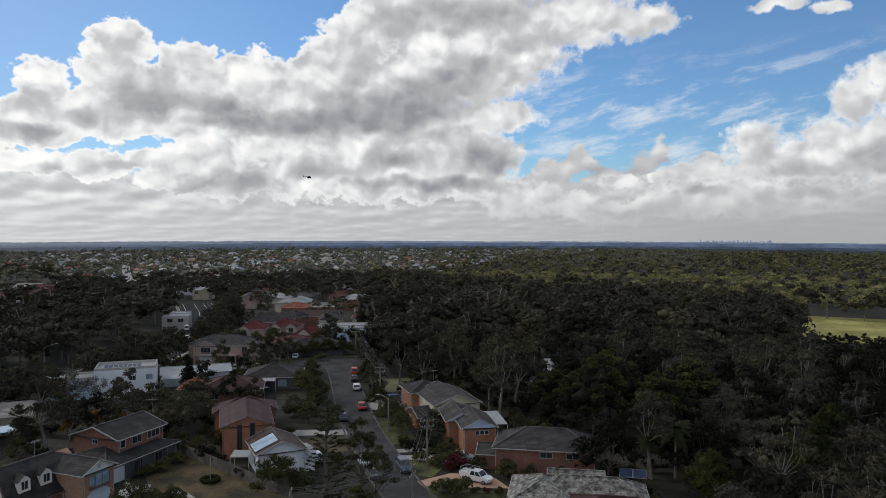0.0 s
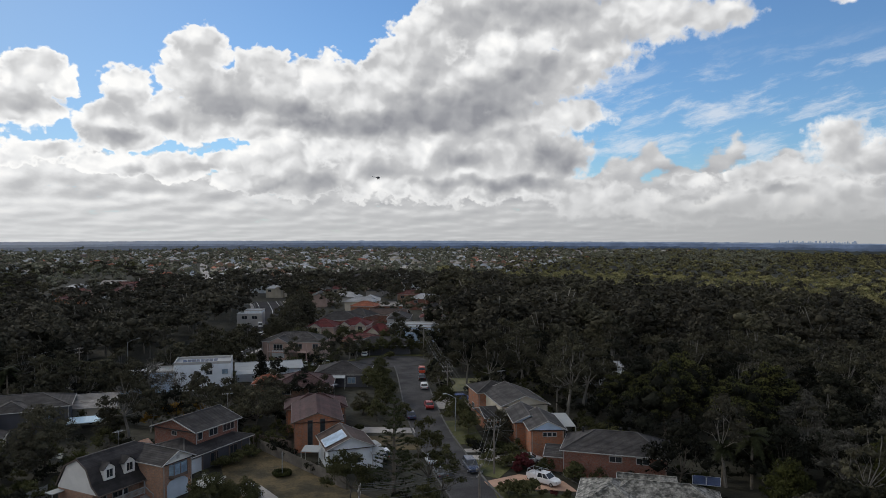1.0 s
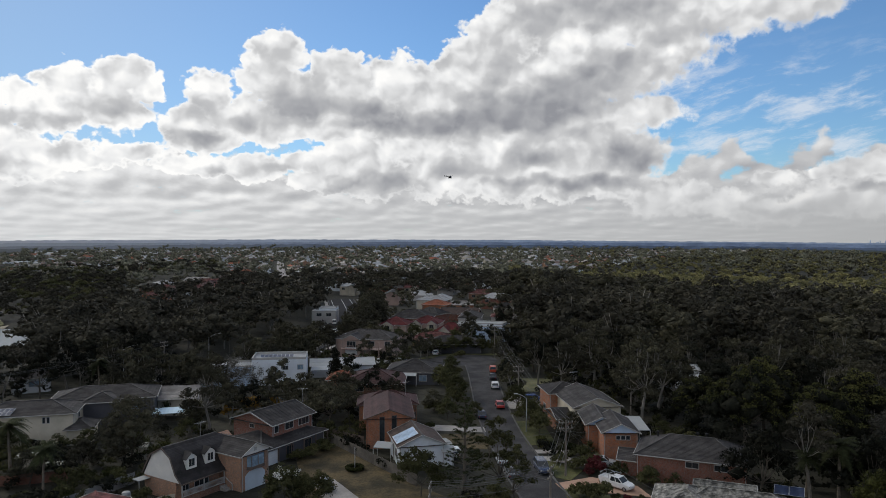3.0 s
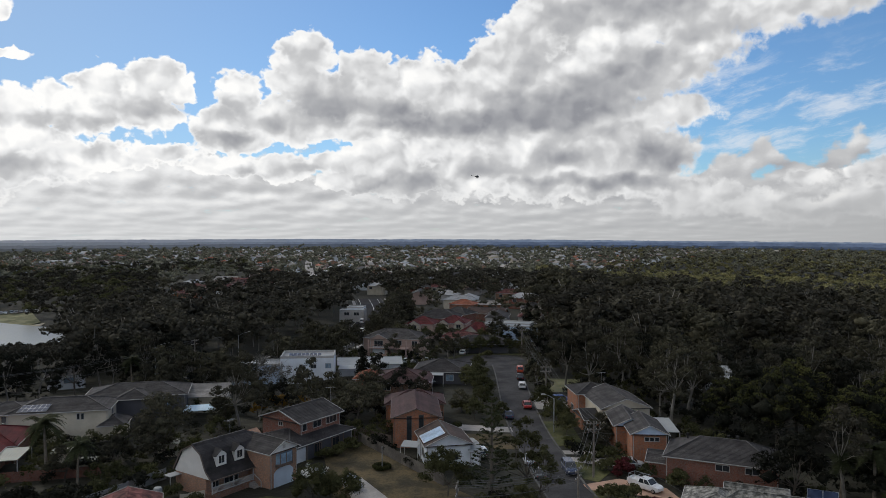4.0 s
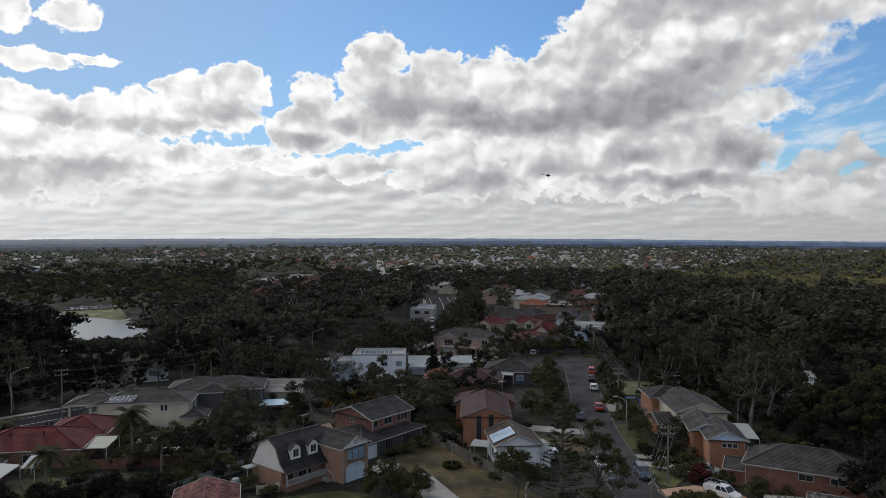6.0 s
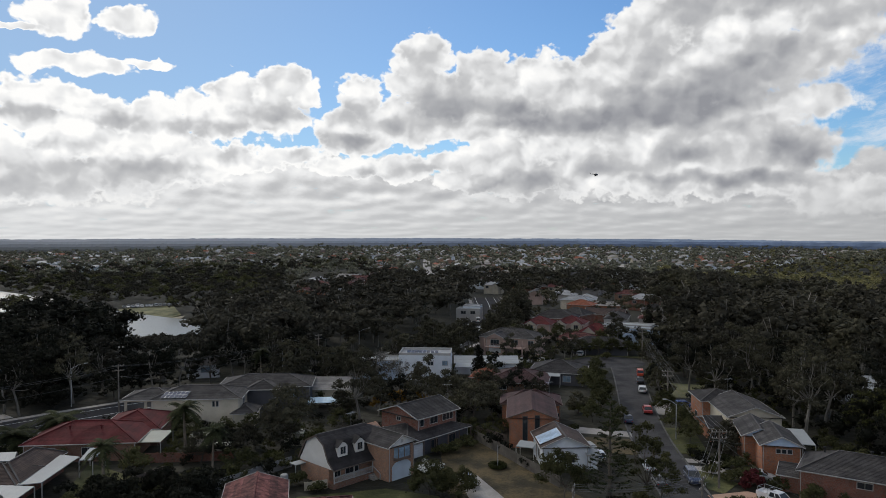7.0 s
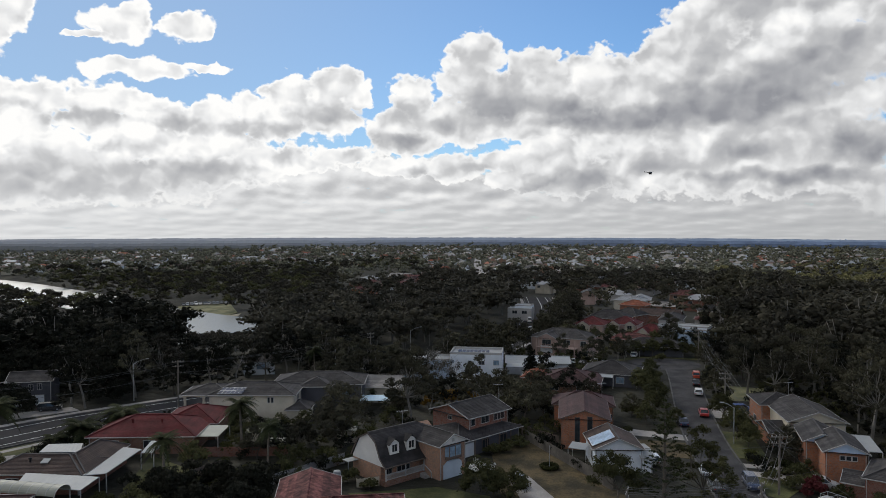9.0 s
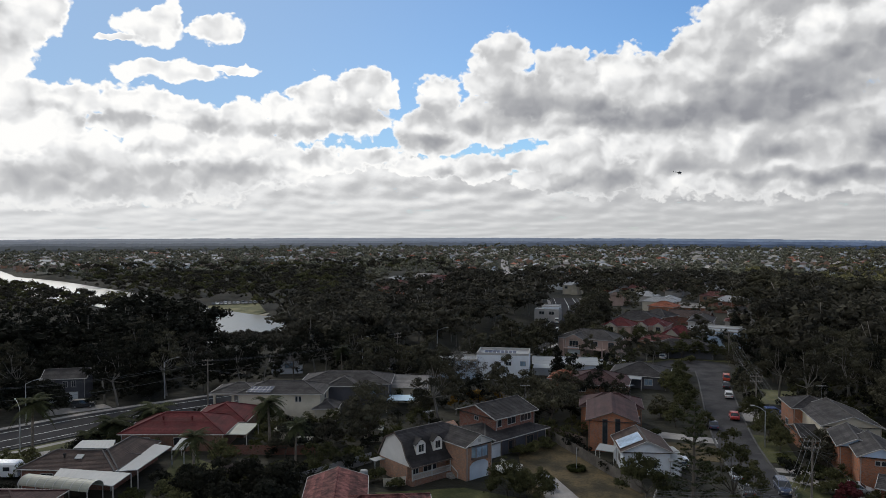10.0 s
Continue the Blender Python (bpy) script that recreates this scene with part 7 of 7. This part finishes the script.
under = [p for p in crowd(75, 262, 8, 50, 5.6, lambda x, y, d, a: is_right_bush(x, y, d, a) and (x < 74 + y * 0.2 or d < 150)) + crowd(120, 215, -50, 3, 4.2, is_left_bush) + crowd(232, 312, 39, 50, 3.8, lambda x, y, d, a: True)]
# near-black leaf colour stands in for shade under the trees
woods("understorey", "scrub and saplings along the bush edge, coloured dark for shade", 14, sized(under, 2.5, 5.5), "leaf_dark", T_under)


FAR_XY = np.array(FAR_AT)


def far_ok(x, y, d, a):
    if a > 14 and d > 640:
        if d > 600 + (a - 12) * 45 and (nr.random() < 0.4 or np.min(np.hypot(FAR_XY[:, 0] - x, FAR_XY[:, 1] - y)) < 9):
            return False
        return not meadow_at(x, y)
    return False


fb = sized(crowd(640, 1350, 14, 50, 11, far_ok), 6, 12)
woods("far_bushland", "olive-yellow bushland in the distance, coloured as if sunlit", 5, [s for k, s in enumerate(fb) if k % 3], "leaf_sunlit_far", T_far)
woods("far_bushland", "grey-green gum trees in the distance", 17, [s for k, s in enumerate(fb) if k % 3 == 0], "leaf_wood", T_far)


def suburb_ok(x, y, d, a):
    if a > 14 and d < 760:
        return False
    if d < 640 and (is_left_bush(x, y, d, a) and a < -14):
        return False
    if river_edge(x, y) < 5:
        return False
    return free(x, y, 8) and nr.random() < (0.8 if d < 545 else 0.75)


def street_trees(d0, d1, gap, lo, hi, leaf, tmpl, seed, a0=-50, a1=34):
    pts = [p for p in crowd(d0, d1, a0, a1, gap, suburb_ok)]
    far = np.array(FAR_AT) if FAR_AT else np.zeros((0, 2))
    pts = [p for p in pts if d1 < 560 or np.min(np.hypot(far[:, 0] - p[0], far[:, 1] - p[1])) > 5.2]
    woods("suburb_trees", "garden and street trees between the suburban houses", seed, sized(pts, lo, hi), leaf, tmpl)


street_trees(232, 545, 9.5, 6, 12, "leaf_gum", T_semi, 6, -20, 10)
# beyond 548 m the leaf colour itself carries the haze
street_trees(548, 1340, 16.0, 6, 10, "leaf_hazed", T_far, 7)
street_trees(548, 1340, 17.0, 9, 16, "leaf_hazed", T_far, 8)
street_trees(395, 558, 7.6, 9, 15, "leaf_wood", T_semi, 21, -15, 14)

# ---- cars ----


def ring(x, hw, z0, z1, tuck=0.08):
    return [(x, -hw + tuck, z0), (x, -hw, z0 + 0.18), (x, -hw, z1 - 0.12), (x, -hw + 0.10, z1), (x, hw - 0.10, z1), (x, hw, z1 - 0.12), (x, hw, z0 + 0.18), (x, hw - tuck, z0)]


def car(label, x, y, rot, paint, kind="sedan", z=None):
    """A parked car; its nose points along +x."""
    z = ground_z(x, y) + (0.06 if z is None else z)
    root = thing("car", label, "car", pose(x, y, z, 0, 0, rot))
    L = {"sedan": 4.6, "hatch": 4.1, "suv": 4.7, "ute": 5.2, "van": 4.9}[kind]
    h = L / 2
    hood = {"sedan": 0.92, "hatch": 0.95, "suv": 1.08, "ute": 1.12, "van": 1.15}[kind]
    g = Geo()
    g.loft([ring(-h, 0.72, 0.42, hood - 0.12), ring(-h + 0.18, 0.84, 0.30, hood - 0.03), ring(-h * 0.45, 0.88, 0.24, hood), ring(h * 0.35, 0.88, 0.24, hood),
            ring(h - 0.45, 0.84, 0.26, hood - 0.12), ring(h - 0.06, 0.72, 0.36, hood - 0.30), ring(h, 0.6, 0.42, hood - 0.36)])
    body = part("body", g, M["car_" + paint], root)
    cab = {"sedan": (-1.75, -1.05, 0.35, 1.15, 1.45), "hatch": (-1.95, -1.55, 0.30, 1.05, 1.5), "suv": (-2.25, -1.95, 0.35, 1.15, 1.75), "ute": (-0.75, -0.55, 0.6, 1.35, 1.75),
           "van": (-2.35, -2.2, 1.0, 1.9, 1.95)}[kind]
    b0, t0, t1, b1, top = cab

    def cabin(grow, lo, hi):
        rows = []
        for u in (lo, hi):
            xa, xb = b0 + (t0 - b0) * u - grow, b1 + (t1 - b1) * u + grow
            w = 0.84 - 0.16 * u + grow
            zz = hood - 0.04 + (top - hood + 0.04) * u
            rows.append([(xa, -w, zz), (xb, -w, zz), (xb, w, zz), (xa, w, zz)])
        return rows
    g = Geo()
    g.loft(cabin(0.0, 0.0, 0.92))
    part("glazing", g, M["pane"], root)
    g = Geo()
    r0 = cabin(0.015, 0.86, 0.93)
    g.loft([r0[0], r0[1], [(px * 0.96 + (t0 + t1) * 0.02, py * 0.92, top) for px, py, pz in r0[1]]])
    part("roof", g, M["car_" + paint], root)
    for px, qx in ((b0, t0), (b1, t1), ((b0 + b1) / 2, (t0 + t1) / 2)):
        for s in (-1, 1):
            g = Geo()
            g.beam((px, s * 0.845, hood - 0.04), (qx, s * 0.69, top - 0.04), 0.09, 0.06)
            part("pillar", g, M["car_" + paint], root)
    for wx in (-h + 0.82, h - 0.88):
        for s in (-1, 1):
            g = Geo()
            g.tube([(wx, s * 0.70, 0.31), (wx, s * 0.885, 0.31)], [0.31, 0.31], 16)
            w = part("wheel", g, M["tyre"], root)
            g = Geo()
            g.tube([(wx, s * 0.87, 0.31), (wx, s * 0.90, 0.31)], [0.20, 0.19], 12)
            part("rim", g, M["rim"], w)
    for s in (-1, 1):
        g = Geo()
        g.box(h - 0.16, h - 0.03, s * 0.58 - 0.14, s * 0.58 + 0.14, hood - 0.42, hood - 0.27)
        part("headlight", g, M["trim"], root)
        g = Geo()
        g.box(-h - 0.01, -h + 0.1, s * 0.62 - 0.12, s * 0.62 + 0.12, hood - 0.36, hood - 0.2)
        part("tail_light", g, M["car_red"], root)
    if kind == "ute":
        g = Geo()
        g.box(-h - 0.02, -0.85, -0.9, -0.84, 0.85, 1.35)
        g.box(-h - 0.02, -0.85, 0.84, 0.9, 0.85, 1.35)
        g.box(-h - 0.02, -h + 0.04, -0.84, 0.84, 0.85, 1.35)
        g.box(-h, -0.85, -0.84, 0.84, 0.85, 0.95)
        part("tray", g, M["car_" + paint], root)
        g = Geo()
        for tx in (-h + 0.2, -0.95):
            for s in (-0.8, 0.8):
                g.beam((tx, s, 1.35), (tx, s, 1.95), 0.05)
            g.beam((tx, -0.8, 1.95), (tx, 0.8, 1.95), 0.05)
        for s in (-0.8, 0.8):
            g.beam((-h + 0.2, s, 1.95), (0.3, s, 1.95), 0.05)
        part("ladder_rack", g, M["steel"], root)
    return root


car("dark grey wagon parked at the kerb", 23.0, 112.2, -88, "navy", "suv")
car("white utility truck with ladder rack on the paved driveway", 32.6, 104.2, -50, "white", "ute", 0.1)
car("silver sedan parked in front of the brick house", 33.2, 114.3, -12, "silver", "sedan", 0.1)
car("red sedan parked at the kerb", 22.3, 153.5, 88, "red", "sedan")
car("white hatchback parked at the kerb", 23.9, 172.5, 84, "white", "hatch")
car("black sedan parked at the kerb", 24.8, 183, 84, "black", "sedan")
car("bright red wagon parked at the kerb", 26.0, 192, 84, "tomato", "suv")
car("blue hatchback on the parking bay", 30.6, 158.5, 10, "blue", "hatch", 0.1)
car("pale blue sedan on the parking bay", 28.9, 152.5, 80, "pale_blue", "sedan", 0.1)
car("silver sedan parked under the street trees", 17.3, 117, 92, "silver", "sedan")
car("grey sedan parked under the street trees", 17.9, 110.5, 92, "grey", "sedan")
car("dark sedan parked beside leafy shrubs", 17.3, 145.5, 92, "navy", "sedan")
car("white four-wheel drive beside the white cottage", 9.6, 120.8, 100, "white", "suv")
car("silver hatchback on the concrete driveway", -10.3, 106.2, -60, "silver", "hatch", 0.12)
car("white sedan outside the two-storey house", -4.2, 205.6, 12, "white", "sedan")
car("white sedan outside the balcony house", 1.8, 206.6, 10, "white", "sedan")
car("grey sedan beside the white sheds", -9.8, 204.5, 10, "grey", "sedan")
car("white van on the main road", -24.5, 293, 95, "white", "van", 0.1)
car("silver van on the main road", -29.5, 236, 68, "silver", "van", 0.1)
car("white sedan on the main road", -22.0, 268, 85, "white", "sedan", 0.1)
car("dark four-wheel drive on the concrete forecourt", -110.3, 130.5, 30, "black", "suv", 0.1)
car("white car near the turning circle", 12.3, 219.5, 80, "white", "hatch", 0.1)
rp = random.Random(4)
for k in range(13):
    car("pale car parked in the riverside park", -234 + k * 2.0, 384.5 + k * 1.3 + rp.uniform(-0.4, 0.4), rp.choice([-57, 123]) + rp.uniform(-6, 6), rp.choice(["white", "silver", "white", "grey"]), rp.choice(["sedan", "suv", "hatch"]), 0.42)

# caravan
cv = thing("caravan", "white touring caravan parked beside the brown roof", "caravan", pose(-91, 90.6, ground_z(-91, 90.6), 0, 0, 15))
g = Geo()
g.loft([[(x, -1.1, 0.5), (x, 1.1, 0.5), (x, 1.1, 2.3 + d), (x, 0.9, 2.6 + d), (x, -0.9, 2.6 + d), (x, -1.1, 2.3 + d)] for x, d in ((-2.6, -0.3), (-2.3, 0), (2.2, 0), (2.7, -0.5))])
part("body", g, M["car_white"], cv)
for x in (-1.2, 1.0):
    g = Geo()
    g.box(x - 0.5, x + 0.5, -1.13, -1.09, 1.4, 2.0)
    part("window", g, M["pane"], cv)
for s in (-1, 1):
    g = Geo()
    g.tube([(0, s * 0.95, 0.33), (0, s * 1.12, 0.33)], [0.33, 0.33], 14)
    part("wheel", g, M["tyre"], cv)
g = Geo()
g.beam((2.6, 0, 0.5), (3.8, 0, 0.5), 0.1)
part("drawbar", g, M["steel"], cv)

# ---- poles and wires ----


def power_pole(x, y, h, turn, label="grey timber power pole with cross-arms", arms=(0.35, 1.3), r=0.15):
    root = thing("power_pole", label, "power pole", pose(x, y, ground_z(x, y), 0, 0, turn))
    g = Geo()
    g.tube([(0, 0, -0.5), (0, 0, h * 0.5), (0, 0, h)], [r * 1.15, r, r * 0.75], 10)
    part("pole", g, M["pole_wood"], root)
    for d in arms:
        g = Geo()
        g.box(-1.15, 1.15, -0.06, 0.06, h - d - 0.07, h - d + 0.07)
        arm = part("crossarm", g, M["pole_wood"], root)
        for k in (-1.05, -0.45, 0.45, 1.05):
            g = Geo()
            g.tube([(k, 0, h - d + 0.07), (k, 0, h - d + 0.13), (k, 0, h - d + 0.26)], [0.03, 0.055, 0.04], 7)
            part("insulator", g, M["trim"], arm)
    return root


def street_lamp(x, y, h, turn, reach=2.2, label="grey steel street lamp with a curved arm"):
    root = thing("street_lamp", label, "street lamp", pose(x, y, ground_z(x, y), 0, 0, turn))
    g = Geo()
    g.tube([(0, 0, -0.3), (0, 0, h * 0.6), (0, 0, h)], [0.12, 0.10, 0.07], 8)
    part("pole", g, M["steel"], root)
    g = Geo()
    g.tube([(0, 0, h - 0.1), (reach * 0.5, 0, h + 0.55), (reach, 0, h + 0.85)], [0.05, 0.04, 0.035], 6)
    part("arm", g, M["steel"], root)
    g = Geo()
    g.loft([[(reach - 0.1 + u, -0.12 * w, h + 0.78), (reach - 0.1 + u, 0.12 * w, h + 0.78), (reach - 0.1 + u, 0.09 * w, h + 0.93), (reach - 0.1 + u, -0.09 * w, h + 0.93)] for u, w in ((0, 0.6), (0.25, 1.2), (0.7, 0.8))])
    part("lantern", g, M["trim"], root)
    return root


def wire(a, b, sag, label="thin black overhead power line", r=0.022):
    g = Geo()
    a, b = Vector(a), Vector(b)
    pts = [a.lerp(b, k / 14) - Vector((0, 0, sag * 4 * (k / 14) * (1 - k / 14))) for k in range(15)]
    g.tube(pts, [r] * 15, 4)
    return tagged(part("power_line", g, M["wire"], None), label, "power line", "overhead lines")


power_pole(26.2, 109.6, 8.7, 10)
power_pole(26.0, 151.5, 9.4, 0)
power_pole(29.5, 214, 9.4, -5)
power_pole(3.9, 81.5, 9.3, 80)
power_pole(18.9, 86.8, 9.2, 60)
street_lamp(24.6, 134.4, 6.4, 180, 1.8)
for off in (-1.05, -0.45, 0.45, 1.05):
    wire((3.9, 81.5 + off, 9.1), (18.9 - off * 0.5, 86.8 + off, 9.0), 0.5)
    wire((18.9 + off, 86.8, 9.0), (26.2 + off, 109.6, 8.6), 0.7)
wire((3.9, 81.5, 7.6), (18.9, 86.8, 7.5), 0.5)
wire((18.9, 86.8, 7.4), (8.2, 116, 3.6), 0.5, "thin service line from pole to house", 0.016)
chain = [((26.2, 109.6), 8.7), ((26.0, 151.5), 9.4), ((29.5, 214), 9.4)]
for (p, hp), (q, hq) in zip(chain[:-1], chain[1:]):
    for off in (-1.05, -0.45, 0.45, 1.05):
        wire((p[0] + off, p[1], hp - 0.1), (q[0] + off, q[1], hq - 0.1), 0.9)
    wire((p[0], p[1], hp - 1.9), (q[0], q[1], hq - 1.9), 1.0)
for tx, ty, tz in ((33.2, 116.2, 5.2), (36.6, 107.6, 4.0), (34.6, 94.2, 3.2), (8.2, 116, 3.4), (31.6, 122.4, 5.2)):
    wire((26.2, 109.6, 7.2), (tx, ty, tz), 0.4, "thin service line from pole to house", 0.016)
power_pole(-85.9, 138.8, 10.0, 40)
power_pole(-112, 103, 10.0, 60)
power_pole(-58, 186, 10.0, 55)
street_lamp(-98.7, 142, 8.2, 40, 2.6, "pale steel lamp post beside the main road")
street_lamp(-97.6, 100.6, 8.0, 145, 3.0, "pale steel lamp post beside the main road")
street_lamp(-113, 118, 7.6, 20, 2.6, "pale steel lamp post beside the main road")
street_lamp(-52, 206, 8.0, 30, 2.8, "pale steel lamp post beside the main road")
street_lamp(-68, 186, 8.0, 30, 2.8, "pale steel lamp post beside the main road")
for (ax, ay), (bx, by) in (((-112, 103), (-85.9, 138.8)), ((-85.9, 138.8), (-58, 186)), ((-150, 50), (-112, 103))):
    for off in (-0.9, 0.9):
        wire((ax + off, ay, 9.6), (bx + off, by, 9.6), 1.2)
    wire((ax, ay, 7.4), (bx, by, 7.4), 1.3)
for tx, ty, tz in ((-66, 148, 5.5), (-58, 141, 5.6)):
    wire((-85.9, 138.8, 7.6), (tx, ty, tz), 0.5, "thin service line from pole to house", 0.016)


# ---- fences ----
def fence(label, a, b, h=1.8, mat="timber", span=2.4):
    """Palings between posts, panel by panel."""
    a, b = Vector((*a, 0)), Vector((*b, 0))
    d = b - a
    n = max(1, round(d.length / span))
    root = thing("fence", label, "fence", Matrix.Translation((a.x, a.y, ground_z(a.x, a.y))) @ pose(0, 0, 0, 0, 0, math.degrees(math.atan2(d.y, d.x))))
    w = d.length / n
    rf = random.Random(round(a.x * 7 + a.y))
    for k in range(n):
        g = Geo()
        g.box(k * w - 0.05, k * w + 0.05, 0.03, 0.13, -0.3, h + 0.05)
        part("post", g, M[mat], root)
        g = Geo()
        m = 12
        top, low = [], []
        for j in range(m):
            z, y = h + rf.uniform(-0.05, 0.05), rf.choice([-0.02, -0.035])
            for e in (0.02, 0.98):
                top.append((k * w + w * (j + e) / m, y, z))
                low.append((k * w + w * (j + e) / m, y, -0.1))
        back = [(p[0], 0.0, p[2]) for p in top], [(p[0], 0.0, p[2]) for p in low]
        for j in range(len(top) - 1):
            g.poly(low[j], low[j + 1], top[j + 1], top[j])
            g.poly(back[1][j + 1], back[1][j], back[0][j], back[0][j + 1])
            g.poly(top[j], top[j + 1], back[0][j + 1], back[0][j])
        part("panel", g, M[mat], root)
    return root


fence("weathered grey timber paling fence round the dry lawn", (-13.4, 132.6), (-0.9, 112.9))
fence("weathered grey timber paling fence round the dry lawn", (-0.9, 112.9), (3.2, 106.4))
fence("pale grey sheet-metal fence behind the cottage", (-43.6, 103.0), (-39.0, 110.8), 1.7, "metal_grey")
fence("pale grey sheet-metal fence behind the cottage", (-47.5, 97.2), (-43.6, 103.0), 1.6, "metal_grey")
fence("low brown fence across the back gardens", (-66, 108.6), (-49.5, 112.4), 1.6, "brick_red")
fence("dark timber fence behind the orange house", (-13, 133), (-5.5, 126.5), 1.9, "trim_dark")
fence("low pale wall beside the porch", (-33.5, 100.5), (-30.6, 102.2), 1.3, "render_cream")
fence("dark timber fence along the garden", (3.8, 124.6), (4.6, 134), 1.6, "trim_dark")
fence("dark timber fence between back gardens", (-61, 92), (-57, 104), 1.6, "trim_dark")

# ---- yard pieces ----
hd = thing("planter", "ring of clipped green hedge round a pole", "planter", pose(-6.4, 114.6, 0.05))
rh = np.random.default_rng(9)
blobs = [(1.15 * math.cos(a), 1.15 * math.sin(a), 0.35, 0.42, 0.42, 0.36) for a in np.arange(0, math.tau, 0.35)]
part("hedge", quads_mesh("hedge", *join(leaves(rh, blobs, 1500, 0.10), cores(rh, blobs, 0.9)), M["leaf_bright"]), None, hd)
g = Geo()
g.tube([(0, 0, -0.2), (0, 0, 3.6)], [0.07, 0.06], 8)
part("pole", g, M["steel"], hd)


def antenna(x, y, z0, h, turn):
    root = thing("roof_antenna", "thin metal television aerial on a mast", "antenna", pose(x, y, z0, 0, 0, turn))
    g = Geo()
    g.tube([(0, 0, -0.5), (0, 0, h)], [0.03, 0.025], 6)
    part("mast", g, M["steel"], root)
    g = Geo()
    g.beam((-0.9, 0, h - 0.1), (0.9, 0, h - 0.1), 0.04)
    part("boom", g, M["steel"], root)
    for k in range(6):
        g = Geo()
        g.beam((-0.8 + k * 0.32, -0.5, h - 0.08), (-0.8 + k * 0.32, 0.5, h - 0.08), 0.025)
        part("rod", g, M["steel"], root)


antenna(36.6, 147.0, 6.2, 2.6, 20)
antenna(-31.3, 118.2, 3.5, 3.6, 60)
antenna(-17.0, 134, 6.9, 2.0, 10)
antenna(2.0, 141, 6.4, 2.0, 40)

tk = thing("water_tank", "small white plastic water tank beside the shrubs", "water tank", pose(-36.9, 101.4, 0))
g = Geo()
g.tube([(0, 0, -0.1), (0, 0, 1.8), (0, 0, 2.0), (0, 0, 2.05)], [0.6, 0.6, 0.5, 0.2], 14)
part("body", g, M["metal_white"], tk)
for x, y, s in ((-58, 118.5, 1.0), (-52.3, 113.6, 0.9), (-42.8, 122.8, 1.0)):
    sh = thing("garden_shed", "small garden shed with pale metal roof", "shed", pose(x, y, ground_z(x, y), 0, 0, 13))
    g = Geo()
    g.box(-1.6 * s, 1.6 * s, -1.3, 1.3, -0.2, 2.1)
    part("wall", g, M["render_cream"], sh)
    g = Geo()
    g.loft([[(xx, -1.5, 2.08), (xx, 1.5, 2.08), (xx, 1.5, 2.16), (xx, 0, 2.6), (xx, -1.5, 2.16)] for xx in (-1.8 * s, 1.8 * s)])
    part("roof", g, M["metal_cream"], sh)

# ---- sky and distance ----
hc = thing("helicopter", "small dark helicopter hanging under the clouds", "helicopter", pose(63, 838, 99, 0, 0, 15))
g = Geo()
g.loft([[(x, r * math.cos(a), r * 1.1 * math.sin(a)) for a in (k * math.tau / 10 for k in range(10))] for x, r in ((-2.2, 0.3), (-1.4, 1.0), (0.2, 1.25), (1.6, 0.95), (2.3, 0.3))])
part("cabin", g, M["car_black"], hc)
g = Geo()
g.tube([(-1.8, 0, 0.4), (-6.5, 0, 0.8)], [0.4, 0.15], 8)
part("tail_boom", g, M["car_black"], hc)
g = Geo()
g.loft([[(-6.9, y, 0.4), (-6.2, y, 0.4), (-6.6, y, 2.0), (-7.1, y, 2.0)] for y in (-0.06, 0.06)])
part("tail_fin", g, M["car_black"], hc)
g = Geo()
g.tube([(0, 0, 1.2), (0, 0, 1.9)], [0.15, 0.12], 8)
part("mast", g, M["steel"], hc)
for k in range(3):
    a = 0.5 + k * math.tau / 3
    g = Geo()
    g.beam((0, 0, 1.9), (5.2 * math.cos(a), 5.2 * math.sin(a), 1.85), 0.3, 0.06)
    part("rotor_blade", g, M["car_black"], hc)
for s in (-1, 1):
    g = Geo()
    g.tube([(-1.6, s * 1.1, -1.7), (1.8, s * 1.1, -1.7), (2.1, s * 1.1, -1.5)], [0.07, 0.07, 0.07], 6)
    part("skid", g, M["steel"], hc)

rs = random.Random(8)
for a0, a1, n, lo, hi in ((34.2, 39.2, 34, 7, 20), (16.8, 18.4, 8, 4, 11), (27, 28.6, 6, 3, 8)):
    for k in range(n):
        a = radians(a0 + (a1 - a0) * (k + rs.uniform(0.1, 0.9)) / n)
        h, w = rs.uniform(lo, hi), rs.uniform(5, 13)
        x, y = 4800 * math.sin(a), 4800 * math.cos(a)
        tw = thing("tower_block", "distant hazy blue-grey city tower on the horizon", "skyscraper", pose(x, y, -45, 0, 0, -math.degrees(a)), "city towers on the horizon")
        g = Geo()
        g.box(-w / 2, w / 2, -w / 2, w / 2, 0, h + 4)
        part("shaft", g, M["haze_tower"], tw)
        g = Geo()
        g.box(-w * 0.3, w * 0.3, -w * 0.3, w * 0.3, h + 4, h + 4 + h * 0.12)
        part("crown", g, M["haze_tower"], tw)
